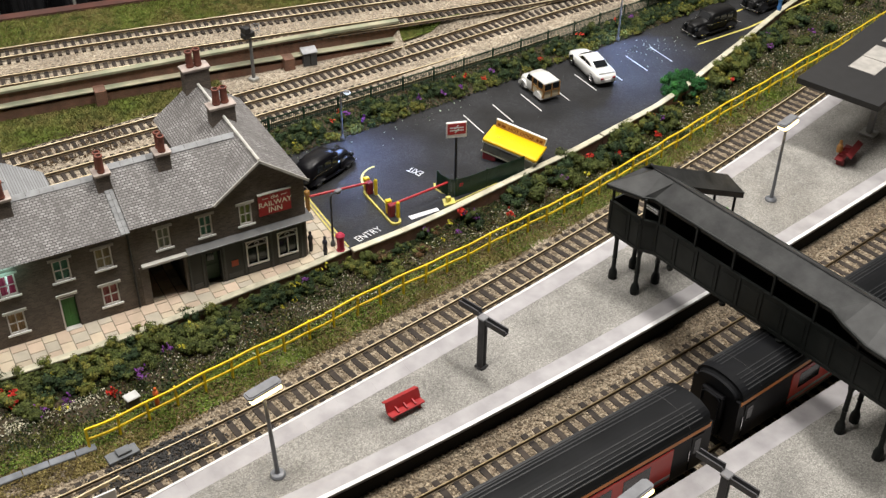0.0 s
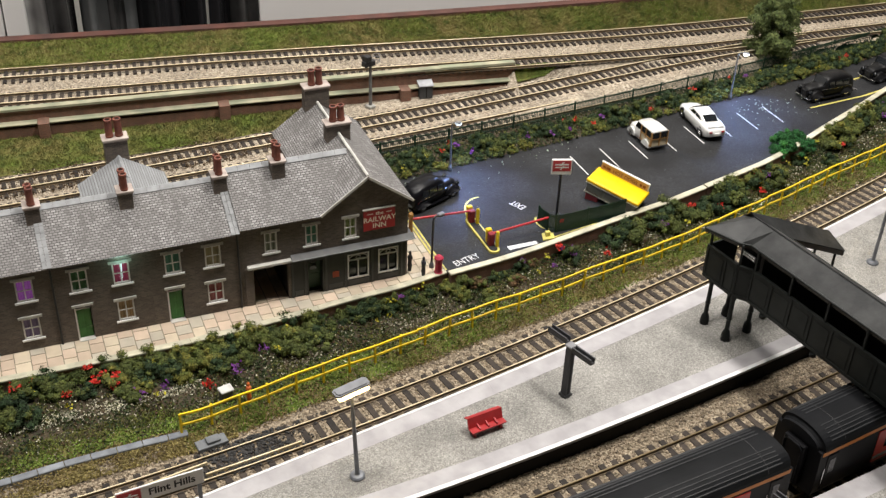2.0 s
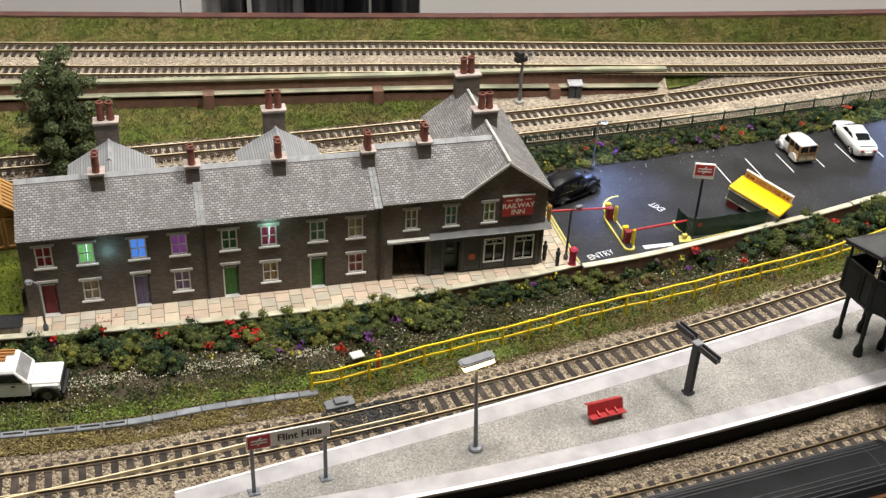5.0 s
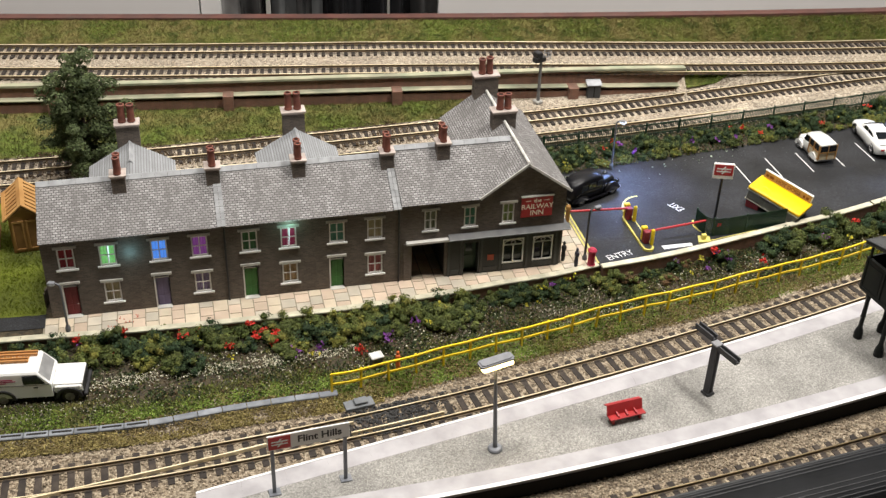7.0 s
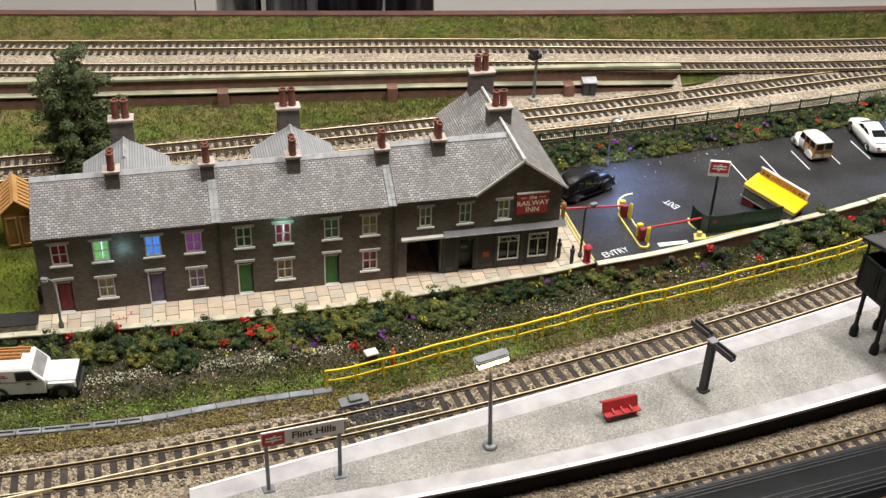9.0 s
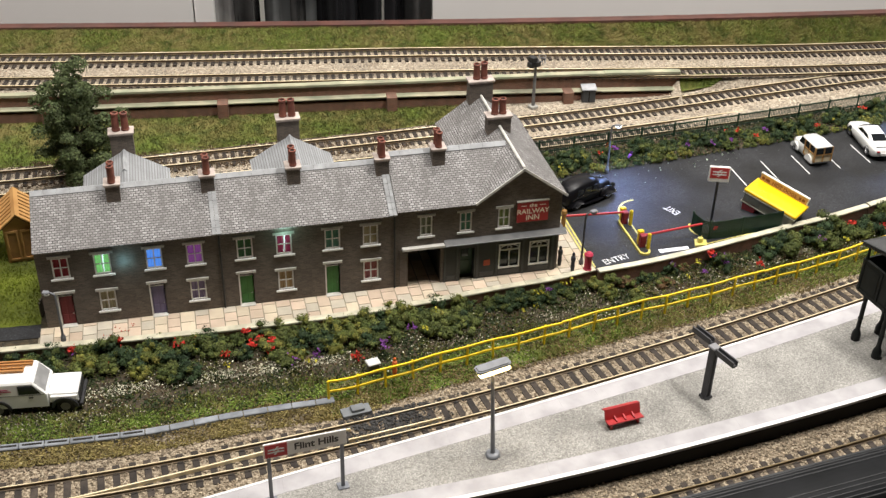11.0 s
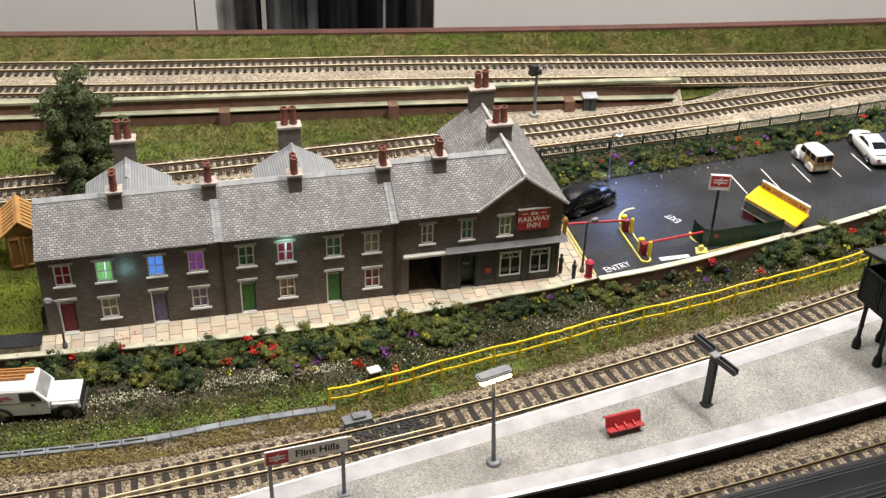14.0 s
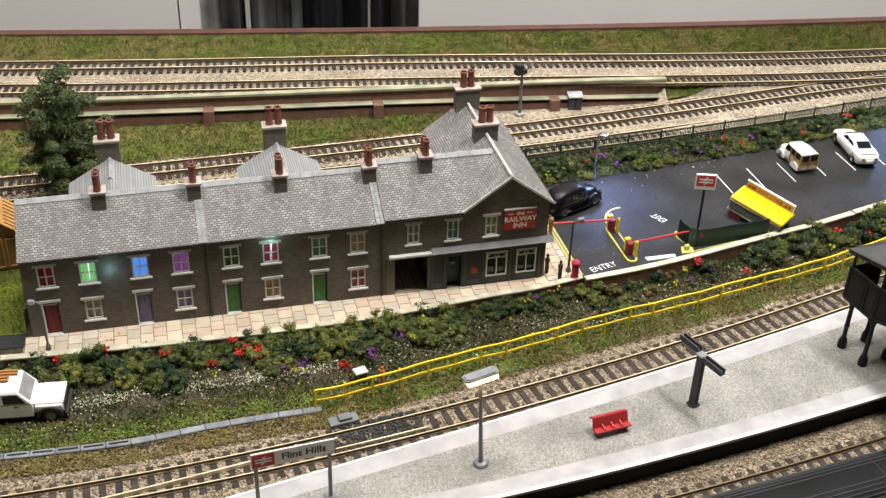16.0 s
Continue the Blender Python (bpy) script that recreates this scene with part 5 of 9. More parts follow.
for px_, py_ in ((-1.95, 0.0), (1.92, 0.0)):
    bm = B()
    box(bm, px_ - 0.1, px_ + 0.1, 0.05, 0.2, 0, 3.6, 0.02)
    po = part("post", bm, GREY_METAL, ns)
    bm = B()
    box(bm, px_ - 0.32, px_ + 0.32, -0.15, 0.4, 0, 0.07, 0.02)
    part("base_plate", bm, GREY_METAL, po, "flat base plate")


# ---- footbridge ----
def footbridge():
    ax = math.degrees(math.atan2(-16.5, 2.4))
    t = thing("footbridge", 28.85, -12.35, 0.0, ax, "weathered black covered station footbridge on columns", "footbridge")
    L, D0 = 19.9, 3.72

    def column(u, v):
        bm = B()
        lathe(bm, [(0.29, 0), (0.29, 0.42), (0.25, 0.6), (0.15, 0.85), (0.14, 1.6), (0.19, 1.66), (0.15, 1.72), (0.14, 3.0), (0.2, 3.3), (0.24, D0)], 12, (u, v, 0))
        part("column", bm, BRIDGE, t, "black cast column with a bulb foot")

    for u in (-0.85, 1.15):
        for v in (-1.05, 0.82):
            column(u, v)
    for u in (16.75, 19.25):
        for v in (-0.7, 0.65):
            column(u, v)
    bm = B()
    box(bm, -1.2, L, -0.98, 0.98, D0, D0 + 0.15)
    box(bm, -1.2, 1.5, -1.45, -0.98, D0, D0 + 0.15)
    part("deck", bm, BRIDGE, t, "black bridge deck")
    def side_wall(pts, side):
        """A panelled parapet along straight runs of the plan, with ribs, handrail and roof posts."""
        for (ua, va), (ub, vb) in zip(pts, pts[1:]):
            n = math.hypot(ub - ua, vb - va)
            ang = math.atan2(vb - va, ub - ua)
            m = Matrix.Translation((ua, va, 0)) @ Matrix.Rotation(ang, 4, "Z")

            def lay(bm):
                bmesh.ops.transform(bm, matrix=m, verts=bm.verts)
                return bm

            bm = B()
            box(bm, 0, n, -0.05, 0.05, D0 + 0.05, 5.95)
            pa = part("parapet", lay(bm), BRIDGE, t, "greenish black panelled parapet")
            bm = B()
            box(bm, 0, n, -0.1, 0.1, 5.95, 6.07)
            part("handrail", lay(bm), BRIDGE, pa)
            bm = B()
            box(bm, 0, n, min(side * 0.05, side * 0.1), max(side * 0.05, side * 0.1), D0, D0 + 0.22)
            part("girder", lay(bm), BRIDGE, pa)
            k = 0.0
            while k < n - 0.1:
                bm = B()
                box(bm, k, k + 0.11, min(side * 0.05, side * 0.11), max(side * 0.05, side * 0.11), D0, 6.0)
                part("rib", lay(bm), BRIDGE, pa)
                bm = B()
                box(bm, k + 0.25, min(k + 1.45, n - 0.1), min(side * 0.05, side * 0.08), max(side * 0.05, side * 0.065), D0 + 0.4, 5.7)
                part("panel", lay(bm), BRIDGE, pa)
                k += 1.62
            k = 0.05
            while k < n - 0.1:
                bm = B()
                box(bm, k, k + 0.13, -0.06, 0.06, 6.05, 7.5)
                part("roof_post", lay(bm), BRIDGE, t)
                k += 2.85

    side_wall([(-1.25, -1.5), (1.3, -1.5), (2.2, -1.0), (L, -1.0)], -1)
    side_wall([(1.2, 1.0), (L, 1.0)], 1)
    for k in (3.6, 7.8, 12.0):
        bm = B()
        lathe(bm, [(0.05, -0.25), (0.2, -0.12), (0.22, 0.1)], 10, (k, -1.0, D0 - 0.2))
        part("boss", bm, BRIDGE, t, "round boss under the girder")
    bm = B()
    box(bm, -1.37, -1.25, -1.55, 1.05, D0, 6.05)
    part("end_parapet", bm, BRIDGE, t, "black panelled end wall")
    # roof: long slopes, with turned facets and a hipped tower roof at each end
    E, R, vr = 7.5, 8.45, 0.25
    eave = [(-1.25, -2.15), (1.12, -1.42), (1.62, -0.98), (14.6, -0.98), (15.65, -1.45), (17.5, -2.0), (L + 0.5, -2.05)]
    ridge = [(0.35, vr), (0.95, vr), (2.05, vr), (14.75, vr), (16.0, vr), (17.2, vr), (18.9, vr)]
    back = [(-1.25, 1.7), (1.0, 1.7), (2.1, 1.72), (14.4, 1.7), (16.2, 1.7), (17.5, 1.75), (L + 0.5, 1.75)]
    labels = ("hipped tower roof", "turned roof facet", "broad dark roof slope", "turned roof facet", "tower roof shoulder", "hipped tower roof")
    for k, lab in enumerate(labels):
        for edge in (eave, back):
            bm = B()
            roof_slab(bm, ((*edge[k], E), (*edge[k + 1], E), (*ridge[k + 1], R)), 0.1)
            roof_slab(bm, ((*edge[k], E), (*ridge[k + 1], R), (*ridge[k], R)), 0.1)
            part("roof", bm, BRIDGE_ROOF, t, lab)
    for k in (0, -1):
        bm = B()
        roof_slab(bm, ((*eave[k], E), (*back[k], E), (ridge[k][0], ridge[k][1] + 0.03, R), (ridge[k][0], ridge[k][1] - 0.03, R)), 0.1)
        part("roof", bm, BRIDGE_ROOF, t, "hipped roof end")
    bm = B()
    tube(bm, [(u, v, R + 0.03) for u, v in ridge], 0.05, 6)
    part("ridge_roll", bm, BRIDGE_ROOF, t, "rounded ridge roll")
    VALANCE = plain("grey_brown_valance", (0.055, 0.05, 0.045))
    for edge in (eave, back):
        bm = B()
        tube(bm, [(u, v, E - 0.03) for u, v in edge], 0.075, 8)
        part("gutter", bm, BRIDGE, t, "black gutter along the eaves")
        bm = B()
        for (ua, va), (ub, vb) in zip(edge, edge[1:]):
            d = Vector((ub - ua, vb - va, 0))
            n = max(1, int(d.length / 0.16))
            side = 0.06 if edge is eave else -0.06
            for k in range(n):
                a, b = Vector((ua, va + side, 0)) + d * (k / n), Vector((ua, va + side, 0)) + d * ((k + 0.88) / n)
                c = (a + b) / 2
                vs = [bm.verts.new((p.x, p.y + o, z)) for o in (0, side * 0.7) for p, z in ((a, E - 0.05), (a, E - 0.27), (c, E - 0.36), (b, E - 0.27), (b, E - 0.05))]
                bm.faces.new(vs[:5])
                bm.faces.new(vs[5:][::-1])
                for q in range(5):
                    w = (q + 1) % 5
                    bm.faces.new((vs[q], vs[w], vs[5 + w], vs[5 + q]))
        tagged(part("valance", bm, VALANCE, t, "notched grey-brown valance"), kind="stuff")
    bm = B()
    box(bm, eave[0][0] + 0.02, eave[0][0] + 0.09, -2.1, 1.65, E - 0.33, E - 0.05)
    part("end_valance", bm, VALANCE, t)
    # small lettered board under the tower's eave
    bm = B()
    box(bm, 1.15, 2.25, -1.13, -1.08, 6.62, 7.0, 0.01)
    nb = part("notice_board", bm, PRINT_BLACK, t, "small dark notice under the eave")
    bm = B()
    for z in (6.7, 6.86):
        for k in range(5):
            box(bm, 1.22 + k * 0.2, 1.36 + k * 0.2, -1.15, -1.13, z, z + 0.07)
    part("print_bar", bm, SIGN_WHITE, nb, "pale bars of print")
    return t


footbridge()


def bridge_stairs(x, y, rz, L, label):
    """A covered flight down to the platform: treads, sloping sides and roof."""
    t = thing("footbridge_stairs", x, y, 0.0, rz, label, "stairs", "footbridge stairs")
    n = 17
    for k in range(n):
        bm = B()
        box(bm, k * L / n, (k + 1.25) * L / n, -0.8, 0.8, 3.3 * (1 - (k + 1) / n), 3.3 * (1 - (k + 1) / n) + 0.1)
        part("tread", bm, BRIDGE, t)
    for v in (-0.9, 0.8):
        bm = B()
        prism(bm, [(0, 3.0), (L, -0.0), (L, 2.3), (0, 5.7)], v, v + 0.1, "XZ")
        part("side", bm, BRIDGE, t, "black sloping stair side")
    for v in (-0.85, 0.85):
        for u, z0, z1 in ((L - 0.15, 0, 4.2), (L * 0.5, 2.0, 5.6)):
            bm = B()
            lathe(bm, [(0.2, 0), (0.2, 0.3), (0.1, 0.5), (0.09, z1 - z0)], 8, (u, v, z0))
            part("roof_post", bm, BRIDGE, t)
    bm = B()
    roof_slab(bm, [(-0.2, -1.2, 7.6), (L + 0.3, -1.2, 4.45), (L - 0.3, 0, 5.45), (-0.8, 0, 8.6)], 0.1)
    part("roof", bm, BRIDGE_ROOF, t, "dark sloping stair roof")
    bm = B()
    roof_slab(bm, [(-0.2, 1.2, 7.6), (L + 0.3, 1.2, 4.45), (L - 0.3, 0, 5.45), (-0.8, 0, 8.6)], 0.1)
    part("roof", bm, BRIDGE_ROOF, t, "dark sloping stair roof")
    bm = B()
    roof_slab(bm, [(L + 0.3, -1.2, 4.45), (L + 0.3, 1.2, 4.45), (L - 0.3, 0.02, 5.45), (L - 0.3, -0.02, 5.45)], 0.1)
    part("roof_end", bm, BRIDGE_ROOF, t)
    for v in (-1.18, 1.15):
        bm = B()
        prism(bm, [(0.2, 7.35), (L + 0.25, 4.38), (L + 0.25, 4.03), (0.2, 7.0)], v, v + 0.05, "XZ")
        part("valance", bm, plain("grey_brown_valance", (0.055, 0.05, 0.045)), t)
    return t


bridge_stairs(29.9, -12.2, 4, 6.6, "covered black stairs from the footbridge to the platform")
bridge_stairs(32.4, -29.8, 6, 6.6, "covered black stairs from the footbridge to the second platform")
bm = B()
lathe(bm, [(0.22, 0), (0.27, 0.6), (0.2, 1.2), (0.25, 1.6), (0.12, 1.9), (0.14, 2.1), (0.03, 2.25)], 10)
tagged(part("figurine", bm, plain("lime_figure_paint", (0.22, 0.50, 0.14)), None, loc=(37.2, -11.3, 0)), "lime green painted figurine standing by the stairs", "figurine")

# ---- platform canopy ----
cp = thing("platform_canopy", 49.2, -4.5, 0.0, 19.0, "flat black platform canopy with pale skylight panels", "canopy")
bm = B()
prism(bm, [(0, -6.2), (30, -6.2), (30, 0.2), (0, 0.2)], 5.3, 5.75, "XY")
part("roof", bm, plain("black_canopy_paint", (0.016, 0.016, 0.017), 0.6), cp, "flat black canopy roof")
for a, b in ((4.2, 9.0), (10.0, 15.0)):
    bm = B()
    box(bm, a, (a + b) / 2 - 0.05, -3.9, -1.8, 5.752, 5.79)
    part("skylight", bm, plain("dusty_skylight", (0.45, 0.43, 0.40), 0.4), cp, "dusty pale skylight")
    bm = B()
    box(bm, (a + b) / 2 + 0.05, b, -3.9, -1.8, 5.752, 5.79)
    part("skylight", bm, plain("dusty_skylight", (0.45, 0.43, 0.40), 0.4), cp, "dusty pale skylight")
for u in (6.0, 14.0, 22.0):
    bm = B()
    prism(bm, [(u - 0.2, -4.2), (u + 0.2, -4.2), (u + 0.2, -3.8), (u - 0.2, -3.8)], 0.05, 5.3, "XY")
    po = part("post", bm, plain("grey_canopy_post", (0.28, 0.28, 0.29)), cp, "grey canopy post")
    # foot paler than the post: light falling on it is put into its colour
    bm = B()
    box(bm, u - 0.6, u + 0.6, -4.6, -3.4, 0, 0.14, 0.03)
    part("base_plate", bm, plain("pale_canopy_foot", (0.5, 0.5, 0.5)), po)


# ---- coaches at the second platform ----
ROOF_DARK = mat("coach_roof_paint", (0.0045, 0.005, 0.0058), 0.5, spec=0.12, second=(0.009, 0.0095, 0.011), scale=50, bump=0.1)
COACH_RED = mat("coach_red", (0.62, 0.045, 0.03), 0.35, second=(0.52, 0.035, 0.026), scale=40)
COACH_BLACK = mat("coach_black", (0.005, 0.005, 0.006), 0.45, spec=0.15)
COACH_ORANGE = mat("coach_orange_line", (0.74, 0.25, 0.035), 0.4)
COACH_WIN = mat("coach_window", (0.02, 0.018, 0.018), 0.15)
COACH_GREY = mat("coach_pale_stripe", (0.45, 0.42, 0.42), 0.4)


def coach(x0, x1, red_from, label, line, z=-1.2):
    """A railway coach: ribbed roof, panelled side with windows, orange line, corridor ends and bogies."""
    ya, yb = line(x0), line(x1)
    L = math.hypot(x1 - x0, yb - ya)
    t = thing("railway_coach", x0, ya, z, math.degrees(math.atan2(yb - ya, x1 - x0)), label, "coach", "standing train")
    w = 1.62
    body = [(-w + 0.08, 0.55), (-w, 0.8), (-w * 1.03, 1.7), (-w, 3.72), (w, 3.72), (w * 1.03, 1.7), (w, 0.8), (w - 0.08, 0.55)]
    bm = B()
    prism(bm, body, 0.15, L - 0.15, "YZ")
    part("body", bm, COACH_BLACK, t, "black coach body")
    arc = [(w * 1.02 * math.cos(a), 3.72 + 0.95 * math.sin(a) ** 0.8) for a in np.linspace(0, math.pi, 19)]
    bm = B()
    prism(bm, arc, 0.1, L - 0.1, "YZ")
    bm.normal_update()
    bmesh.ops.bevel(bm, geom=[e for e in bm.edges if abs(e.verts[0].co.x - e.verts[1].co.x) < 1e-5 and e.verts[0].co.z + e.verts[1].co.z > 7.6], offset=0.3, segments=3, affect="EDGES")
    roof = part("roof", bm, ROOF_DARK, t, "dark ribbed coach roof", smooth=False)
    # ribs paler than the roof: the highlights along them are in the colour
    for a in (0.5, 0.68, 0.86, 1.04, 1.22, 1.92, 2.10, 2.28, 2.46, 2.64):
        y, zz = w * 1.02 * math.cos(a), 3.72 + 0.95 * math.sin(a) ** 0.8
        bm = B()
        box(bm, 0.9, L - 0.9, y - 0.03, y + 0.03, zz - 0.03, zz + 0.025)
        part("roof_rib", bm, plain("worn_roof_rib", (0.021, 0.022, 0.024), 0.4), roof, "raised roof rib with its highlight painted on")
    for u in (1.9, L - 1.9):
        bm = B()
        tube(bm, [(u, w * 1.025 * math.cos(a), 3.725 + 0.95 * math.sin(a) ** 0.8) for a in np.linspace(0.25, math.pi - 0.25, 15)], 0.013, 4)
        part("roof_seam", bm, plain("worn_seam", (0.06, 0.06, 0.06)), roof)
    bm = B()
    box(bm, L - 2.6, L - 1.8, -0.75, -0.1, 4.55, 4.6, 0.01)
    part("roof_hatch", bm, ROOF_DARK, roof)
    bm = B()
    box(bm, 0.3, L - 0.3, -w - 0.025, -w + 0.02, 3.44, 3.7)
    part("cant_line", bm, COACH_ORANGE, t, "orange line under the roof")
    bm = B()
    a, b = (max(0.3, red_from[0]), min(L - 0.3, red_from[1]))
    box(bm, a, b, -w * 1.03 - 0.02, -w * 0.98, 1.0, 3.3)
    red = part("side_panel", bm, COACH_RED, t, "red side panel")
    k = a + 0.7
    while k < b - 2.2:
        bm = B()
        box(bm, k, k + 1.9, -w * 1.03 - 0.035, -w * 1.03 - 0.015, 1.9, 3.0, 0.0)
        part("window", bm, COACH_WIN, red, "dark coach window")
        k += 2.7
    bm = B()
    box(bm, a, b, -w * 1.03 - 0.03, -w * 1.03 - 0.015, 1.25, 1.45)
    part("waist_line", bm, COACH_GREY, red, "pale line below the windows")
    for u in (0.75, L - 1.6):
        bm = B()
        box(bm, u, u + 0.85, -w * 1.03 - 0.01, -w, 0.85, 3.3, 0.01)
        dr = part("door", bm, COACH_BLACK, t, "black vestibule door")
        bm = B()
        box(bm, u + 0.2, u + 0.65, -w * 1.03 - 0.025, -w * 1.03 - 0.008, 2.0, 3.0)
        part("door_window", bm, COACH_WIN, dr)
        bm = B()
        tube(bm, [(u - 0.12, -w * 1.03 - 0.04, 1.4), (u - 0.12, -w * 1.03 - 0.04, 2.5)], 0.025, 5)
        part("grab_rail", bm, CHROME, dr)
    for u, s in ((0.15, -1), (L - 0.15, 1)):
        bm = B()
        box(bm, min(u, u + s * 0.35), max(u, u + s * 0.35), -0.75, 0.75, 0.8, 3.6, 0.06)
        part("gangway", bm, COACH_BLACK, t, "black corridor gangway")
        bm = B()
        tube(bm, [(u + s * 0.38, -0.62, 0.9), (u + s * 0.38, -0.62, 3.3), (u + s * 0.38, -0.4, 3.5), (u + s * 0.38, 0.4, 3.5), (u + s * 0.38, 0.62, 3.3), (u + s * 0.38, 0.62, 0.9)], 0.05, 6)
        part("gangway_frame", bm, ROOF_DARK, t)
    for u in (4.0, L - 4.0):
        bm = B()
        box(bm, u - 1.7, u + 1.7, -1.05, 1.05, 0.3, 0.62, 0.03)
        bo = part("bogie", bm, COACH_BLACK, t)
        for du in (-1.1, 1.1):
            for s in (-0.82, 0.82):
                bm = B()
                tube(bm, [(u + du, s - 0.1, 0.55), (u + du, s + 0.1, 0.55)], 0.55, 14)
                part("wheel", bm, TYRE, bo)
    return t


coach(-4.2, 22.95, (1.2, 24.3), "standing coach with dark ribbed roof and red side", TRACK_C)
coach(24.65, 51.65, (4.8, 26), "standing coach with dark roof, orange line and red side", TRACK_C)
coach(53.3, 80.3, (1.2, 26), "standing coach with dark roof and red side beyond the bridge", TRACK_C)


# ---- yellow handrail along the line ----
def yellow_fence():
    t = thing("yellow_fence", 0, 0, 0, label="yellow two-rail lineside fence on thin posts", category="fence")
    top, mid, base = 0.2, -0.56, -1.38

    def dip(x):
        return 0.04 * math.sin(x * 0.55) + 0.03 * math.sin(x * 1.7)

    places = FENCE_LINE.run(-6.05, 88, 0.6)
    seg = 26
    for a in range(0, len(places) - 1, seg):
        ps = places[a:min(a + seg, len(places) - 1) + 1]
        step = 0.07 if (a // seg) % 2 else 0.0
        for z in (top + step, mid + step * 0.5):
            bm = B()
            sweep(bm, [(p[0], p[1], z + dip(p[0])) for p in ps], [(-0.055, -0.062), (0.055, -0.062), (0.055, 0.062), (-0.055, 0.062)])
            part("rail", bm, YELLOW, t)
    d = 0.0
    bm = B()
    box(bm, -0.065, 0.065, -0.055, 0.055, 0, top - base + 0.06, 0.0)
    post = part("post", bm, YELLOW, t)
    p0 = places[0]
    post.matrix_basis = at(p0[0], p0[1], base, 20)
    for p, q in zip(places, places[1:]):
        d += math.hypot(q[0] - p[0], q[1] - p[1])
        if d > 1.72:
            d = 0.0
            again(post, t, (q[0], q[1], base), 20, rx=random.uniform(-3, 3), ry=random.uniform(-3, 3))


yellow_fence()

# kerb blocks at the line's end of the verge
kb = thing("kerb", 0, 0, 0, label="grey concrete kerb trough blocks curving beside the verge", category="kerb", kind="structure")
ps = FENCE_LINE.run(-42.2, -5.74, 0.05, -1.3, 0.1)
d, last = 0.0, 0
CONCRETE = mat("grey_concrete", (0.235, 0.25, 0.27), 0.9, second=(0.15, 0.16, 0.175), scale=120, bump=0.25, random_object=0.12)
for i in range(1, len(ps)):
    if ps[i][0] - ps[last][0] >= 1.4:
        bm = B()
        sweep(bm, [ps[last], ps[(last + i) // 2], ps[i - 1]], [(-0.25, -0.2), (0.25, -0.2), (0.25, 0.16), (0.2, 0.2), (-0.2, 0.2), (-0.25, 0.16)])
        blk = part("kerb_block", bm, CONCRETE, kb)
        if -26 < ps[i][0] < -16.5:
            # black strip on the lid stands in for the shade inside a slot
            bm = B()
            c = ps[(last + i) // 2]
            box(bm, -0.55, 0.55, -0.075, 0.075, 0.0, 0.012)
            o = part("slot", bm, SOOT_SHADE, blk, "dark slot in the trough lid")
            o.matrix_basis = at(c[0], c[1], c[2] + 0.2, math.degrees(math.atan(FENCE_LINE.slope(c[0]))))
        last = i
bm = B()
sweep(bm, [ps[last], ps[-1]], [(-0.25, -0.2), (0.25, -0.2), (0.25, 0.16), (0.2, 0.2), (-0.2, 0.2), (-0.25, 0.16)])
part("kerb_block", bm, CONCRETE, kb)
# ---- turnout rails ----
tn = thing("turnout", 0, 0, 0, label="switch rail and check rail of a turnout with black ballast", category="track", group="railway tracks")
SWITCH = Line([(-24, -14.7), (-18.5, -13.9), (-10.4, -12.95), (-5.5, -11.95)], 2)
bm = B()
sweep(bm, [(p[0], p[1], -1.45) for p in SWITCH.run(-26, -5.2, 1.0)], [(-0.06, 0), (0.06, 0), (0.045, 0.24), (-0.045, 0.24)])
part("switch_rail", bm, RAILTOP, tn)
bm = B()
sweep(bm, [(p[0], p[1], -1.45) for p in TRACK_A.run(-5.5, 0.2, 0.8, 0, 0.45)], [(-0.05, 0), (0.05, 0), (0.045, 0.24), (-0.045, 0.24)])
part("check_rail", bm, RAILTOP, tn)
bm = B()
box(bm, -0.9, 0.9, -0.4, 0.4, 0, 0.22, 0.03)
box(bm, -0.3, 0.5, -0.25, 0.3, 0.22, 0.4, 0.03)
mo = part("point_motor", bm, plain("grey_black_motor", (0.16, 0.17, 0.18)), tn, "grey point motor box")
mo.matrix_basis = at(-4.6, -10.4, -1.42, 8)


# ---- car park ----
def flat_mark(name, pts, material, parent, z=0.012, label=""):
    bm = B()
    prism(bm, pts, 0.004, z, "XY")
    return part(name, bm, material, parent, label)


mk = thing("car_park_marking", 0, 0, 0, label="white and yellow painted car park markings on tarmac", category="road marking", kind="structure")
for k in range(8):
    x = 29.65 + 2.93 * k
    y0, y1 = 7.95 + 0.375 * k, 11.1 + 0.37 * k
    flat_mark("bay_line", [(x - 0.045, y0), (x + 0.045, y0), (x + 0.045, y1), (x - 0.045, y1)], WHITE_LINE, mk)
flat_mark("stop_bar", [(19.25, 0.3), (21.5, 0.38), (21.5, 0.74), (19.22, 0.76)], WHITE_LINE, mk)
for dx in (0.0, 0.26):
    flat_mark("yellow_line", [(13.72 + dx, -0.5), (13.83 + dx, -0.5), (13.83 + dx, 7.4), (13.72 + dx, 7.4)], YELLOW_LINE, mk)
flat_mark("yellow_line", [(54.2, 12.0), (60.6, 12.5), (72, 14.9), (72, 15.05), (60.5, 12.68), (54.2, 12.18)], YELLOW_LINE, mk)
flat_mark("yellow_line", [(60.3, 15.4), (72, 17.3), (72, 17.5), (60.3, 15.6)], YELLOW_LINE, mk)
lettering("lettering", "ENTRY", 0.80, WHITE_LINE, mk, pose(15.85 * CM, 0.16 * CM, 0.012 * CM, 0, 0, 13) @ Matrix.Diagonal((0.86, 1.1, 1, 1)), bold=0.0)
lettering("lettering", "EXIT", 0.62, WHITE_LINE, mk, pose(22.4 * CM, 5.62 * CM, 0.012 * CM, 0, 0, 115) @ Matrix.Diagonal((1, 1.45, 1, 1)), bold=0.006)
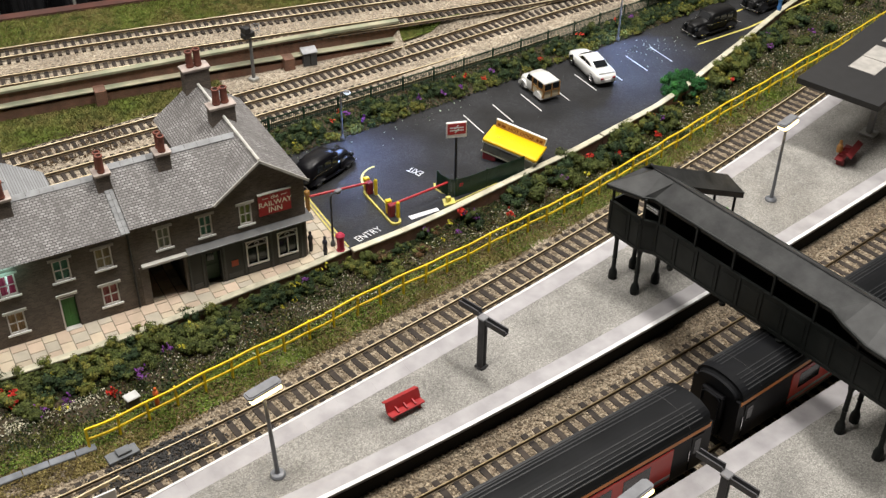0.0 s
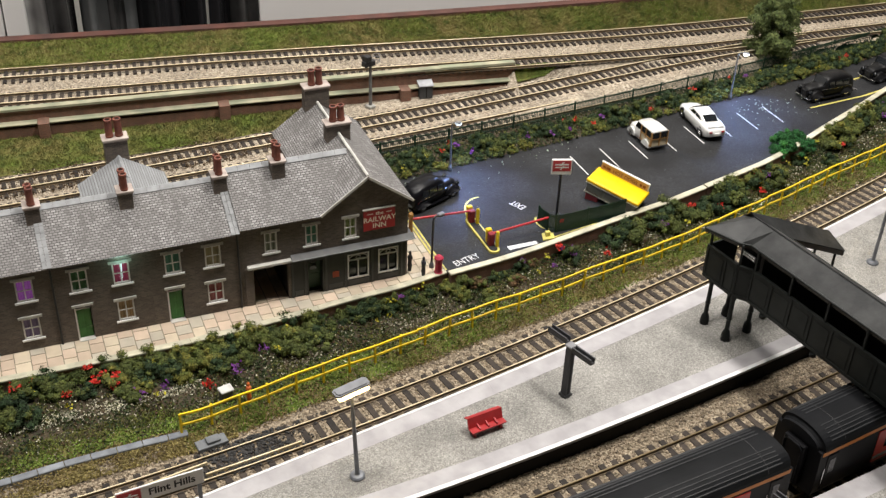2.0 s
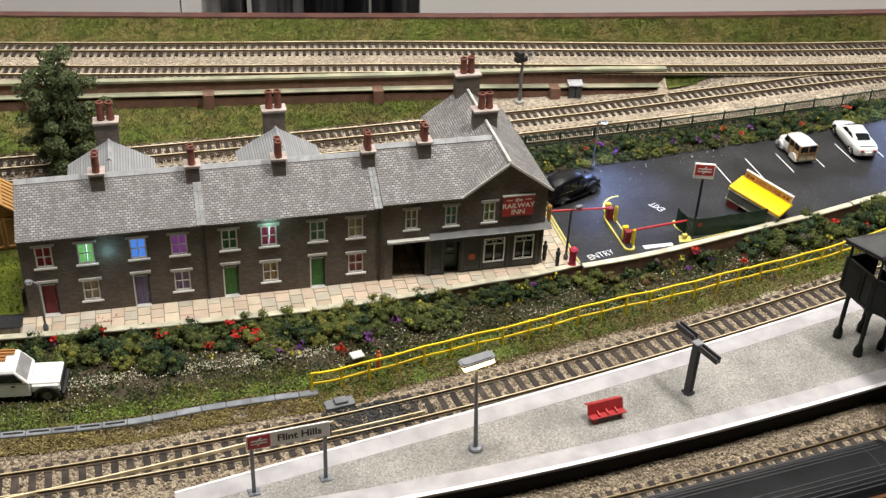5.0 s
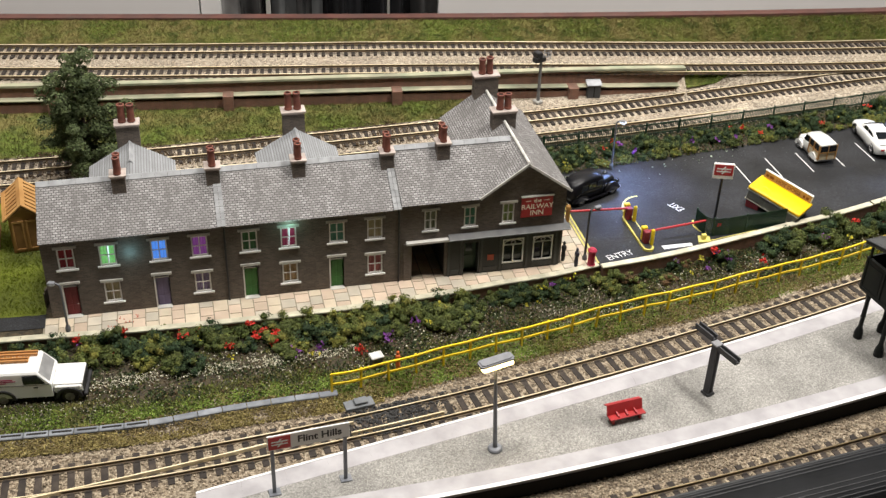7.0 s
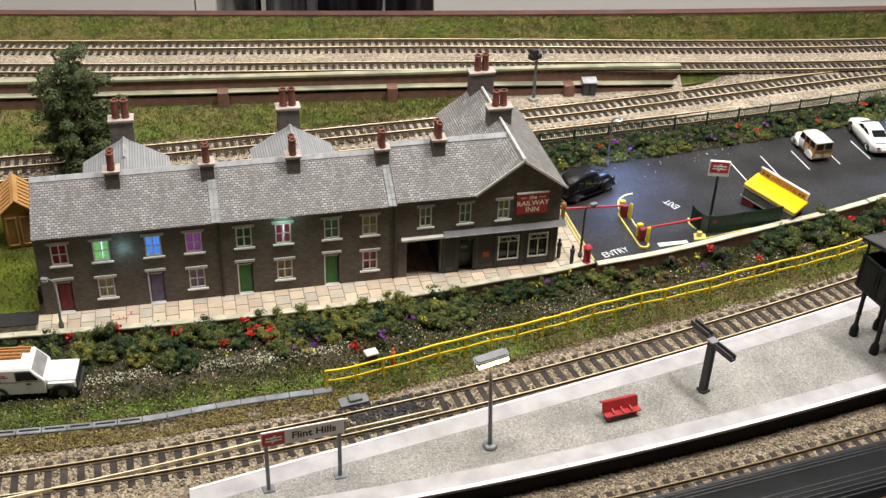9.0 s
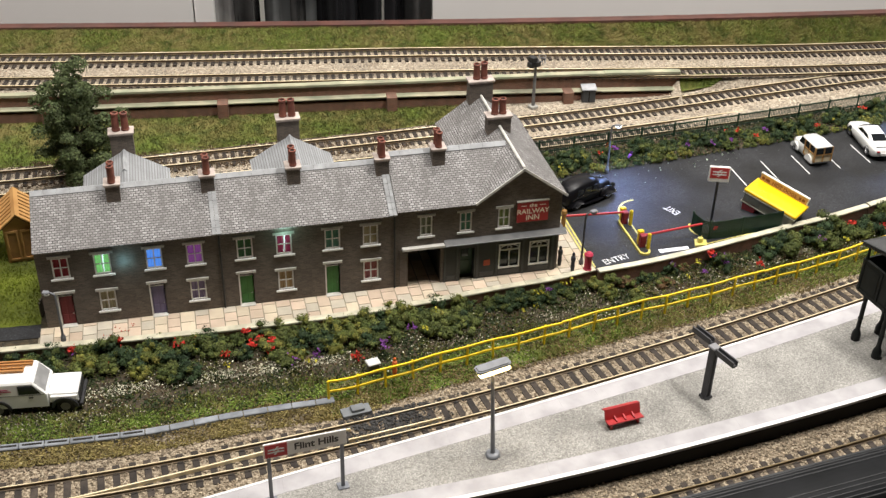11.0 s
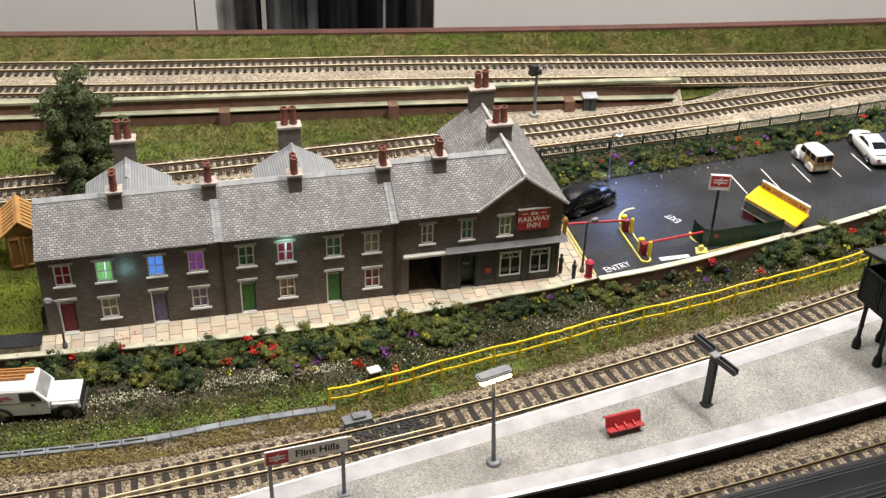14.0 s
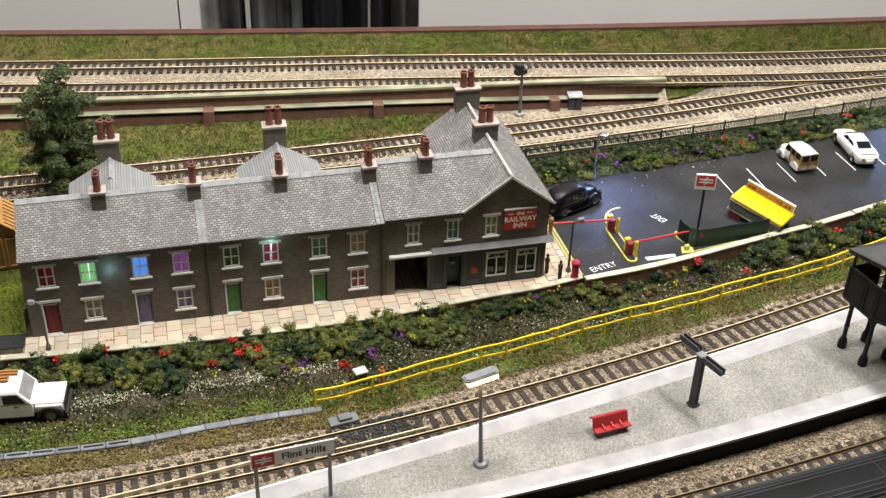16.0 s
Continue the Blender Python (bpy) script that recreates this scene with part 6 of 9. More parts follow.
bm = B()
sweep(bm, [(19.95 - 1.75 * math.cos(a), 5.4 + 2.25 * math.sin(a), 0.004) for a in np.linspace(0.0, 1.62, 14)], [(-0.075, 0), (0.075, 0), (0.075, 0.01), (-0.075, 0.01)])
part("yellow_curve", bm, YELLOW_LINE, mk)
bm = B()
sweep(bm, [(23.35 - 0.72 * math.cos(a), 2.8 - 1.0 * math.sin(a), 0.004) for a in np.linspace(-0.9, 1.3, 12)], [(-0.075, 0), (0.075, 0), (0.075, 0.01), (-0.075, 0.01)])
part("yellow_curve", bm, YELLOW_LINE, mk)
for o in (0.0, 0.2):
    flat_mark("yellow_line", [(23.0, 0.52 + o), (27.0, 1.3 + o * 0.7), (27.0, 1.38 + o * 0.7), (23.0, 0.62 + o)], YELLOW_LINE, mk)

isl = thing("barrier_island", 0, 0, 0, label="dark traffic island with a yellow kerb between the barriers", category="island")
outline = [(18.12 + 0.42 * math.cos(a), (4.65 if math.sin(a) > 0 else 0.6) + 0.42 * math.sin(a)) for a in np.linspace(0, 2 * math.pi, 25)[:-1]]
bm = B()
prism(bm, outline, 0, 0.16, "XY")
part("kerb", bm, YELLOW_LINE, isl, "yellow painted kerb")
bm = B()
prism(bm, [(18.12 + (a - 18.12) * 0.7, 2.62 + (b - 2.62) * 0.94) for a, b in outline], 0.161, 0.19, "XY")
part("infill", bm, TARMAC, isl, "dark infill")


def barrier(x, y, arm_to, label):
    t = thing("car_park_barrier", x, y, 0.16, 0.0, label, "barrier", "car park barriers")
    bm = B()
    box(bm, -0.22, 0.2, -0.25, 0.22, 0, 0.98, 0.04)
    part("cabinet", bm, plain("maroon_barrier_paint", (0.22, 0.012, 0.022)), t, "maroon barrier cabinet")
    bm = B()
    box(bm, -0.2, 0.14, 0.3, 0.55, 0, 0.85, 0.03)
    box(bm, -0.25, 0.2, 0.26, 0.6, 0.85, 1.1, 0.06)
    part("ticket_machine", bm, YELLOW, t, "yellow ticket machine")
    bm = B()
    box(bm, 0.2, 0.42, -0.5, -0.28, 0, 1.1, 0.03)
    lathe(bm, [(0.12, 0), (0.14, 0.1), (0.08, 0.18), (0.02, 0.22)], 10, (0.31, -0.39, 1.1))
    part("yellow_post", bm, YELLOW, t, "yellow guard post")
    dx, dy = arm_to[0] - x, arm_to[1] - y
    bm = B()
    tube(bm, [(0.1 * (1 if dx > 0 else -1), 0, 0.92), (dx, dy, 0.95)], 0.085, 8)
    part("arm", bm, RED, t, "red barrier arm")
    return t


barrier(18.05, 4.45, (13.55, 4.75), "maroon car park barrier with a long red arm")
barrier(18.15, 1.2, (22.9, 1.75), "maroon car park exit barrier with a red arm")
for x, y, nm in ((13.4, 4.75, "barrier_post"),):
    bm = B()
    lathe(bm, [(0.16, 0), (0.16, 1.3), (0.22, 1.4), (0.18, 1.6), (0.05, 1.7)], 12)
    tagged(part(nm, bm, plain("brown_yellow_post", (0.30, 0.15, 0.03)), None, loc=(x, y, 0)), "brown barrier rest post with a yellow cap", "post")
bm = B()
prism(bm, [(-0.5, -0.4), (0.4, -0.45), (0.6, 0.2), (-0.2, 0.45)], 0, 0.12, "XY")
box(bm, -0.15, 0.2, -0.15, 0.12, 0.12, 0.5, 0.03)
tagged(part("kerb_post", bm, YELLOW_LINE, None, loc=(22.5, 0.95, 0)), "yellow kerbed block beside the exit barrier", "kerb")

# car park sign
sg = thing("car_park_sign", 24.4, 3.2, 0.0, -18.0, "red and white station sign on a dark post", "sign")
bm = B()
tube(bm, [(0, 0, 0), (0, 0, 4.2)], 0.1, 8)
part("post", bm, BLACK, sg, "dark post")
bm = B()
box(bm, -0.74, 0.74, -0.1, 0.1, 3.65, 4.9, 0.04)
bd = part("board", bm, WHITE, sg, "white sign board")
bm = B()
box(bm, -0.66, 0.66, -0.115, -0.1, 3.96, 4.82)
part("red_panel", bm, PANEL_RED, bd, "red panel with white strokes")
rail_symbol(bd, pose(0, -0.117 * CM, 4.39 * CM), 1.0, WHITE)


# green screen fence
def green_screen(places, h, label):
    t = thing("green_fence", 0, 0, 0, label=label, category="fence", group="green fences")
    bm = B()
    prism(bm, [(-0.035, 0), (0.035, 0), (0.035, h - 0.05), (0, h), (-0.035, h - 0.05)], -0.015, 0.015, "XZ")
    slat = None
    for (xa, ya), (xb, yb) in zip(places, places[1:]):
        n = max(2, int(math.hypot(xb - xa, yb - ya) / 0.085))
        ang = math.degrees(math.atan2(yb - ya, xb - xa))
        for k in range(n):
            f = k / n
            q = (xa + (xb - xa) * f, ya + (yb - ya) * f, random.uniform(-0.03, 0.0))
            if slat is None:
                slat = part("slat", bm, GREEN, t)
                slat.matrix_basis = at(*q, ang)
            else:
                again(slat, t, q, ang)
    for z in (h * 0.22, h * 0.84):
        bm = B()
        sweep(bm, [(x, y, z) for x, y in places], [(-0.045, -0.04), (-0.015, -0.04), (-0.015, 0.04), (-0.045, 0.04)])
        part("rail", bm, GREEN, t)
    for x, y in (places[0], places[3], places[5]):
        bm = B()
        box(bm, x - 0.06, x + 0.06, y - 0.06, y + 0.06, 0, h + 0.06, 0.02)
        part("post", bm, GREEN, t)
    bm = B()
    for a, b in ((-0.16, -0.02), (0.03, 0.12)):
        box(bm, a, b, -0.03, -0.02, 0.0, 0.1)
        box(bm, a + 0.03, b + 0.03, -0.03, -0.02, 0.14, 0.26)
    o = part("badge", bm, RED, t, "small red badge of print bars")
    o.matrix_basis = at(23.75, 1.24, 0.85, -3)


green_screen([(22.72, 2.85), (22.78, 2.3), (22.95, 1.7), (23.4, 1.32), (24.55, 1.28), (26.0, 1.42), (27.4, 1.5), (28.6, 1.62), (29.4, 1.72)], 1.5, "dark green slatted screen fence beside the car park wall")

# hot dog stall, tipped down towards the wall
st = thing("food_stall", 29.72, 3.72, 0.0, -53.0, "small food stall with yellow roof and sign board", "stall")
TIP = Matrix.Translation((0, 0, 1.12)) @ Matrix.Rotation(math.radians(11.2), 4, "Y")


def stall_part(name, bm, material, parent, label=""):
    bmesh.ops.transform(bm, matrix=TIP, verts=bm.verts)
    return part(name, bm, material, parent, label)


bm = B()
box(bm, -2.08, 2.05, -1.0, 1.0, -0.82, 0.0, 0.03)
body = stall_part("body", bm, plain("stall_grey_green", (0.21, 0.205, 0.155)), st, "grey-green stall body")
bm = B()
box(bm, -2.14, 2.1, -1.06, -1.0, -0.86, -0.8)
box(bm, -2.14, -2.08, -1.0, 1.0, -0.86, -0.8)
stall_part("trim", bm, CREAM, body, "cream trim along the lower edge")
for k in range(3):
    bm = B()
    box(bm, -1.7 + k * 1.2, -0.65 + k * 1.2, -1.03, -1.0, -0.62, -0.2, 0.01)
    stall_part("hatch_panel", bm, plain("stall_panel", (0.17, 0.165, 0.125)), body, "framed side panel")
bm = B()
box(bm, -2.12, -1.1, -1.0, 1.0, 0.0, 1.05, 0.02)
part("skirt", bm, plain("stall_red", (0.20, 0.02, 0.02)), st, "red lower panel")
bm = B()
box(bm, -2.2, 2.2, -1.13, 1.13, -0.02, 0.06, 0.03)
stall_part("eave", bm, CREAM, st, "cream eave strip")
bm = B()
box(bm, -2.22, 2.22, -1.15, 1.15, 0.06, 0.36, 0.14, 3)
roof = stall_part("roof", bm, YELLOW_ROOF, st, "bright yellow rounded roof")
bm = B()
box(bm, -1.45, -0.9, -0.3, 0.0, 0.34, 0.4, 0.02)
stall_part("roof_vent", bm, YELLOW_ROOF, roof)
bm = B()
box(bm, -2.0, 2.0, 0.92, 1.05, 0.3, 0.92, 0.02)
bd = stall_part("sign_board", bm, plain("stall_sign_tan", (0.50, 0.30, 0.15)), st, "tan sign board edged in white")
bm = B()
box(bm, -2.05, 2.05, 0.88, 1.09, 0.92, 1.02, 0.02)
box(bm, 2.0, 2.06, 0.88, 1.09, 0.32, 0.92)
stall_part("sign_edge", bm, WHITE, bd, "white top edge of the sign")
BROWN_PRINT = plain("brown_sign_print", (0.16, 0.045, 0.02))
tip_m = Matrix.Translation((0, 0, 1.12 * CM)) @ Matrix.Rotation(math.radians(11.2), 4, "Y")
lettering("lettering", "HOT DOGS", 0.40, BROWN_PRINT, bd, tip_m @ pose(0.05 * CM, 0.915 * CM, 0.6 * CM, 90, 0, 0), bold=0.01)
bm = B()
for a, b in ((-1.85, -1.62), (-1.55, -1.2), (1.32, 1.5), (1.58, 1.82)):
    box(bm, a, b, 0.905, 0.92, 0.5, 0.72)
stall_part("print_bar", bm, BROWN_PRINT, bd)


# ---- cars ----
def loft(bm, sections):
    """A body from cross sections: x, then half width and height pairs going up one side."""
    rows = []
    for x, prof in sections:
        rows.append([bm.verts.new((x, -w, z)) for w, z in prof] + [bm.verts.new((x, w, z)) for w, z in reversed(prof)])
    for a, b in zip(rows, rows[1:]):
        n = len(a)
        for k in range(n):
            bm.faces.new((a[k], a[(k + 1) % n], b[(k + 1) % n], b[k]))
    bm.faces.new(rows[0][::-1])
    bm.faces.new(rows[-1])
    return bm


def soft(bm, cuts=1):
    bmesh.ops.subdivide_edges(bm, edges=bm.edges, cuts=cuts, use_grid_fill=True, smooth=0.6)
    return bm


def wheels(t, xs, w, r, hub=CHROME):
    for x in xs:
        for s in (-1, 1):
            bm = B()
            lathe(bm, [(r * 0.6, -0.12), (r * 0.95, -0.12), (r, -0.06), (r, 0.06), (r * 0.95, 0.12), (r * 0.6, 0.12)], 18)
            bmesh.ops.rotate(bm, verts=bm.verts, matrix=Matrix.Rotation(math.pi / 2, 3, "X"))
            wh = part("wheel", bm, TYRE, t, "black tyre", loc=(x, s * w, r), smooth=False)
            bm = B()
            lathe(bm, [(r * 0.58, -0.13), (r * 0.5, -0.14), (r * 0.15, -0.16), (r * 0.15, 0.16), (r * 0.5, 0.14), (r * 0.58, 0.13)], 14)
            bmesh.ops.rotate(bm, verts=bm.verts, matrix=Matrix.Rotation(math.pi / 2, 3, "X"))
            part("hubcap", bm, hub, wh)


def old_saloon(x, y, rz, paint, label, shiny=True):
    """A rounded saloon of the forties: long bonnet, separate wings, upright cabin."""
    t = thing("car", x, y, 0.0, rz, label, "car", "parked cars")
    bm = B()
    loft(bm, [(-2.6, [(0.5, 0.45), (0.72, 0.8), (0.62, 1.2), (0.25, 1.3)]), (-2.3, [(0.8, 0.32), (0.95, 0.85), (0.84, 1.55), (0.5, 1.82)]), (-1.5, [(0.85, 0.3), (1.0, 0.9), (0.9, 1.72), (0.68, 2.04)]),
              (-0.6, [(0.85, 0.3), (1.0, 0.9), (0.9, 1.76), (0.7, 2.08)]), (0.3, [(0.85, 0.3), (1.0, 0.9), (0.88, 1.74), (0.68, 2.05)]), (0.68, [(0.85, 0.3), (0.96, 0.9), (0.86, 1.62), (0.64, 1.93)]),
              (0.88, [(0.75, 0.3), (0.82, 0.9), (0.66, 1.32), (0.42, 1.42)]), (2.1, [(0.5, 0.35), (0.56, 0.85), (0.46, 1.18), (0.22, 1.29)]), (2.45, [(0.42, 0.4), (0.45, 0.8), (0.36, 1.06), (0.15, 1.14)])])
    soft(bm)
    part("body", bm, paint, t, smooth=True)
    for s in (-1, 1):
        for cx, r in ((1.75, 0.72), (-1.65, 0.74)):
            bm = B()
            prof = [(cx + r * 1.15 * math.cos(a), 0.30 + r * 1.05 * math.sin(a)) for a in np.linspace(0.0, math.pi, 13)]
            prism(bm, prof, s * 0.62, s * 1.1, "XZ")
            bmesh.ops.bevel(bm, geom=[e for e in bm.edges if abs(e.verts[0].co.y) > 1.05 and abs(e.verts[1].co.y) > 1.05], offset=0.16, segments=2, affect="EDGES")
            part("wing", bm, paint, t, smooth=True)
        bm = B()
        box(bm, -1.0, 1.1, min(s * 0.85, s * 1.12), max(s * 0.85, s * 1.12), 0.3, 0.38, 0.02)
        part("running_board", bm, paint, t)
        bm = B()
        tube(bm, [(-2.2, s * 0.93, 0.95), (-1.9, s * 0.99, 1.12), (0.6, s * 1.0, 1.12), (1.2, s * 0.8, 1.08)], 0.022, 5)
        part("trim_line", bm, CHROME, t, "thin bright line along the side")
        for a, b in ((-1.75, -1.05), (-0.95, -0.15), (-0.05, 0.6)):
            bm = B()
            prism(bm, [(a, 1.2), (b, 1.2), (b - 0.05, 1.72), (a + 0.06, 1.76)], s * 0.9, s * 0.955, "XZ")
            part("side_window", bm, GLASS_DARK, t, "dark side window")
        bm = B()
        lathe(bm, [(0.02, 0), (0.16, 0.1), (0.2, 0.3), (0.0, 0.32)], 10)
        bmesh.ops.rotate(bm, verts=bm.verts, matrix=Matrix.Rotation(math.pi / 2, 3, "Y"))
        part("headlight", bm, CHROME if shiny else GLASS_DARK, t, "round headlight", loc=(2.2, s * 0.72, 0.95), smooth=True)
    bm = B()
    box(bm, 2.5, 2.56, -0.28, 0.28, 0.45, 1.05, 0.03)
    for k in range(5):
        box(bm, 2.55, 2.59, -0.22 + k * 0.1, -0.18 + k * 0.1, 0.5, 1.0)
    part("grille", bm, CHROME if shiny else TYRE, t, "slatted radiator grille")
    bm = B()
    prism(bm, [(0.66, 1.45), (0.98, 1.42), (0.7, 1.92), (0.55, 1.94)], -0.62, 0.62, "XZ")
    part("windscreen", bm, GLASS_DARK, t, "dark windscreen")
    for xx in (2.72, -2.78):
        bm = B()
        tube(bm, [(xx - 0.12, -1.0, 0.42), (xx, -0.7, 0.42), (xx, 0.7, 0.42), (xx - 0.12, 1.0, 0.42)], 0.06, 6)
        part("bumper", bm, CHROME, t, "chrome bumper")
    wheels(t, (1.75, -1.65), 0.9, 0.44)
    return t


saloon = old_saloon(16.35, 8.5, 23, CAR_BLACK, "glossy black vintage saloon parked by the inn", False)
saloon.scale = (0.93, 0.95, 0.95)
old_saloon(57.0, 13.9, 184, CAR_MATT, "matt black vintage taxi parked in the yellow bay", False)
old_saloon(65.2, 15.5, 190, CAR_MATT, "matt black vintage taxi parked behind another", False)


def white_coupe(x, y, rz):
    t = thing("car", x, y, 0.0, rz, "white modern sports saloon in a marked bay", "car", "parked cars")
    bm = B()
    loft(bm, [(-2.75, [(0.75, 0.45), (0.85, 0.7), (0.8, 0.98), (0.6, 1.02)]), (-2.4, [(0.95, 0.3), (1.05, 0.7), (0.98, 1.08), (0.7, 1.14)]), (-1.7, [(1.0, 0.25), (1.12, 0.7), (1.02, 1.14), (0.75, 1.2)]),
              (0.0, [(1.0, 0.25), (1.1, 0.65), (1.02, 1.08), (0.8, 1.12)]), (1.3, [(1.0, 0.25), (1.12, 0.68), (0.98, 1.0), (0.6, 1.05)]), (2.3, [(0.95, 0.3), (1.0, 0.62), (0.85, 0.82), (0.5, 0.86)]), (2.75, [(0.6, 0.4), (0.66, 0.55), (0.55, 0.66), (0.3, 0.68)])])
    soft(bm)
    part("body", bm, CAR_WHITE, t, smooth=True)
    bm = B()
    loft(bm, [(-1.75, [(0.8, 1.1), (0.78, 1.18), (0.7, 1.2), (0.3, 1.2)]), (-0.95, [(0.86, 1.05), (0.78, 1.4), (0.66, 1.52), (0.3, 1.54)]), (0.2, [(0.88, 1.05), (0.8, 1.45), (0.66, 1.6), (0.3, 1.62)]), (1.2, [(0.84, 1.0), (0.76, 1.06), (0.6, 1.08), (0.3, 1.08)])])
    soft(bm)
    part("cabin", bm, CAR_WHITE, t, smooth=True)
    for s in (-1, 1):
        for q in ([(-1.2, 1.18), (-0.3, 1.16), (-0.34, 1.44), (-0.86, 1.42)], [(-0.2, 1.16), (0.75, 1.12), (0.2, 1.48), (-0.24, 1.46)]):
            bm = B()
            prism(bm, q, s * 0.84, s * 0.875, "XZ")
            part("side_window", bm, GLASS_DARK, t, "dark side window")
    for q, lab in (([(-1.62, 1.24), (-1.0, 1.49), (-1.03, 1.53), (-1.68, 1.27)], "rear_window"), ([(0.42, 1.56), (1.08, 1.12), (1.12, 1.15), (0.45, 1.6)], "windscreen")):
        bm = B()
        prism(bm, q, -0.62, 0.62, "XZ")
        part(lab, bm, GLASS_DARK, t)
    bm = B()
    box(bm, -2.55, -2.35, -0.8, 0.8, 1.18, 1.24, 0.02)
    part("spoiler", bm, CAR_WHITE, t)
    bm = B()
    box(bm, -2.84, -2.74, -0.3, 0.3, 0.55, 0.75, 0.01)
    part("number_plate", bm, SIGN_WHITE, t)
    for s in (-1, 1):
        bm = B()
        box(bm, -2.8, -2.72, min(s * 0.45, s * 0.75), max(s * 0.45, s * 0.75), 0.78, 0.92, 0.01)
        part("tail_light", bm, RED, t)
    wheels(t, (1.65, -1.65), 0.98, 0.43)
    return t


coupe = white_coupe(42.85, 12.35, 82)
coupe.scale = (1.07, 0.9, 1.05)


def shooting_brake(x, y, rz):
    t = thing("car", x, y, 0.0, rz, "small white estate car with timber-framed rear", "car", "parked cars")
    bm = B()
    loft(bm, [(-0.3, [(0.8, 0.3), (0.88, 0.9), (0.84, 1.3), (0.6, 1.4)]), (0.5, [(0.8, 0.3), (0.86, 0.9), (0.75, 1.25), (0.5, 1.32)]), (1.5, [(0.6, 0.35), (0.66, 0.8), (0.5, 1.1), (0.3, 1.16)]), (1.95, [(0.5, 0.4), (0.55, 0.7), (0.42, 0.95), (0.2, 1.0)])])
    soft(bm)
    part("bonnet", bm, CAR_WHITE, t, smooth=True)
    bm = B()
    box(bm, -1.95, -0.3, -0.84, 0.84, 0.35, 1.2, 0.06)
    part("body", bm, plain("cream_van_panel", (0.62, 0.54, 0.38)), t, "cream rear body")
    bm = B()
    loft(bm, [(-2.0, [(0.8, 1.85), (0.82, 1.9), (0.7, 2.0), (0.3, 2.04)]), (-0.4, [(0.82, 1.85), (0.84, 1.9), (0.72, 2.02), (0.3, 2.08)]), (0.55, [(0.74, 1.78), (0.76, 1.82), (0.6, 1.92), (0.3, 1.96)])])
    part("roof", bm, CAR_WHITE, t, "white roof", smooth=True)
    for s in (-1, 1):
        bm = B()
        prism(bm, [(-1.9, 1.2), (0.75, 1.25), (0.45, 1.84), (-1.92, 1.86)], s * 0.74, s * 0.8, "XZ")
        part("side_window", bm, GLASS_DARK, t, "dark side window")
        bm = B()
        for q in ([(-2.0, 0.5), (-1.88, 0.5), (-1.88, 1.88), (-2.0, 1.88)], [(-1.1, 0.5), (-1.0, 0.5), (-1.0, 1.88), (-1.1, 1.88)], [(-0.32, 0.5), (-0.22, 0.5), (-0.22, 1.88), (-0.32, 1.88)], [(-2.0, 1.14), (-0.2, 1.14), (-0.2, 1.24), (-2.0, 1.24)], [(-2.0, 0.5), (-0.2, 0.5), (-0.2, 0.6), (-2.0, 0.6)]):
            prism(bm, q, s * 0.8, s * 0.88, "XZ")
        part("timber_frame", bm, WOOD, t, "brown timber framing")
        bm = B()
        prof = [(-1.25 + 0.6 * math.cos(a), 0.3 + 0.6 * math.sin(a)) for a in np.linspace(0, math.pi, 11)]
        prism(bm, prof, s * 0.7, s * 0.98, "XZ")
        part("wing", bm, CAR_WHITE, t)
        bm = B()
        prof = [(1.2 + 0.62 * math.cos(a), 0.3 + 0.6 * math.sin(a)) for a in np.linspace(0, math.pi, 11)]
        prism(bm, prof, s * 0.55, s * 0.92, "XZ")
        part("wing", bm, CAR_WHITE, t)
    bm = B()
    prism(bm, [(0.5, 1.3), (0.9, 1.28), (0.55, 1.84), (0.42, 1.85)], -0.6, 0.6, "XZ")
    part("windscreen", bm, GLASS_DARK, t)
    bm = B()
    box(bm, -2.02, -1.96, -0.75, -0.04, 1.25, 1.8, 0.01)
    box(bm, -2.02, -1.96, 0.04, 0.75, 1.25, 1.8, 0.01)
    part("rear_window", bm, GLASS_DARK, t)
    bm = B()
    for b6 in ((-2.03, -1.95, -0.84, -0.76, 0.5, 1.86), (-2.03, -1.95, 0.76, 0.84, 0.5, 1.86), (-2.03, -1.95, -0.05, 0.05, 0.5, 1.86), (-2.03, -1.95, -0.76, 0.76, 1.14, 1.24)):
        box(bm, *b6)
    part("rear_frame", bm, WOOD, t, "brown timber rear frame")
    bm = B()
    tube(bm, [(-2.12, -0.85, 0.5), (-2.12, 0.85, 0.5)], 0.06, 6)
    part("bumper", bm, CHROME, t)
    wheels(t, (1.2, -1.25), 0.8, 0.36)
    return t


brake = shooting_brake(37.0, 11.55, 91)
brake.scale = (0.93, 0.93, 0.9)


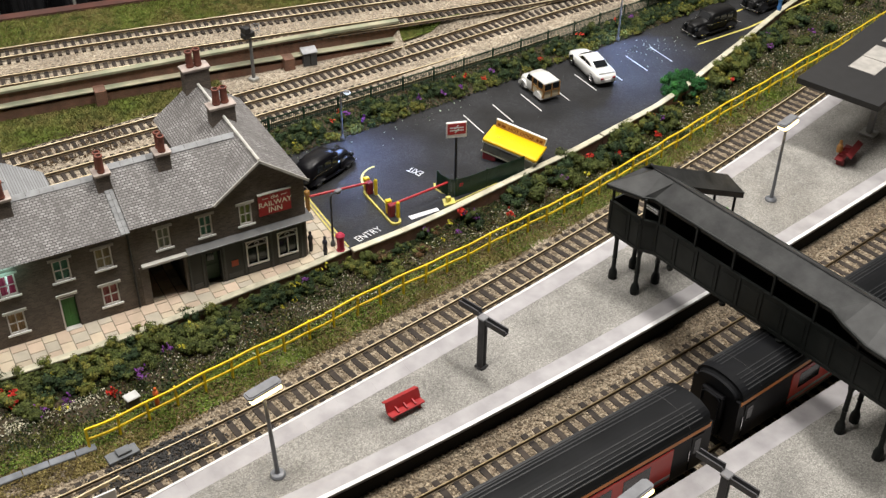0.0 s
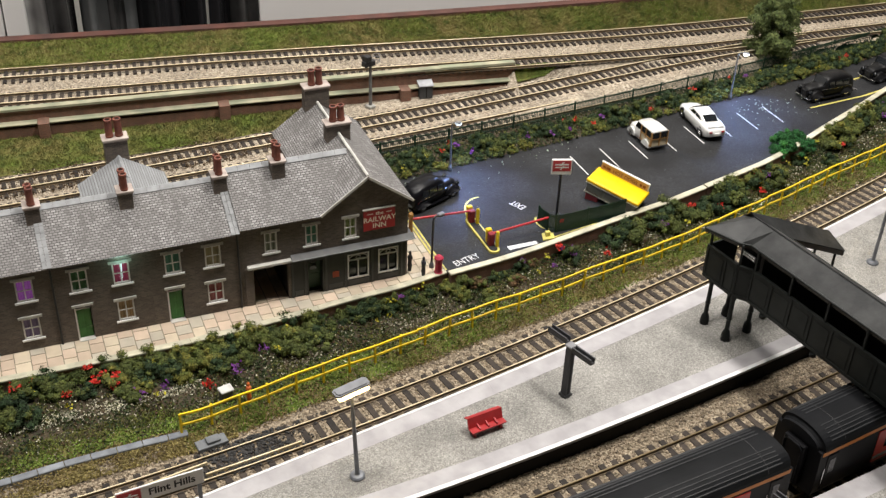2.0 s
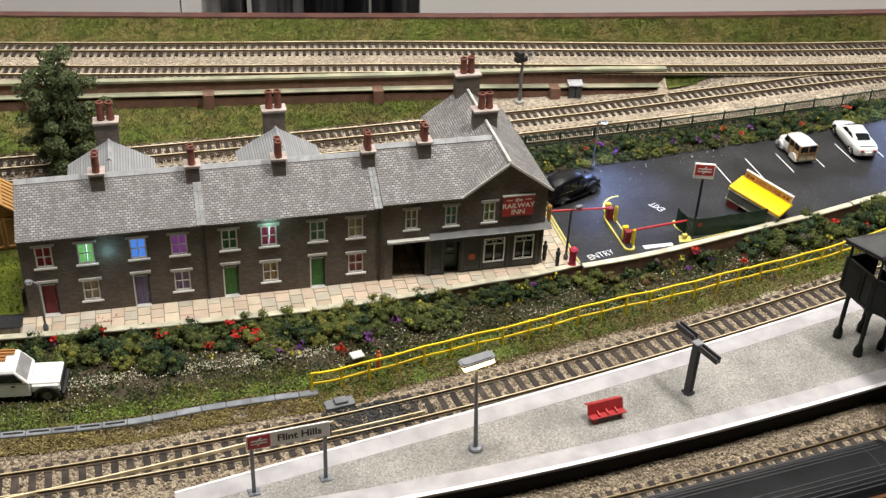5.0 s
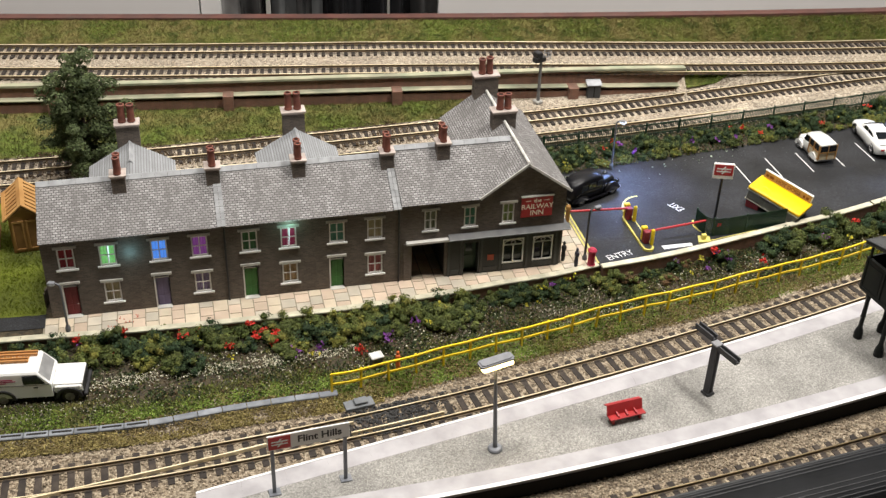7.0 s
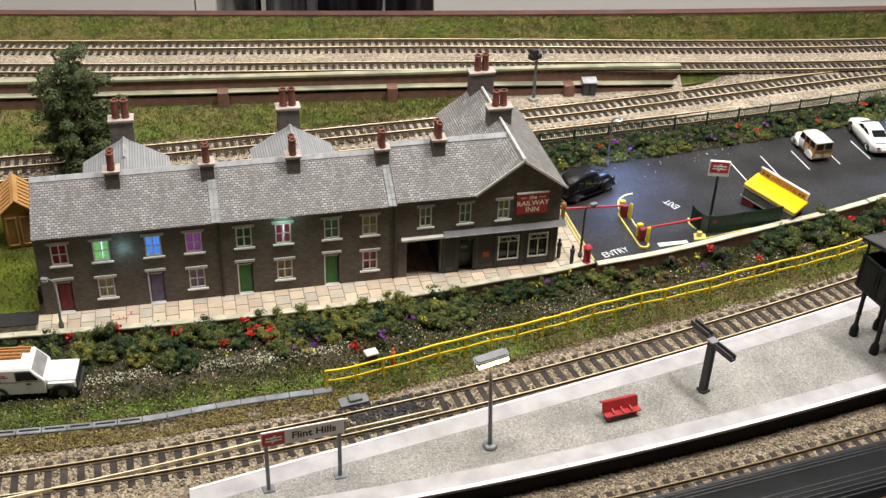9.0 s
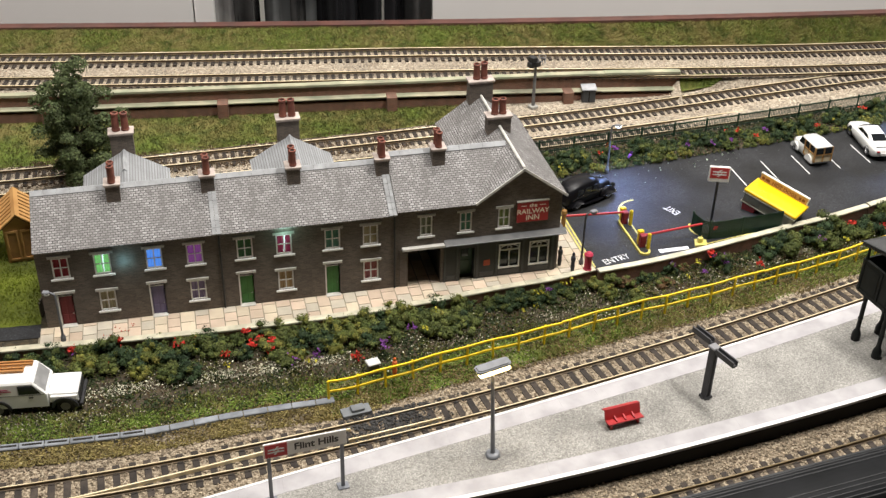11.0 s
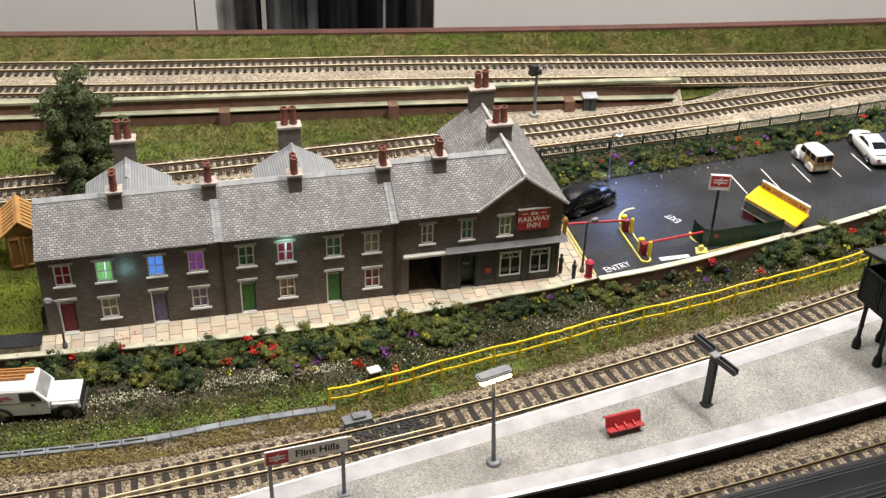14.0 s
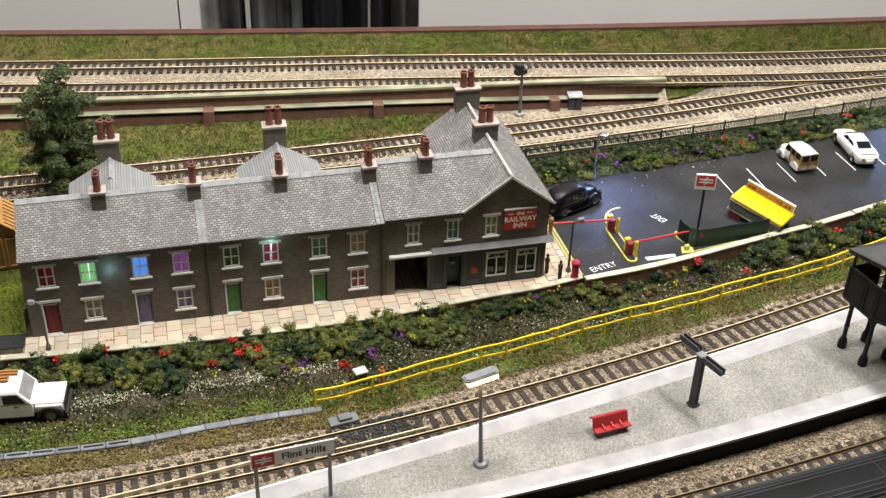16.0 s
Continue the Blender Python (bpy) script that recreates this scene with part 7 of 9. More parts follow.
def utility_van(x, y, z, rz):
    """A square-cut four-wheel-drive van with a ladder rack on its roof."""
    t = thing("utility_van", x, y, z, rz, "white four-wheel-drive van with ladders on its roof", "van")
    W = 1.12
    bm = B()
    box(bm, -3.1, 1.05, -W, W, 0.55, 1.55, 0.05)
    part("body", bm, CAR_WHITE, t, "white van body")
    bm = B()
    loft(bm, [(-3.1, [(W, 1.5), (W * 0.98, 2.3), (W * 0.9, 2.42), (0.3, 2.44)]), (0.3, [(W, 1.5), (W * 0.98, 2.3), (W * 0.9, 2.42), (0.3, 2.44)]), (0.98, [(W, 1.5), (W, 1.55), (W * 0.95, 1.58), (0.3, 1.58)])])
    part("cab", bm, CAR_WHITE, t, "white cab and roof")
    bm = B()
    box(bm, 1.05, 2.75, -W * 0.86, W * 0.86, 0.7, 1.42, 0.07, 2)
    part("bonnet", bm, CAR_WHITE, t, "white bonnet")
    for s in (-1, 1):
        bm = B()
        box(bm, 1.15, 2.7, min(s * W * 0.84, s * W), max(s * W * 0.84, s * W), 0.95, 1.3, 0.05)
        part("wing", bm, CAR_WHITE, t)
        for cx in (1.95, -1.85):
            bm = B()
            outer = [(cx + 0.78 * math.cos(a), 0.5 + 0.72 * math.sin(a)) for a in np.linspace(0, math.pi, 11)]
            inner = [(cx + 0.6 * math.cos(a), 0.5 + 0.56 * math.sin(a)) for a in np.linspace(math.pi, 0, 11)]
            prism(bm, outer + inner, s * (W - 0.05), s * (W + 0.1), "XZ")
            part("wheel_arch", bm, BLACK, t, "black wheel arch")
        bm = B()
        prism(bm, [(-0.55, 1.6), (0.72, 1.6), (0.3, 2.22), (-0.55, 2.22)], s * (W - 0.02), s * (W + 0.012), "XZ")
        part("side_window", bm, GLASS_DARK, t, "dark cab window")
        bm = B()
        for k, (a, b) in enumerate(((-2.4, -1.1), (-2.2, -0.95), (-2.5, -1.5))):
            box(bm, a, b, min(s * W, s * (W + 0.012)), max(s * W, s * (W + 0.012)), 1.95 - k * 0.12, 2.02 - k * 0.12)
        part("side_print", bm, plain("red_violet_print", (0.45, 0.03, 0.12)), t, "red print bars on the side")
        bm = B()
        box(bm, -2.9, 0.9, min(s * W, s * (W + 0.01)), max(s * W, s * (W + 0.01)), 1.5, 1.55)
        part("waist_line", bm, plain("grey_line", (0.25, 0.25, 0.26)), t)
        bm = B()
        box(bm, 0.0, 0.25, min(s * W, s * (W + 0.03)), max(s * W, s * (W + 0.03)), 1.3, 1.38)
        part("door_handle", bm, BLACK, t)
    bm = B()
    prism(bm, [(0.34, 2.28), (0.9, 1.62), (0.94, 1.64), (0.4, 2.32)], -W * 0.86, W * 0.86, "XZ")
    part("windscreen", bm, plain("grey_windscreen", (0.30, 0.30, 0.30), 0.2), t, "raked grey windscreen")
    bm = B()
    box(bm, 2.7, 2.8, -W * 0.8, W * 0.8, 0.75, 1.3, 0.02)
    part("grille", bm, BLACK, t, "black grille")
    bm = B()
    box(bm, 2.78, 2.98, -W, W, 0.5, 0.7, 0.03)
    part("bumper", bm, BLACK, t)
    bm = B()
    box(bm, -2.6, 2.6, -0.5, 0.5, 0.35, 0.6)
    part("chassis", bm, BLACK, t)
    rack = B()
    for yy in (-0.1, 0.16, 0.5, 0.76):
        box(rack, -3.3, 0.15 if yy > 0.3 else -0.35, yy - 0.05, yy + 0.05, 2.5, 2.64)
    for k in range(9):
        box(rack, -3.1 + k * 0.34, -3.02 + k * 0.34, -0.1, 0.76, 2.44, 2.54)
    part("ladder_rack", rack, plain("orange_brown_ladder", (0.45, 0.20, 0.05)), t, "orange-brown ladders on the roof")
    wheels(t, (1.95, -1.85), 0.98, 0.5, plain("grey_hub", (0.3, 0.3, 0.28)))
    return t


utility_van(-23.2, -5.75, -1.25, -6)


# ---- street lamps ----
COOL_LENS = mat("cool_lamp_lens", (0.9, 0.95, 1.0), 0.3, emit=(0.75, 0.86, 1.0), strength=60.0)
DIM_LENS = mat("faint_lamp_lens", (0.8, 0.85, 0.9), 0.3, emit=(0.7, 0.82, 1.0), strength=1.5)
DULL_LENS = mat("unlit_lamp_lens", (0.55, 0.57, 0.58), 0.25)


def street_lamp(x, y, z, h, rz, lens, label, reach=0.9, tone=0.035):
    t = thing("street_lamp", x, y, z, rz, label, "street lamp", "street lamps")
    bm = B()
    lathe(bm, [(0.17, 0), (0.17, 0.25), (0.11, 0.4), (0.08, 0.5)], 10)
    part("base", bm, plain("grey_lamp_base", (0.12, 0.125, 0.135)), t, "grey lamp base")
    bm = B()
    tube(bm, [(0, 0, 0.3), (0, 0, h - 0.35), (0.06, 0, h - 0.1), (0.25, 0, h), (reach * 0.6, 0, h + 0.02)], [0.085, 0.07, 0.065, 0.06, 0.055], 8)
    part("post", bm, plain("lamp_post_" + ("pale" if tone > 0.1 else "dark"), (tone, tone * 1.05, tone * 1.15), 0.5), t)
    bm = B()
    box(bm, reach * 0.45, reach, -0.16, 0.16, h - 0.05, h + 0.1, 0.04)
    hd = part("lamp_head", bm, HEAD_GREY, t)
    bm = B()
    bmesh.ops.create_uvsphere(bm, u_segments=10, v_segments=6, radius=1.0)
    bmesh.ops.scale(bm, vec=(0.26, 0.19, 0.16), verts=bm.verts)
    part("lens", bm, lens, hd, loc=(reach * 0.73, 0, h - 0.06), smooth=True)
    return t


street_lamp(48.2, 15.85, 0.1, 4.45, -40, COOL_LENS, "grey car park lamp shining cold white", 0.9, 0.14)
street_lamp(19.5, 12.05, 0.1, 4.2, -35, DIM_LENS, "grey car park lamp among the flowers", 0.7, 0.12)
street_lamp(-21.55, -1.5, 0.0, 3.6, 165, DULL_LENS, "grey street lamp on the pavement", 0.75, 0.16)
street_lamp(13.2, 0.15, 0.0, 4.1, 15, plain("dark_lamp_glass", (0.05, 0.05, 0.06), 0.3), "dark street lamp at the car park entry")

# ---- small street things ----
bm = B()
lathe(bm, [(0.3, 0), (0.3, 0.1), (0.25, 0.14), (0.25, 1.1), (0.32, 1.16), (0.32, 1.26), (0.18, 1.4), (0.02, 1.44)], 16)
tagged(part("pillar_box", bm, plain("post_red", (0.45, 0.02, 0.06)), None, loc=(13.4, -0.62, 0)), "red pillar box with a domed cap", "post box")


def figurine(x, y, z, colour, h, label):
    bm = B()
    k = h / 2.2
    lathe(bm, [(0.16 * k, 0), (0.22 * k, 0.6 * k), (0.18 * k, 1.1 * k), (0.26 * k, 1.5 * k), (0.2 * k, 1.72 * k), (0.08 * k, 1.8 * k), (0.14 * k, 1.95 * k), (0.13 * k, 2.1 * k), (0.03 * k, 2.2 * k)], 10)
    return tagged(part("figurine", bm, plain("figure_" + "_".join(str(int(c * 100)) for c in colour), colour), None, loc=(x, y, z)), label, "figurine", "painted figurines")


figurine(12.3, -0.6, 0.0, (0.02, 0.02, 0.035), 1.55, "dark navy painted figurine on the pavement")
figurine(11.65, 0.3, 0.0, (0.015, 0.015, 0.015), 1.6, "black painted figurine against the inn's corner")
figurine(65.0, 13.6, 0.0, (0.06, 0.2, 0.5), 2.1, "blue painted figurine beside a black taxi")
figurine(-1.7, -7.8, -1.2, (0.65, 0.14, 0.03), 1.5, "orange painted figurine of a track worker")
cab = thing("equipment_cabinet", -2.95, -7.2, -1.2, 12, "grey lineside equipment cabinet with a pale lid", "cabinet")
bm = B()
box(bm, -0.34, 0.34, -0.26, 0.26, 0, 0.8, 0.03)
part("body", bm, plain("dark_cabinet", (0.10, 0.09, 0.085)), cab)
bm = B()
box(bm, -0.42, 0.42, -0.34, 0.34, 0.8, 0.92, 0.04)
part("lid", bm, plain("pale_lid", (0.55, 0.55, 0.53)), cab, "pale grey lid")

# ---- yard ----
rb = thing("relay_box", 22.4, 24.8, 0.0, -7, "grey trackside relay box with a pale top", "relay box")
bm = B()
box(bm, -0.58, 0.58, -0.42, 0.42, 0, 1.2, 0.04)
part("body", bm, plain("relay_grey", (0.06, 0.063, 0.068)), rb)
bm = B()
prism(bm, [(-0.5, 1.2), (-0.5, 1.28), (0.48, 1.45), (0.48, 1.2)], -0.66, 0.66, "YZ")
part("top", bm, plain("relay_top", (0.42, 0.43, 0.45)), rb, "pale sloping top")
bm = B()
box(bm, -0.05, 0.05, -0.44, -0.42, 0.1, 1.1)
part("door_seam", bm, SOOT_SHADE, rb)

yl = thing("yard_light", 17.15, 24.3, 0.0, 20, "tall grey yard light with lamp cluster and ladder hoops", "yard light")
bm = B()
box(bm, -0.35, 0.35, -0.35, 0.35, 0, 0.3, 0.06)
part("foot", bm, plain("pale_concrete_foot", (0.42, 0.41, 0.38)), yl)
bm = B()
tube(bm, [(0, 0, 0.2), (0, 0, 4.1)], [0.16, 0.12], 10)
part("post", bm, plain("weathered_post", (0.18, 0.18, 0.18)), yl)
bm = B()
box(bm, -0.75, 0.35, -0.3, 0.3, 4.0, 4.45, 0.05)
box(bm, -0.65, -0.1, -0.35, 0.35, 4.45, 4.95, 0.05)
part("lamp_housing", bm, BLACK, yl, "dark lamp housing")
bm = B()
for k in range(3):
    tube(bm, [(0.75 + 0.32 * math.cos(a), 0.1 + 0.32 * math.sin(a), 4.1 + 0.3 * k) for a in np.linspace(0, 2 * math.pi, 13)], 0.025, 4)
for a in (0, 2.1, 4.2):
    tube(bm, [(0.75 + 0.32 * math.cos(a), 0.1 + 0.32 * math.sin(a), 4.0), (0.75 + 0.32 * math.cos(a), 0.1 + 0.32 * math.sin(a), 4.8)], 0.025, 4)
tube(bm, [(0.2, 0.05, 4.2), (0.75, 0.1, 4.15)], 0.03, 4)
part("hoop_cage", bm, plain("wire_grey", (0.25, 0.25, 0.26)), yl, "thin wire hoops")


def palisade(line, x0, x1, z, h):
    """Green pointed pales on two rails between square posts."""
    t = thing("palisade_fence", 0, 0, 0, label="dark green palisade fence along the siding", category="fence", group="green fences")
    ps = line.run(x0, x1, 0.02, z)
    for zz in (0.3, h - 0.14):
        bm = B()
        sweep(bm, [(p[0], p[1], z + zz) for p in line.run(x0, x1, 1.5)], [(-0.03, -0.05), (0.03, -0.05), (0.03, 0.05), (-0.03, 0.05)])
        part("rail", bm, GREEN, t)
    bm = B()
    prism(bm, [(-0.038, 0), (0.038, 0), (0.038, h - 0.06), (0, h), (-0.038, h - 0.06)], -0.012, 0.012, "XZ")
    first = part("pale", bm, GREEN, t)
    rest = B()
    d, k, dp = 0.0, 0, 9.0
    bmp = B()
    box(bmp, -0.065, 0.065, -0.06, 0.06, -0.1, h + 0.07, 0.0)
    post = None
    for p, q in zip(ps, ps[1:]):
        s = math.hypot(q[0] - p[0], q[1] - p[1])
        d += s
        dp += s
        ang = math.atan2(q[1] - p[1], q[0] - p[0])
        if d > 0.15:
            d = 0.0
            hh = h * random.uniform(0.985, 1.01)
            if k == 0:
                first.matrix_basis = at(q[0], q[1], z, math.degrees(ang))
            elif k < 290:
                again(first, t, (q[0], q[1], z), math.degrees(ang))
            else:
                box(rest, q[0] - 0.036, q[0] + 0.036, q[1] - 0.03, q[1] + 0.03, z, z + hh)
            k += 1
        if dp > 3.05:
            dp = 0.0
            if post is None:
                post = part("post", bmp, GREEN, t)
                post.matrix_basis = at(q[0], q[1], z, math.degrees(ang))
            else:
                again(post, t, (q[0], q[1], z), math.degrees(ang))
    if len(rest.verts):
        tagged(part("fence_run", rest, GREEN, t), kind="stuff")


palisade(FENCE_REAR, 11.9, 92, 0.05, 1.3)

# shed beside the terrace
sh = thing("garden_shed", -24.6, 9.7, 0.0, 6, "small orange-brown timber shed with slatted roof", "shed", "garden sheds")
bm = B()
box(bm, -1.0, 1.0, -1.6, 1.6, 0, 2.9, 0.02)
prism(bm, [(-1.0, 2.9), (1.0, 2.9), (0, 3.72)], -1.6, 1.6, "XZ")
part("body", bm, WOOD, sh, "timber walls")
for s in (-1, 1):
    for k in range(8):
        bm = B()
        y0 = -1.9 + k * 0.5
        roof_slab(bm, [(0, y0, 3.96), (s * 1.3, y0, 2.9), (s * 1.3, y0 + 0.32, 2.9), (0, y0 + 0.32, 3.96)], 0.1)
        part("roof_slat", bm, WOOD, sh)
    bm = B()
    roof_slab(bm, [(s * 1.1, -1.95, 3.09), (s * 1.36, -1.95, 2.88), (s * 1.36, 1.95, 2.88), (s * 1.1, 1.95, 3.09)], 0.08)
    part("eave_board", bm, WOOD, sh)
    bm = B()
    roof_slab(bm, [(0, -1.95, 4.0), (s * 0.26, -1.95, 3.79), (s * 0.26, 1.95, 3.79), (0, 1.95, 4.0)], 0.08)
    part("ridge_board", bm, WOOD, sh)
    bm = B()
    roof_slab(bm, [(0, -1.85, 3.80), (s * 1.22, -1.85, 2.80), (s * 1.22, 1.85, 2.80), (0, 1.85, 3.80)], 0.06)
    part("roof_lining", bm, plain("brown_roof_lining", (0.12, 0.06, 0.025)), sh)
for x0 in (-0.85, 0.08):
    bm = B()
    box(bm, x0, x0 + 0.77, -1.66, -1.6, 0.3, 2.6, 0.02)
    door = part("door_panel", bm, plain("dark_shed_panel", (0.26, 0.13, 0.04)), sh, "framed timber door panel")
    for a, b, c, d in ((x0, x0 + 0.1, 0.3, 2.6), (x0 + 0.67, x0 + 0.77, 0.3, 2.6), (x0 + 0.1, x0 + 0.67, 0.3, 0.42), (x0 + 0.1, x0 + 0.67, 2.46, 2.6)):
        bm = B()
        box(bm, a, b, -1.72, -1.662, c, d)
        part("frame_bar", bm, WOOD, door)
copy_thing(sh, pose(-27.5 * CM, 10.0 * CM, 0, 0, 0, 3))
gt = thing("wooden_gate", -23.0, 1.2, 0.0, 80, "small dark wooden gate by the house corner", "gate")
for k in range(5):
    bm = B()
    box(bm, k * 0.3, k * 0.3 + 0.2, -0.04, 0.04, 0.05, 1.1 + 0.06 * (k % 2))
    part("pale", bm, plain("dark_gate_wood", (0.10, 0.08, 0.06)), gt)

# ---- things behind the layout ----
board_line = Line([(-60, 54), (12, 45), (90, 34)], 1)
for nm, a, b, off in (("back_panel", -75, -10.7, 0.0), ("back_panel", -10.5, -8.6, 0.3), ("back_panel", 12.8, 130, 0.0)):
    bm = B()
    sweep(bm, [(p[0], p[1] + off, 0) for p in board_line.run(a, b, 10)], [(-1.0, -30), (0, -30), (0, 60), (-1.0, 60)])
    tagged(part(nm, bm, WALLPAINT), "plain white board standing behind the layout", "board", "white boards")
bm = B()
sweep(bm, [(p[0], p[1] + 6, 0) for p in board_line.run(-40, 40, 10)], [(-1.0, -30), (0, -30), (0, 60), (-1.0, 60)])
tagged(part("dark_backing", bm, FOLD), "dark backing behind the gap in the boards", "board")
rf = random.Random(7)


def sheeting(name, x0, x1, deep, material, label):
    """A hanging sheet in upright folds."""
    bm = B()
    prev = None
    n = int((x1 - x0) * 6)
    for i in range(n + 1):
        x = x0 + (x1 - x0) * i / n
        y = board_line(x) + 2.2 + deep * math.sin(x * 1.35) + 0.7 * deep * math.sin(x * 3.1 + 1) + rf.uniform(-0.12, 0.12)
        col = [bm.verts.new((x, y + 0.4 * math.sin(z * 0.11 + x), z)) for z in (-25, 0, 6, 12, 20, 32, 55)]
        if prev:
            for j in range(len(col) - 1):
                bm.faces.new((prev[j], col[j], col[j + 1], prev[j + 1]))
        prev = col
    tagged(part(name, bm, material, smooth=True), label, "sheeting", "hanging sheets")


GREY_FILM = mat("pale_grey_film", (0.42, 0.41, 0.40), 0.35, second=(0.22, 0.215, 0.21), scale=26)
# greys and white strips stand in for reflections on the black sheeting
DARK_SHEEN = mat("dark_grey_film", (0.075, 0.073, 0.071), 0.25, second=(0.03, 0.03, 0.03), scale=24)
MID_SHEEN = mat("mid_grey_film", (0.17, 0.175, 0.175), 0.3, second=(0.09, 0.095, 0.095), scale=24)
WHITE_FILM = mat("white_film_edge", (0.62, 0.61, 0.56), 0.4)
sheeting("grey_sheeting", -8.9, -6.6, 0.5, GREY_FILM, "pale grey film hanging beside the white board")
sheeting("dark_sheeting", -6.6, -4.0, 1.1, DARK_SHEEN, "folded sheeting next to pale film, dark grey for a painted sheen")
sheeting("film_edge", -4.0, -3.55, 0.2, WHITE_FILM, "narrow white streak in the hanging film")
sheeting("grey_sheeting", -3.55, -1.2, 1.0, MID_SHEEN, "folded sheeting, mid grey for a painted sheen")
sheeting("dark_sheeting", -1.2, 0.6, 0.9, DARK_SHEEN, "sheeting in tight folds, dark grey for a painted sheen")
sheeting("grey_sheeting", 0.6, 1.7, 0.6, MID_SHEEN, "narrow fold of sheeting, mid grey for a painted sheen")
sheeting("black_sheeting", 1.7, 8.1, 1.1, FOLD, "glossy black folded sheeting hanging between white boards")
sheeting("film_edge", 8.1, 8.4, 0.2, WHITE_FILM, "narrow white streak in the hanging film")
sheeting("black_sheeting", 8.4, 10.6, 1.0, FOLD, "glossy black folded sheeting hanging between white boards")
sheeting("dark_sheeting", 10.6, 13.2, 1.2, DARK_SHEEN, "folded sheeting beside the white board, dark grey for a painted sheen")


# ---- plants and loose material ----
rp = np.random.default_rng(11)


def leaf_mat(name, a, b):
    return mat(name, a, 0.85, second=b, scale=160, island=0.45)


LEAVES = [leaf_mat("dark_green_foam", (0.014, 0.034, 0.011), (0.032, 0.056, 0.015)), leaf_mat("mid_green_foam", (0.050, 0.072, 0.014), (0.085, 0.10, 0.02)),
          leaf_mat("olive_foam", (0.078, 0.106, 0.02), (0.128, 0.14, 0.03)), leaf_mat("yellow_green_foam", (0.13, 0.14, 0.02), (0.18, 0.165, 0.03)),
          leaf_mat("rusty_foam", (0.14, 0.075, 0.03), (0.09, 0.06, 0.025))]
BRIGHT = leaf_mat("bright_green_foam", (0.010, 0.078, 0.016), (0.02, 0.11, 0.024))
TREE_LEAF = leaf_mat("tree_foliage", (0.052, 0.076, 0.026), (0.088, 0.112, 0.04))
BARK = mat("bark", (0.06, 0.042, 0.028), 0.9, second=(0.035, 0.025, 0.018), scale=300, bump=0.6)


def mesh_from(name, verts, faces, material):
    me = bpy.data.meshes.new(name)
    me.from_pydata((np.asarray(verts) * CM).tolist(), [], faces)
    me.materials.append(material)
    me.update()
    return me


def leaf_cloud(centres, radii, per, size, r):
    """Small bent leaf scraps over a heap of balls. r: the random source."""
    vs, fs = [], []
    for c, rad in zip(centres, radii):
        n = int(per * rad * rad * 12)
        d = r.normal(size=(n, 3))
        d /= np.linalg.norm(d, axis=1)[:, None]
        d[:, 2] = np.where(d[:, 2] < -0.3, -d[:, 2], d[:, 2])
        pos = c + d * rad * r.uniform(0.72, 1.12, size=(n, 1))
        for p, q in zip(pos, d):
            a = np.cross(q, r.normal(size=3))
            a /= np.linalg.norm(a) + 1e-9
            b = np.cross(q, a) * 0.8 + q * r.uniform(-0.5, 0.7)
            s = size * r.uniform(0.6, 1.35)
            i = len(vs)
            vs += [p - a * s, p - b * s * 0.6 + q * s * 0.2, p + a * s, p + b * s + q * s * 0.3]
            fs.append((i, i + 1, i + 2, i + 3))
    return vs, fs


def add_cores(vs, fs, centres, radii, k=0.8):
    base = bmesh.new()
    bmesh.ops.create_icosphere(base, subdivisions=1, radius=1.0)
    bv = [np.array(v.co) for v in base.verts]
    bf = [[v.index for v in f.verts] for f in base.faces]
    base.free()
    for c, rad in zip(centres, radii):
        i = len(vs)
        vs += [c + v * rad * k * rp.uniform(0.85, 1.1) for v in bv]
        fs += [tuple(i + j for j in f) for f in bf]


def bush_mesh(w, h, balls, materials, r, leaf=0.045, accent=0.28):
    """A clump of torn foam: small tufts over dark cores, paler ones set high as painted highlights."""
    sets = ([], []), ([], [])
    for _ in range(balls * 2):
        a, q = r.uniform(0, 2 * math.pi), math.sqrt(r.uniform(0, 1))
        x, y = q * w * math.cos(a), q * w * 0.75 * math.sin(a)
        rad = r.uniform(0.13, 0.27) * (0.7 + 0.5 * h)
        pale = 1 if r.uniform() < accent else 0
        z = max(rad * 0.5, (1 - q * q * 0.75) * h * (r.uniform(0.3, 0.8) if not pale else r.uniform(0.6, 1.0)))
        sets[pale][0].append(np.array((x, y, z)))
        sets[pale][1].append(rad * (0.8 if pale else 1.0))
    vs, fs, mi = [], [], []
    for k, (cs, rs_) in enumerate(sets):
        a, b = leaf_cloud(cs, rs_, 100, leaf, r)
        add_cores(a, b, cs, rs_, 0.74)
        n = len(vs)
        vs += a
        fs += [tuple(n + i for i in f) for f in b]
        mi += [k] * len(b)
    me = mesh_from("shrub", vs, fs, materials[0])
    me.materials.append(materials[1])
    me.polygons.foreach_set("material_index", mi)
    return me


# lighter leaf tone that stands for the lit tops of each kind
HIGHLIGHT = {0: 1, 1: 2, 2: 3, 3: 2, 4: 2}
SHRUBS = []
for k in range(12):
    main = (0, 1, 2, 1, 0, 2, 3, 0, 1, 2, 4, 0)[k]
    SHRUBS.append(bush_mesh(0.55 + 0.06 * (k % 4), 0.8 + 0.14 * (k % 3), 7 + k % 4, (LEAVES[main], LEAVES[HIGHLIGHT[main] if k != 7 else 2]), rp))


SHRUB_WORDS = ("dark green", "mid green", "olive", "mid green", "dark green", "olive", "yellow-green", "dark green", "mid green", "olive", "rusty", "dark green")


FAR_SHRUBS = []


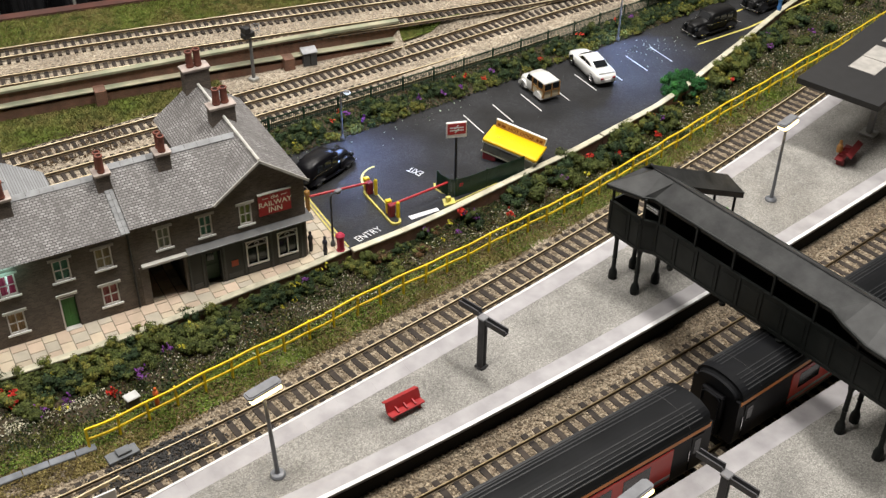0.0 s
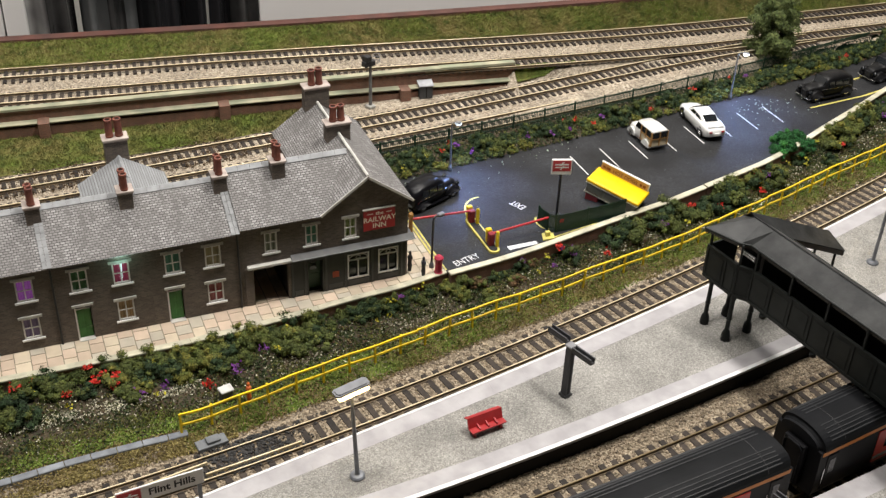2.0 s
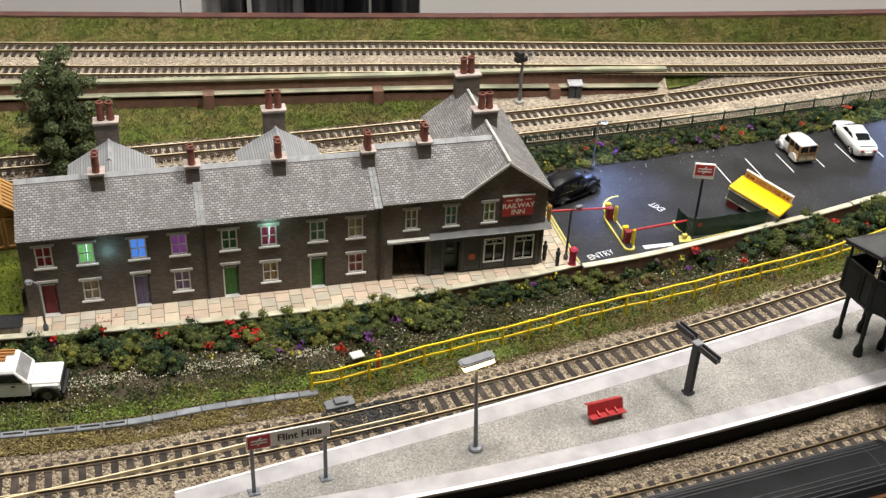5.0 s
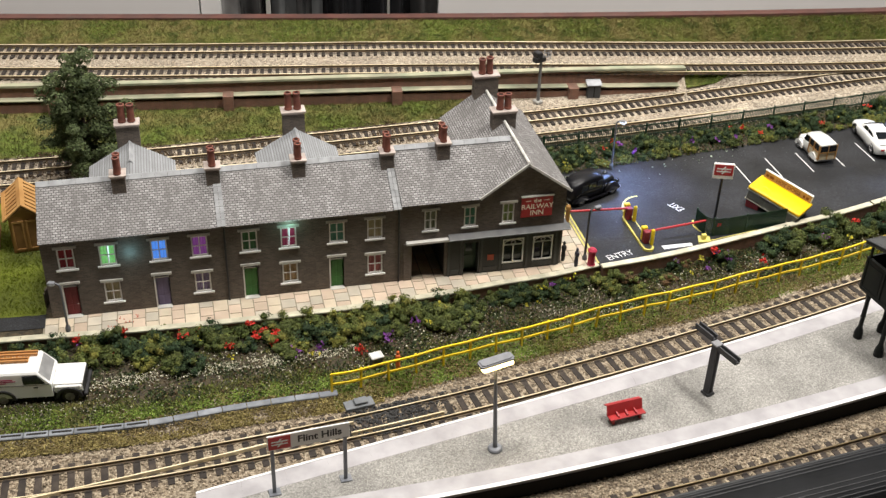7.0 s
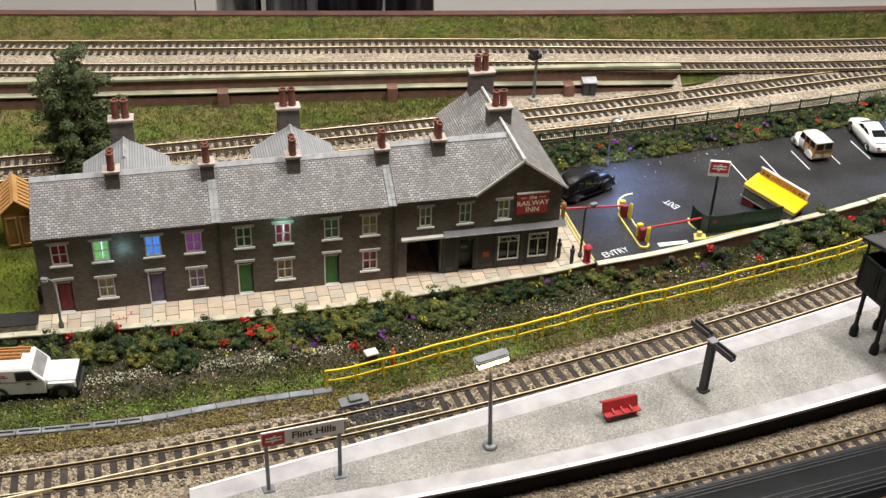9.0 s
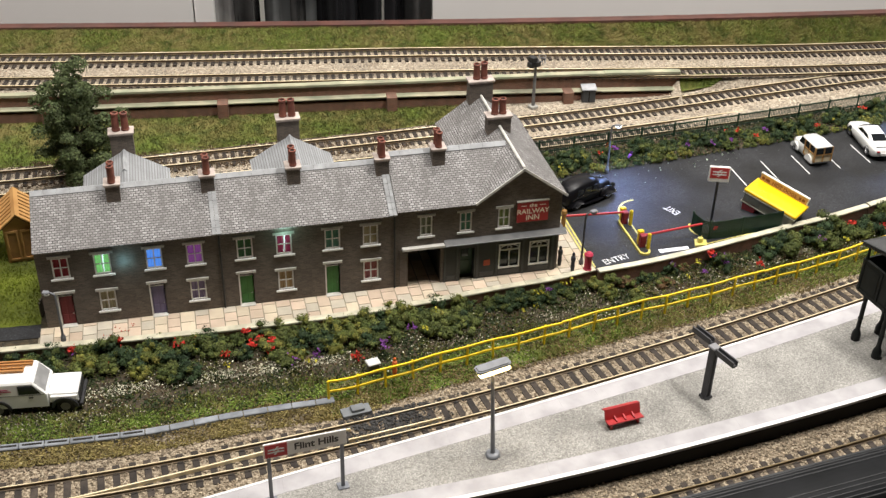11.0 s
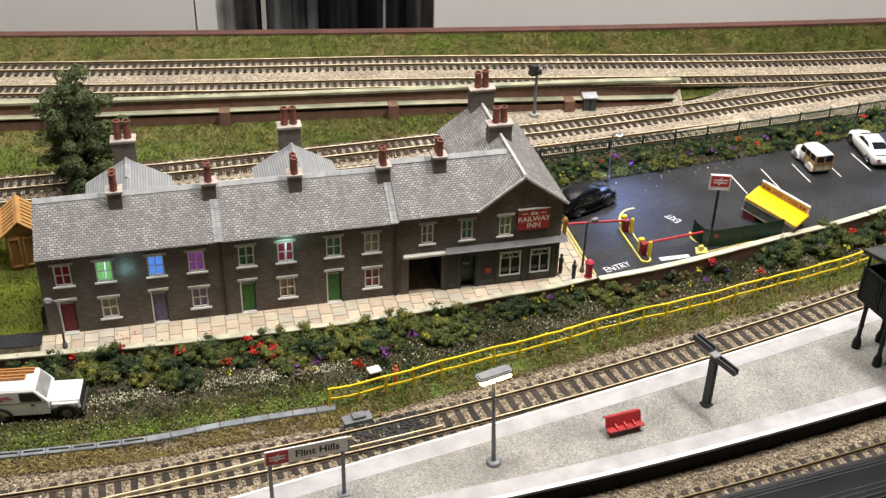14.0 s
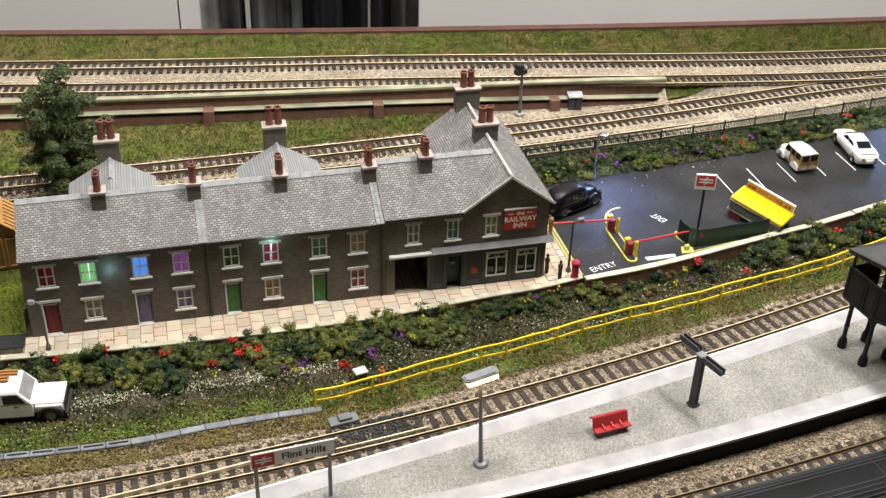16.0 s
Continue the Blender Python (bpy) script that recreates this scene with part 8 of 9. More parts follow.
def shrub(x, y, z, k, s, group):
    m = Matrix.LocRotScale((x * CM, y * CM, z * CM), Euler((0, 0, random.uniform(0, 6.28))), (s, s, s * random.uniform(0.8, 1.15)))
    if x > 38 or (x > 20 and group.startswith("car")):
        FAR_SHRUBS.append((k, m))
        return None
    o = new("shrub", SHRUBS[k])
    o.matrix_basis = m
    return tagged(o, SHRUB_WORDS[k] + " foam shrub in the planted bank", "shrub", group)


def garden_z(x, v):
    return -1.35 + 0.55 * v


def garden_y(x, v):
    top = PAVE_EDGE(x) + 0.4 if x < 13.5 else WALL_LINE(x) + 0.1
    a = FENCE_LINE(x) + 0.3
    return a + (top - a) * v


rs = random.Random(21)
# row against the pavement wall
x = -27.0
while x < 13.5:
    for v, keep in ((0.9, 0.98), (0.74, 0.85), (0.58, 0.45)):
        if rs.random() < keep:
            xx, vv = x + rs.uniform(-0.35, 0.35), v + rs.uniform(-0.07, 0.05)
            if x > 4 and v < 0.7 and rs.random() < 0.5:
                continue
            if x < -19 and v < 0.7:
                continue
            k = rs.choice((0, 4, 7, 11, 0, 4, 1, 3, 8, 2, 5)) if v > 0.6 else rs.choice((2, 5, 6, 1, 3, 0, 7))
            shrub(xx, garden_y(xx, vv), garden_z(xx, vv) - 0.05, k, rs.uniform(0.75, 1.25) if x > 4 else rs.uniform(1.05, 1.5), "bank shrubs")
    x += rs.uniform(0.75, 1.0)
# looser planting under the car park wall
x = 13.8
while x < 90:
    for v, keep in ((0.84, 0.8), (0.62, 0.5), (0.4, 0.2)) if x < 24 else ((0.84, 0.72), (0.62, 0.3), (0.4, 0.08)):
        if rs.random() < keep:
            xx, vv = x + rs.uniform(-0.5, 0.5), v + rs.uniform(-0.09, 0.06)
            k = rs.choice((0, 4, 7, 11, 1, 3, 8, 2, 5, 6, 10))
            shrub(xx, garden_y(xx, vv), garden_z(xx, vv) - 0.05, k, rs.uniform(0.7, 1.2) if x < 24 else rs.uniform(1.1, 1.9), "bank shrubs")
    x += rs.uniform(0.9, 1.35)
# bed behind the car park
x = 12.0
while x < 90:
    for v in (0.12, 0.38, 0.66):
        if rs.random() < 0.9:
            xx = x + rs.uniform(-0.4, 0.4)
            a, b = PARK_REAR(xx) + 0.2, FENCE_REAR(xx) - 0.4
            k = rs.choice((0, 4, 7, 11, 0, 4, 7, 1) if v > 0.3 else (0, 4, 6, 1, 3, 6, 2, 9))
            shrub(xx, a + (b - a) * v + rs.uniform(-0.2, 0.2), 0.02, k, rs.uniform(0.6, 1.05) if v < 0.3 else rs.uniform(0.8, 1.45), "car park bed shrubs")
    x += rs.uniform(0.85, 1.15)


# the far planting, past what one could count, as one mass
mats_far = LEAVES
vs, fs, mi, base = [], [], [], 0
for k, m in FAR_SHRUBS:
    me = SHRUBS[k]
    co = np.empty(len(me.vertices) * 3)
    me.vertices.foreach_get("co", co)
    mm = np.array(m)
    vs.append(co.reshape(-1, 3) @ mm[:3, :3].T + mm[:3, 3])
    fs += [tuple(base + i for i in p.vertices) for p in me.polygons]
    mi += [mats_far.index(me.materials[p.material_index]) for p in me.polygons]
    base += len(me.vertices)
far = bpy.data.meshes.new("far_shrubs")
far.from_pydata(np.concatenate(vs).tolist(), [], fs)
for m in mats_far:
    far.materials.append(m)
far.polygons.foreach_set("material_index", mi)
tagged(new("far_shrubs", far), "mixed dark green, olive and rusty foam shrubs in the far beds", "shrubs", kind="stuff")


# bright bush overhanging the wall
def big_bush(x, y, z, w, h, material, balls, label, seed):
    r = np.random.default_rng(seed)
    me = bush_mesh(w, h, balls, material, r, 0.07, 0.25)
    o = new("bush", me)
    o.matrix_basis = at(x, y, z)
    return tagged(o, label, "bush")


BRIGHT_TIP = leaf_mat("bright_green_tips", (0.03, 0.17, 0.03), (0.05, 0.20, 0.04))
big_bush(47.9, 6.55, -0.3, 2.1, 1.95, (BRIGHT, BRIGHT_TIP), 24, "bright green bush leaning over the car park wall", 3)
big_bush(53.3, 7.5, -0.85, 1.6, 1.9, (LEAVES[2], LEAVES[3]), 18, "olive bush under the car park wall", 4)
big_bush(31.6, 0.9, -0.7, 1.1, 1.2, (LEAVES[0], LEAVES[1]), 14, "dark green bush beneath the car park wall", 5)
big_bush(34.0, 1.2, -0.7, 1.0, 1.3, (LEAVES[1], LEAVES[2]), 12, "green bush beneath the car park wall", 6)
big_bush(37.2, 1.5, -0.85, 1.3, 1.5, (LEAVES[0], LEAVES[1]), 15, "dark green bush beneath the car park wall", 7)
big_bush(39.5, 2.1, -0.85, 1.1, 1.3, (LEAVES[1], LEAVES[2]), 13, "green bush beneath the car park wall", 8)
big_bush(44.3, 4.1, -0.85, 1.4, 1.2, (LEAVES[0], LEAVES[1]), 15, "dark green bush beneath the car park wall", 9)
big_bush(57.0, 9.1, -0.85, 1.5, 1.6, (LEAVES[0], LEAVES[1]), 15, "dark green bush beneath the car park wall", 10)
big_bush(61.2, 10.7, -0.85, 1.5, 1.6, (LEAVES[0], LEAVES[1]), 15, "dark green bush beneath the car park wall", 11)


def tree(x, y, z, h, spread, seed, label, leaf):
    """A wire-and-foliage model tree: trunk that forks, limbs, and a ragged crown in clumps."""
    r = np.random.default_rng(seed)
    t = thing("tree", x, y, z, 0, label, "tree", "trees")
    bm = B()
    tube(bm, [(0, 0, 0), (0.1, 0.05, h * 0.16), (-0.05, 0.1, h * 0.36), (0.08, 0.0, h * 0.62), (0.0, 0.05, h * 0.9)], [0.34, 0.24, 0.18, 0.11, 0.03], 8)
    cs, rad = [], []
    for k in range(44):
        f = 0.1 + 0.84 * (k + r.uniform(0, 1)) / 44
        a = k * 2.4 + r.uniform(-0.4, 0.4)
        reach = spread * (math.sin(math.pi * min(1, f * 0.86 + 0.12)) ** 0.7) * r.uniform(0.5, 1.05)
        p0 = Vector((0, 0, h * f * 0.78))
        p1 = Vector((reach * math.cos(a), reach * math.sin(a), h * f + 0.3))
        tube(bm, [p0, (p0 + p1) / 2 + Vector((0, 0, 0.15)), p1], [0.07, 0.045, 0.02], 5)
        for q in range(3):
            w = 0.4 + 0.3 * q
            c = p0.lerp(p1, w) + Vector(r.normal(size=3) * 0.28)
            cs.append(np.array(c))
            rad.append(r.uniform(0.42, 0.78))
    cs.append(np.array((0, 0, h * 0.97)))
    rad.append(0.5)
    part("trunk", bm, BARK, t, "dark brown trunk and limbs")
    vs, fs = leaf_cloud(cs, rad, 55, 0.095, r)
    o = new("crown", mesh_from("crown", vs, fs, leaf))
    o.parent = t
    o["label"] = "ragged dark green crown"
    return t


tree(-20.5, 17.9, 0.0, 9.6, 3.1, 5, "tall dark green model tree behind the houses", TREE_LEAF)
tree(56.3, 21.6, 0.0, 6.9, 2.5, 9, "broad green model tree beyond the car park", leaf_mat("fresh_tree_foliage", (0.055, 0.085, 0.022), (0.14, 0.165, 0.05)))


# ---- flowers ----
def specks(name, places, size, colour, label, category, rough=0.7):
    """Tiny petal clusters, each a little star of three leaves."""
    p = np.repeat(np.array(places), 3, axis=0)
    n = len(p)
    s = np.repeat(size * rp.uniform(0.6, 1.4, len(places)), 3)[:, None]
    a = rp.normal(size=(n, 3))
    a /= np.linalg.norm(a, axis=1)[:, None]
    b = np.cross(a, rp.normal(size=(n, 3)))
    b /= np.linalg.norm(b, axis=1)[:, None] + 1e-9
    o = p + rp.normal(size=(n, 3)) * s * 0.3
    vs = np.stack([o - a * s, o + b * s * 0.8, o + a * s, o - b * s * 0.8], 1).reshape(-1, 3)
    fs = [(4 * i, 4 * i + 1, 4 * i + 2, 4 * i + 3) for i in range(n)]
    ob = new(name, mesh_from(name, vs, fs, mat(name + "_petal", colour, rough, second=tuple(c * 0.7 for c in colour), scale=200, island=0.25)))
    return tagged(ob, label, category, kind="stuff")


def bank_place(x0, x1, v0, v1, up=0.0):
    x = rp.uniform(x0, x1)
    v = rp.uniform(v0, v1)
    return (x, garden_y(x, v), garden_z(x, v) + up)


def clusters(n, x0, x1, v0, v1, up, per, spread):
    out = []
    for _ in range(n):
        c = bank_place(x0, x1, v0, v1, up)
        out += [(c[0] + rp.normal() * spread, c[1] + rp.normal() * spread, c[2] + abs(rp.normal()) * spread) for _ in range(per)]
    return out


red = clusters(5, -26, -8, 0.5, 0.95, 0.75, 20, 0.13) + clusters(7, 25, 75, 0.3, 0.9, 0.6, 20, 0.14)
for c in ((22.8, -0.5, 0.1), (-18.3, -2.3, 0.1), (-19.0, -4.0, -0.5), (-9.45, -3.3, -0.35), (-10.1, -3.8, -0.3), (-9.0, -4.3, -0.5), (-3.75, -5.9, -0.7), (-20.9, -2.6, 0.1)):
    red += [(c[0] + rp.normal() * 0.14, c[1] + rp.normal() * 0.14, c[2] + rp.normal() * 0.1) for _ in range(30)]
specks("red_flowers", red, 0.085, (0.62, 0.03, 0.015), "clusters of red flowers among the shrubs", "flowers")
specks("purple_flowers", clusters(18, -26, 75, 0.3, 0.95, 0.65, 16, 0.15), 0.075, (0.22, 0.06, 0.30), "clusters of purple flowers among the shrubs", "flowers")
specks("yellow_flowers", clusters(26, -15, 75, 0.35, 0.95, 0.6, 6, 0.12), 0.085, (0.55, 0.50, 0.04), "clusters of yellow flowers among the shrubs", "flowers")
white = [bank_place(-26, 75, 0.12, 0.72, rp.uniform(0.02, 0.2)) for _ in range(4200)]
white += [bank_place(-22, -4, 0.40, 0.52, rp.uniform(0.05, 0.25)) for _ in range(1500)]
white += [bank_place(7, 16, 0.02, 0.22, rp.uniform(0.02, 0.12)) for _ in range(500)]
white = [p for p in white if rp.random() < 0.35 + 0.65 * (noise.noise(Vector((p[0] * 0.35, p[1] * 0.5, 9))) > 0.0)]
specks("white_flowers", white, 0.045, (0.70, 0.67, 0.52), "scattered tiny white flowers on dark soil", "flowers")


def bed(n, up, per, spread):
    out = []
    for _ in range(n):
        x = rp.uniform(13, 80)
        a, b = PARK_REAR(x) + 0.2, FENCE_REAR(x) - 0.5
        y = a + (b - a) * rp.uniform(0.0, 0.8)
        out += [(x + rp.normal() * spread, y + rp.normal() * spread, up + abs(rp.normal()) * spread) for _ in range(per)]
    return out


specks("bed_red_flowers", bed(10, 0.85, 7, 0.12), 0.1, (0.62, 0.05, 0.02), "clusters of red and orange flowers in the car park bed", "flowers")
specks("bed_purple_flowers", bed(10, 0.85, 7, 0.12), 0.1, (0.22, 0.06, 0.32), "clusters of purple flowers in the car park bed", "flowers")
specks("bed_yellow_flowers", bed(15, 0.7, 7, 0.12), 0.09, (0.52, 0.48, 0.05), "clusters of yellow flowers in the car park bed", "flowers")
petals = []
for c in ((-18.5, -0.9), (-17.9, -1.3), (-17.4, -0.7), (-18.9, -1.5)):
    petals += [(c[0] + rp.normal() * 0.15, c[1] + rp.normal() * 0.15, 0.03) for _ in range(4)]
specks("fallen_petals", petals, 0.05, (0.55, 0.05, 0.03), "fallen red petals on the paving slabs", "petals")


dust = []
for _ in range(420):
    x = rp.uniform(14.2, 62)
    a, b = WALL_LINE(x) + 0.5, PARK_REAR(x) + 0.3
    v = rp.uniform(0, 1)
    if rp.uniform() < 0.25 + 0.75 * v ** 3:
        dust.append((x, a + (b - a) * v, 0.015))
specks("tarmac_dust", dust, 0.024, (0.24, 0.25, 0.27), "pale dust and crumbs on the tarmac", "dust")


# ---- scatter on the soil ----
litter = []
while len(litter) < 70:
    x, y = rp.normal(50.5, 2.6), rp.normal(13.4, 1.1)
    if y < PARK_REAR(x) + 0.2 and x > 46:
        litter.append((x, y, 0.03))
while len(litter) < 100:
    x = rp.uniform(15, 31)
    litter.append((x, PARK_REAR(x) - abs(rp.normal(0, 1.1)), 0.03))
specks("tarmac_litter", litter, 0.06, (0.42, 0.50, 0.40), "pale scatter litter on the tarmac by the flower bed", "litter")


def scraps(name, n, size, colour, label, bed_share=0.2, v1=0.98):
    """Torn foam and leaf scraps lying on the planted soil."""
    out = []
    for _ in range(int(n * (1 - bed_share))):
        p = bank_place(-27, 78, 0.0, v1, 0.0)
        k = noise.noise(Vector((p[0] * 0.5, p[1] * 0.7, len(name) * 1.7)))
        if k > rp.uniform(-0.45, 0.35):
            out.append((p[0], p[1], p[2] + rp.uniform(0.0, 0.1) + max(0.0, k) * 0.22))
    for _ in range(int(n * bed_share)):
        x = rp.uniform(12, 85)
        a, b = PARK_REAR(x) + 0.1, FENCE_REAR(x) + 0.1
        v = rp.uniform(0, 1)
        out.append((x, a + (b - a) * v, 0.05 + 0.15 * math.sin(v * 3.1) + rp.uniform(0, 0.1)))
    specks(name, out, size, colour, label, "ground cover", 0.9)


scraps("dark_green_scatter", 26000, 0.075, (0.038, 0.060, 0.017), "dark green foam scatter on the garden soil")
scraps("olive_scatter", 15000, 0.065, (0.11, 0.112, 0.028), "olive foam scatter on the garden soil")
scraps("brown_scatter", 15000, 0.06, (0.12, 0.075, 0.036), "brown leaf scatter on the garden soil")
scraps("pale_scatter", 8000, 0.045, (0.30, 0.27, 0.2), "pale chips scattered on the garden soil", 0.1, 0.6)


# ---- grass ----
def blades(name, places, h, material, label, lean=0.5):
    n = len(places)
    p = np.array(places)
    a = rp.uniform(0, 2 * math.pi, n)
    hh = h * rp.uniform(0.5, 1.3, n)
    w = rp.uniform(0.025, 0.05, n)
    dx, dy = np.cos(a) * w, np.sin(a) * w
    lx, ly = rp.normal(size=n) * lean * hh, rp.normal(size=n) * lean * hh
    vs = np.empty((n * 3, 3))
    vs[0::3] = p + np.stack([-dx, -dy, np.zeros(n)], 1)
    vs[1::3] = p + np.stack([dx, dy, np.zeros(n)], 1)
    vs[2::3] = p + np.stack([lx, ly, hh], 1)
    fs = [(3 * i, 3 * i + 1, 3 * i + 2) for i in range(n)]
    return tagged(new(name, mesh_from(name, vs, fs, material)), label, "grass", kind="stuff")


def field(n, x0, x1, low, high, z, patch=0.0, freq=0.4):
    out = []
    while len(out) < n:
        x = rp.uniform(x0, x1)
        v = rp.uniform(0, 1)
        y = low(x) + (high(x) - low(x)) * v
        if patch and noise.noise(Vector((x * freq, y * freq, 5))) < rp.uniform(-0.5, 0.4) * patch - 0.1:
            n -= 0.3
            continue
        out.append((x, y, z(x, v)))
    return out


blades("bank_grass", field(110000, -40, 75, GRASS_FRONT, BACK_EDGE_LINE, lambda x, v: bank_z(x, v) - 0.05), 0.24, BANKBLADE, "static grass on the rear bank", 0.8)
blades("verge_grass", field(40000, -30, 75, lambda x: FENCE_LINE(x) + (0.3 if x < -6 else -1.2), lambda x: FENCE_LINE(x) + (2.4 if x < -6 else 2.0), lambda x, v: -1.36 + 0.12 * v, 1.0), 0.24, GRASSBLADE, "static grass along the lineside verge")
blades("yard_grass", field(26000, -40, 14.5, Shifted(TRACK_D, 1.8), Shifted(BACK_WALL, -0.5), lambda x, v: 0.04), 0.26, YARDBLADE, "static grass below the retaining wall, coloured as in shade")
blades("lawn_grass", field(9000, -30, -23.1, Shifted(PAVE_EDGE, 2.4), level(15.0), lambda x, v: 0.0), 0.2, mat("lawn_blade", (0.21, 0.26, 0.02), 0.9, second=(0.12, 0.135, 0.018), scale=22, island=0.35), "bright static grass lawn")


def turf(name, n, x0, x1, low, high, z, size, colour, label, patch=0.25, freq=0.55):
    """Clumps of torn turf foam scattered in patches over a grassed strip."""
    out = []
    for _ in range(n):
        x, v = rp.uniform(x0, x1), rp.uniform(0, 1)
        y = low(x) + (high(x) - low(x)) * v
        if noise.noise(Vector((x * freq, y * freq, size * 90 + n * 0.01))) > rp.uniform(-0.4, patch):
            out.append((x, y, z(x, v) + rp.uniform(0, 0.1)))
    specks(name, out, size, colour, label, "grass", 0.95)


def verge_z(x, v):
    return -1.44 + 0.16 * math.sin(v * 2.6) + 0.05 * v


V_LOW, V_HIGH = Shifted(FENCE_LINE, -1.5), Shifted(FENCE_LINE, 2.4)


def green_low(x):
    return FENCE_LINE(x) + (0.3 if x < -6 else -1.3)


def green_high(x):
    return FENCE_LINE(x) + (2.5 if x < -6 else 2.2)


def green_z(x, v):
    y = green_low(x) + (green_high(x) - green_low(x)) * v - FENCE_LINE(x)
    return verge_z(x, min(1.0, max(0.0, (y + 1.2) / 3.2)))


turf("verge_green_turf", 42000, -30, 60, green_low, green_high, green_z, 0.055, (0.21, 0.30, 0.052), "bright green turf foam along the lineside verge")
turf("verge_dark_turf", 6000, -30, 60, green_low, green_high, green_z, 0.06, (0.04, 0.06, 0.013), "dark green turf foam along the lineside verge")
turf("verge_straw_turf", 26000, -30, 75, V_LOW, Shifted(FENCE_LINE, 0.4), lambda x, v: verge_z(x, v * 0.6), 0.052, (0.25, 0.19, 0.08), "straw coloured turf along the lineside verge", 0.1)
turf("verge_dry_turf", 15000, -32, -3, Shifted(FENCE_LINE, -1.6), Shifted(FENCE_LINE, -0.15), lambda x, v: verge_z(x, v * 0.3), 0.055, (0.33, 0.27, 0.10), "yellowed dry turf below the kerb blocks", 0.05)
turf("verge_grit", 7000, -30, 60, V_LOW, Shifted(FENCE_LINE, 1.4), lambda x, v: verge_z(x, v * 0.8), 0.038, (0.44, 0.38, 0.28), "pale grit among the lineside grass", 0.2)
turf("garden_green_turf", 26000, -30, 75, lambda x: garden_y(x, 0.04), lambda x: garden_y(x, 0.9), lambda x, v: garden_z(x, 0.04 + 0.86 * v), 0.065, (0.060, 0.078, 0.018), "dark green turf foam over the garden soil", 0.1)
turf("garden_olive_turf", 9000, -30, 75, lambda x: garden_y(x, 0.04), lambda x: garden_y(x, 0.9), lambda x, v: garden_z(x, 0.04 + 0.86 * v), 0.06, (0.15, 0.15, 0.032), "olive turf foam over the garden soil", 0.2)
turf("bank_straw_turf", 6000, -40, 75, GRASS_FRONT, BACK_EDGE_LINE, bank_z, 0.04, (0.36, 0.30, 0.13), "straw coloured turf on the rear bank", 0.15, 0.3)
turf("bank_brown_turf", 9000, -40, 75, GRASS_FRONT, BACK_EDGE_LINE, lambda x, v: bank_z(x, v) + 0.06, 0.045, (0.20, 0.15, 0.06), "dry brown turf patches on the rear bank", -0.15, 0.16)
turf("yard_brown_scatter", 9000, -40, 8, Shifted(TRACK_D, -1.9), Shifted(TRACK_D, 2.2), lambda x, v: 0.05, 0.06, (0.13, 0.085, 0.045), "brown leaf scatter on the ballast behind the houses", 0.0, 0.3)
turf("yard_turf", 12000, -40, 14.5, Shifted(TRACK_D, 1.7), Shifted(BACK_WALL, -0.5), lambda x, v: 0.07, 0.05, (0.12, 0.125, 0.03), "olive turf foam below the retaining wall")
turf("patch_turf", 3200, 31.1, 36.9, patch_low, patch_high, patch_z, 0.06, (0.17, 0.23, 0.045), "green turf patch at the wall's end")


# ---- ballast ----
cells = {}
for sx, sy, sa in SLEEPERS:
    cells.setdefault((int(sx // 2), int(sy // 2)), []).append((sx, sy, math.cos(sa), math.sin(sa)))


def on_sleeper(x, y):
    for i in (-1, 0, 1):
        for j in (-1, 0, 1):
            for sx, sy, c, s in cells.get((int(x // 2) + i, int(y // 2) + j), ()):
                u, v = (x - sx) * c + (y - sy) * s, -(x - sx) * s + (y - sy) * c
                if abs(u) < 0.24 and abs(v) < 1.52:
                    return True
    return False


OCT_V = np.array([(1, 0, 0), (0, 1, 0), (-1, 0, 0), (0, -1, 0), (0, 0, 1), (0, 0, -1)], float)
OCT_F = [(0, 1, 4), (1, 2, 4), (2, 3, 4), (3, 0, 4), (1, 0, 5), (2, 1, 5), (3, 2, 5), (0, 3, 5)]


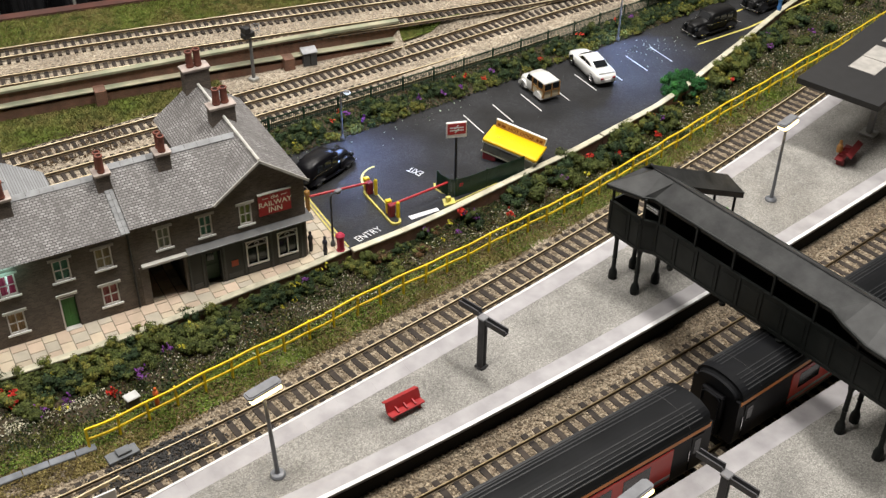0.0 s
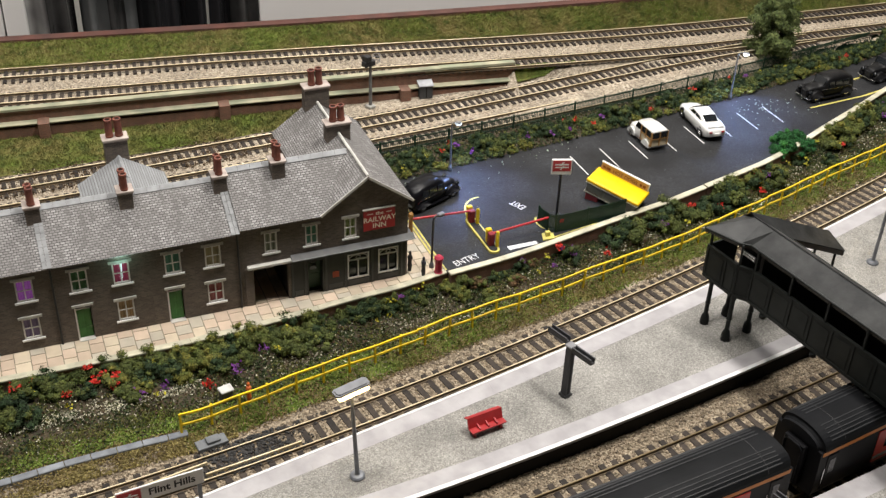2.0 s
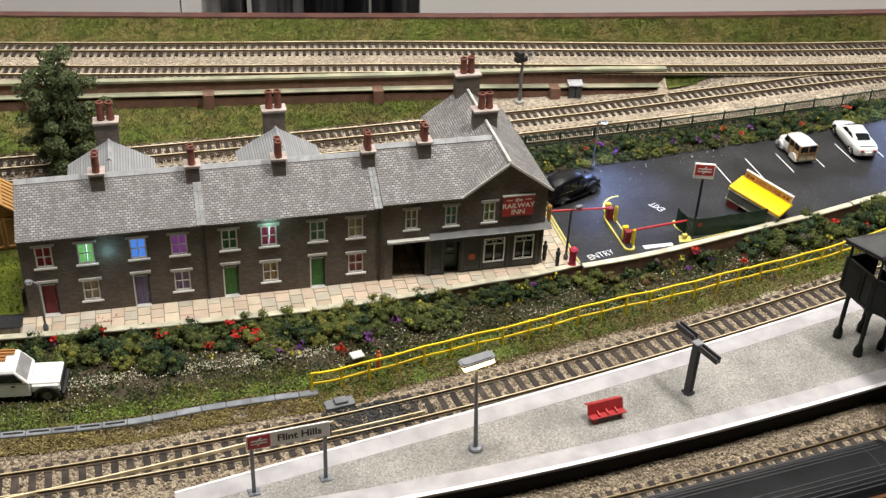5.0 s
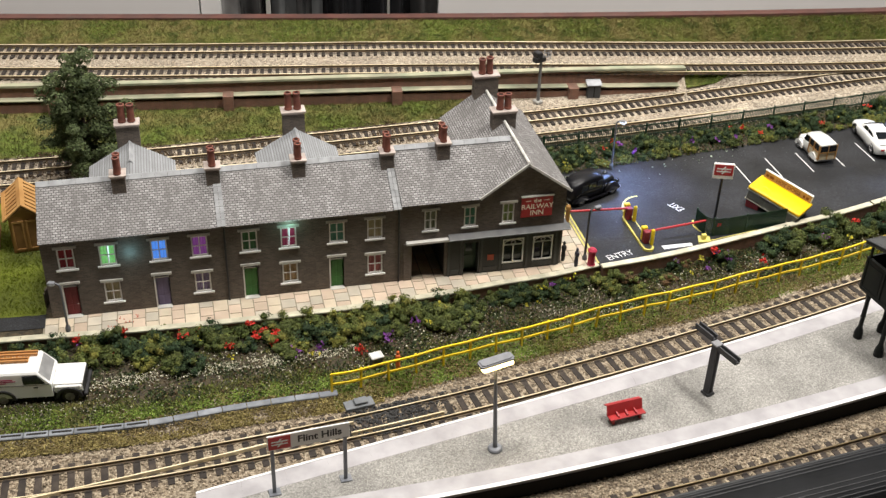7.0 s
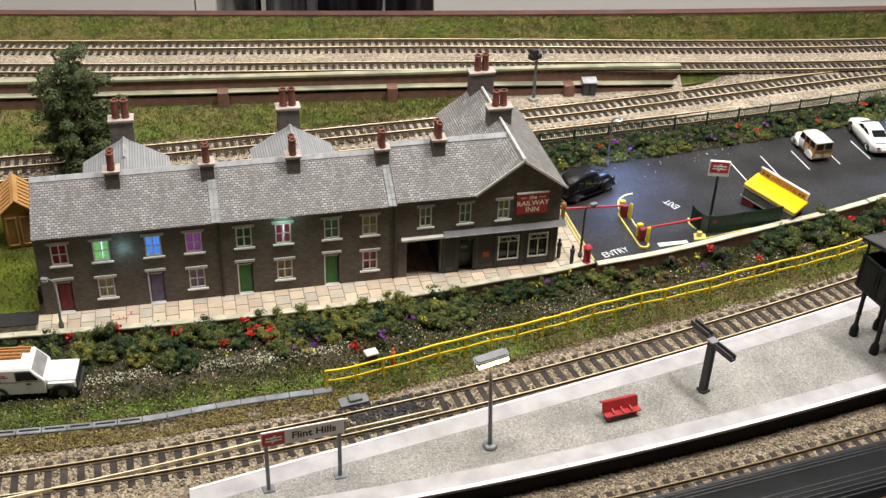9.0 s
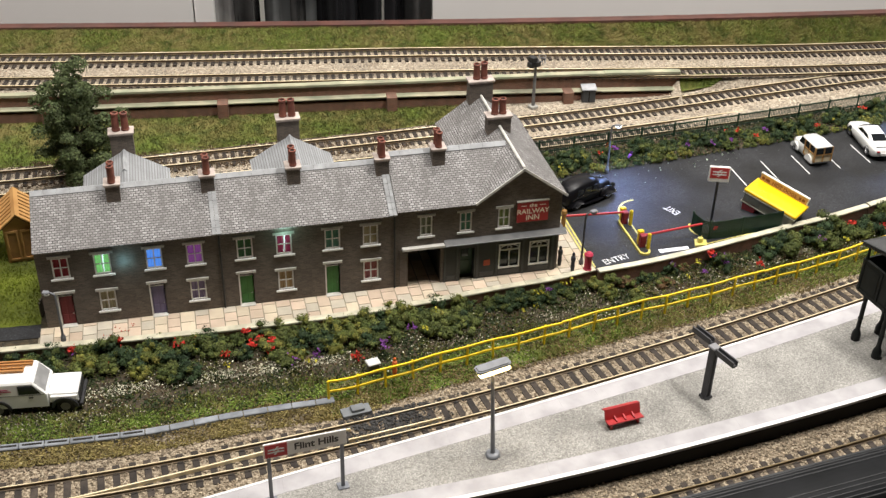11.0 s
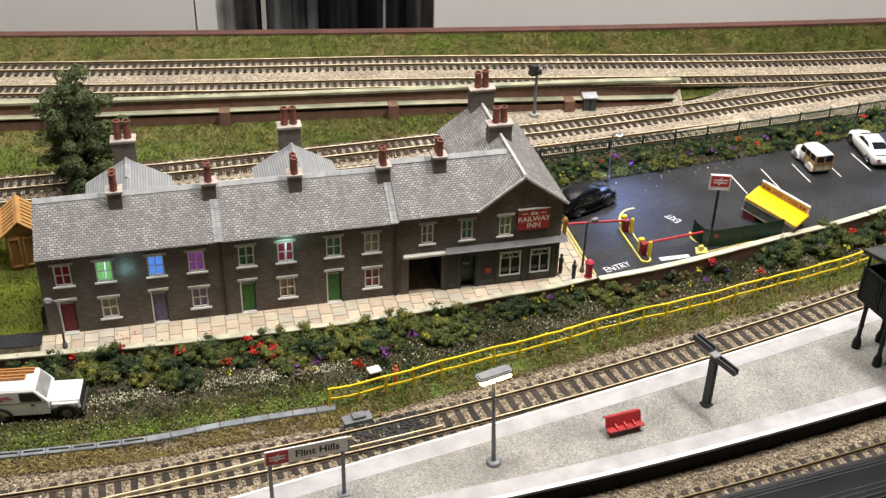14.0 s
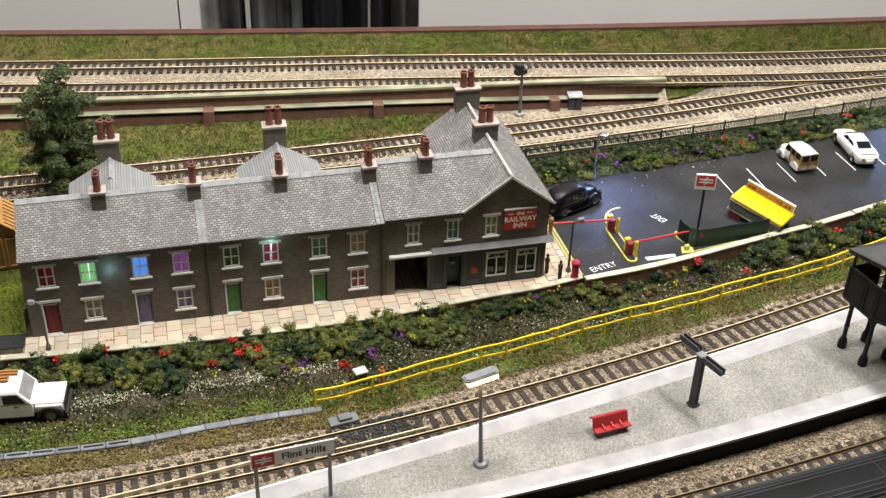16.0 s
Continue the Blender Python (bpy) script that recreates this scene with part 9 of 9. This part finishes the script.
def stones(name, places, size, material, label):
    n = len(places)
    m = np.linalg.qr(rp.normal(size=(n, 3, 3)))[0]
    v = (OCT_V[None] * rp.uniform(0.7, 1.2, size=(n, 6, 1)) * (size * rp.uniform(0.6, 1.4, n))[:, None, None]) @ m
    v[:, :, 2] *= 0.75
    vs = (v + np.array(places)[:, None, :]).reshape(-1, 3)
    fs = [(a + 6 * i, b + 6 * i, c + 6 * i) for i in range(n) for a, b, c in OCT_F]
    return tagged(new(name, mesh_from(name, vs, fs, material)), label, "ballast", kind="stuff")


def spread(n, x0, x1, line, lo, hi, z):
    out = []
    for _ in range(n):
        x = rp.uniform(x0, x1)
        o = rp.uniform(lo, hi)
        y = line(x) + o
        if not on_sleeper(x, y):
            out.append((x, y, z(x) + rp.uniform(-0.02, 0.03)))
    return out


stones("platform_track_ballast", spread(14000, -28, 70, TRACK_A, -2.2, 2.6, level(-1.46)), 0.085, STONES, "loose pale ballast between the platform track's sleepers")
stones("through_track_ballast", spread(16000, -5, 60, TRACK_B, -2.6, 3.0, level(-1.46)), 0.085, STONES, "loose tan ballast round the through track")
stones("yard_ballast", spread(13000, -30, 70, TRACK_D, -2.0, 2.2, lambda x: yard_z(x) - 0.34), 0.065, STONES_FAR, "loose ballast in the yard")
stones("siding_ballast", spread(7000, -30, 70, TRACK_E, -1.6, 2.0, level(0.02)), 0.065, STONES_FAR, "loose ballast along the siding")
stones("main_line_ballast", spread(17000, -40, 72, TRACK_F, -0.5, 6.2, lambda x: main_z(x) - 0.4), 0.065, STONES_FAR, "loose ballast on the main lines")
# paler stones added here in place of the platform lamp's light
stones("lineside_ballast", spread(3800, 26, 66, TRACK_A, 1.5, 2.7, level(-1.43)), 0.085, STONES_FAR, "loose ballast between the handrail and the track, pale for painted lamplight")
coal = [(rp.normal() * 1.5 - 2.7, 0, 0) for _ in range(900)]
stones("black_ballast", [(x, TRACK_A(x) + rp.uniform(-1.0, 1.5), -1.42 + rp.uniform(0, 0.05)) for x, _, _ in coal if -8 < x < 2], 0.1, mat("oily_black_ballast", (0.03, 0.029, 0.028), 0.7, island=0.4), "oily black ballast round the turnout")
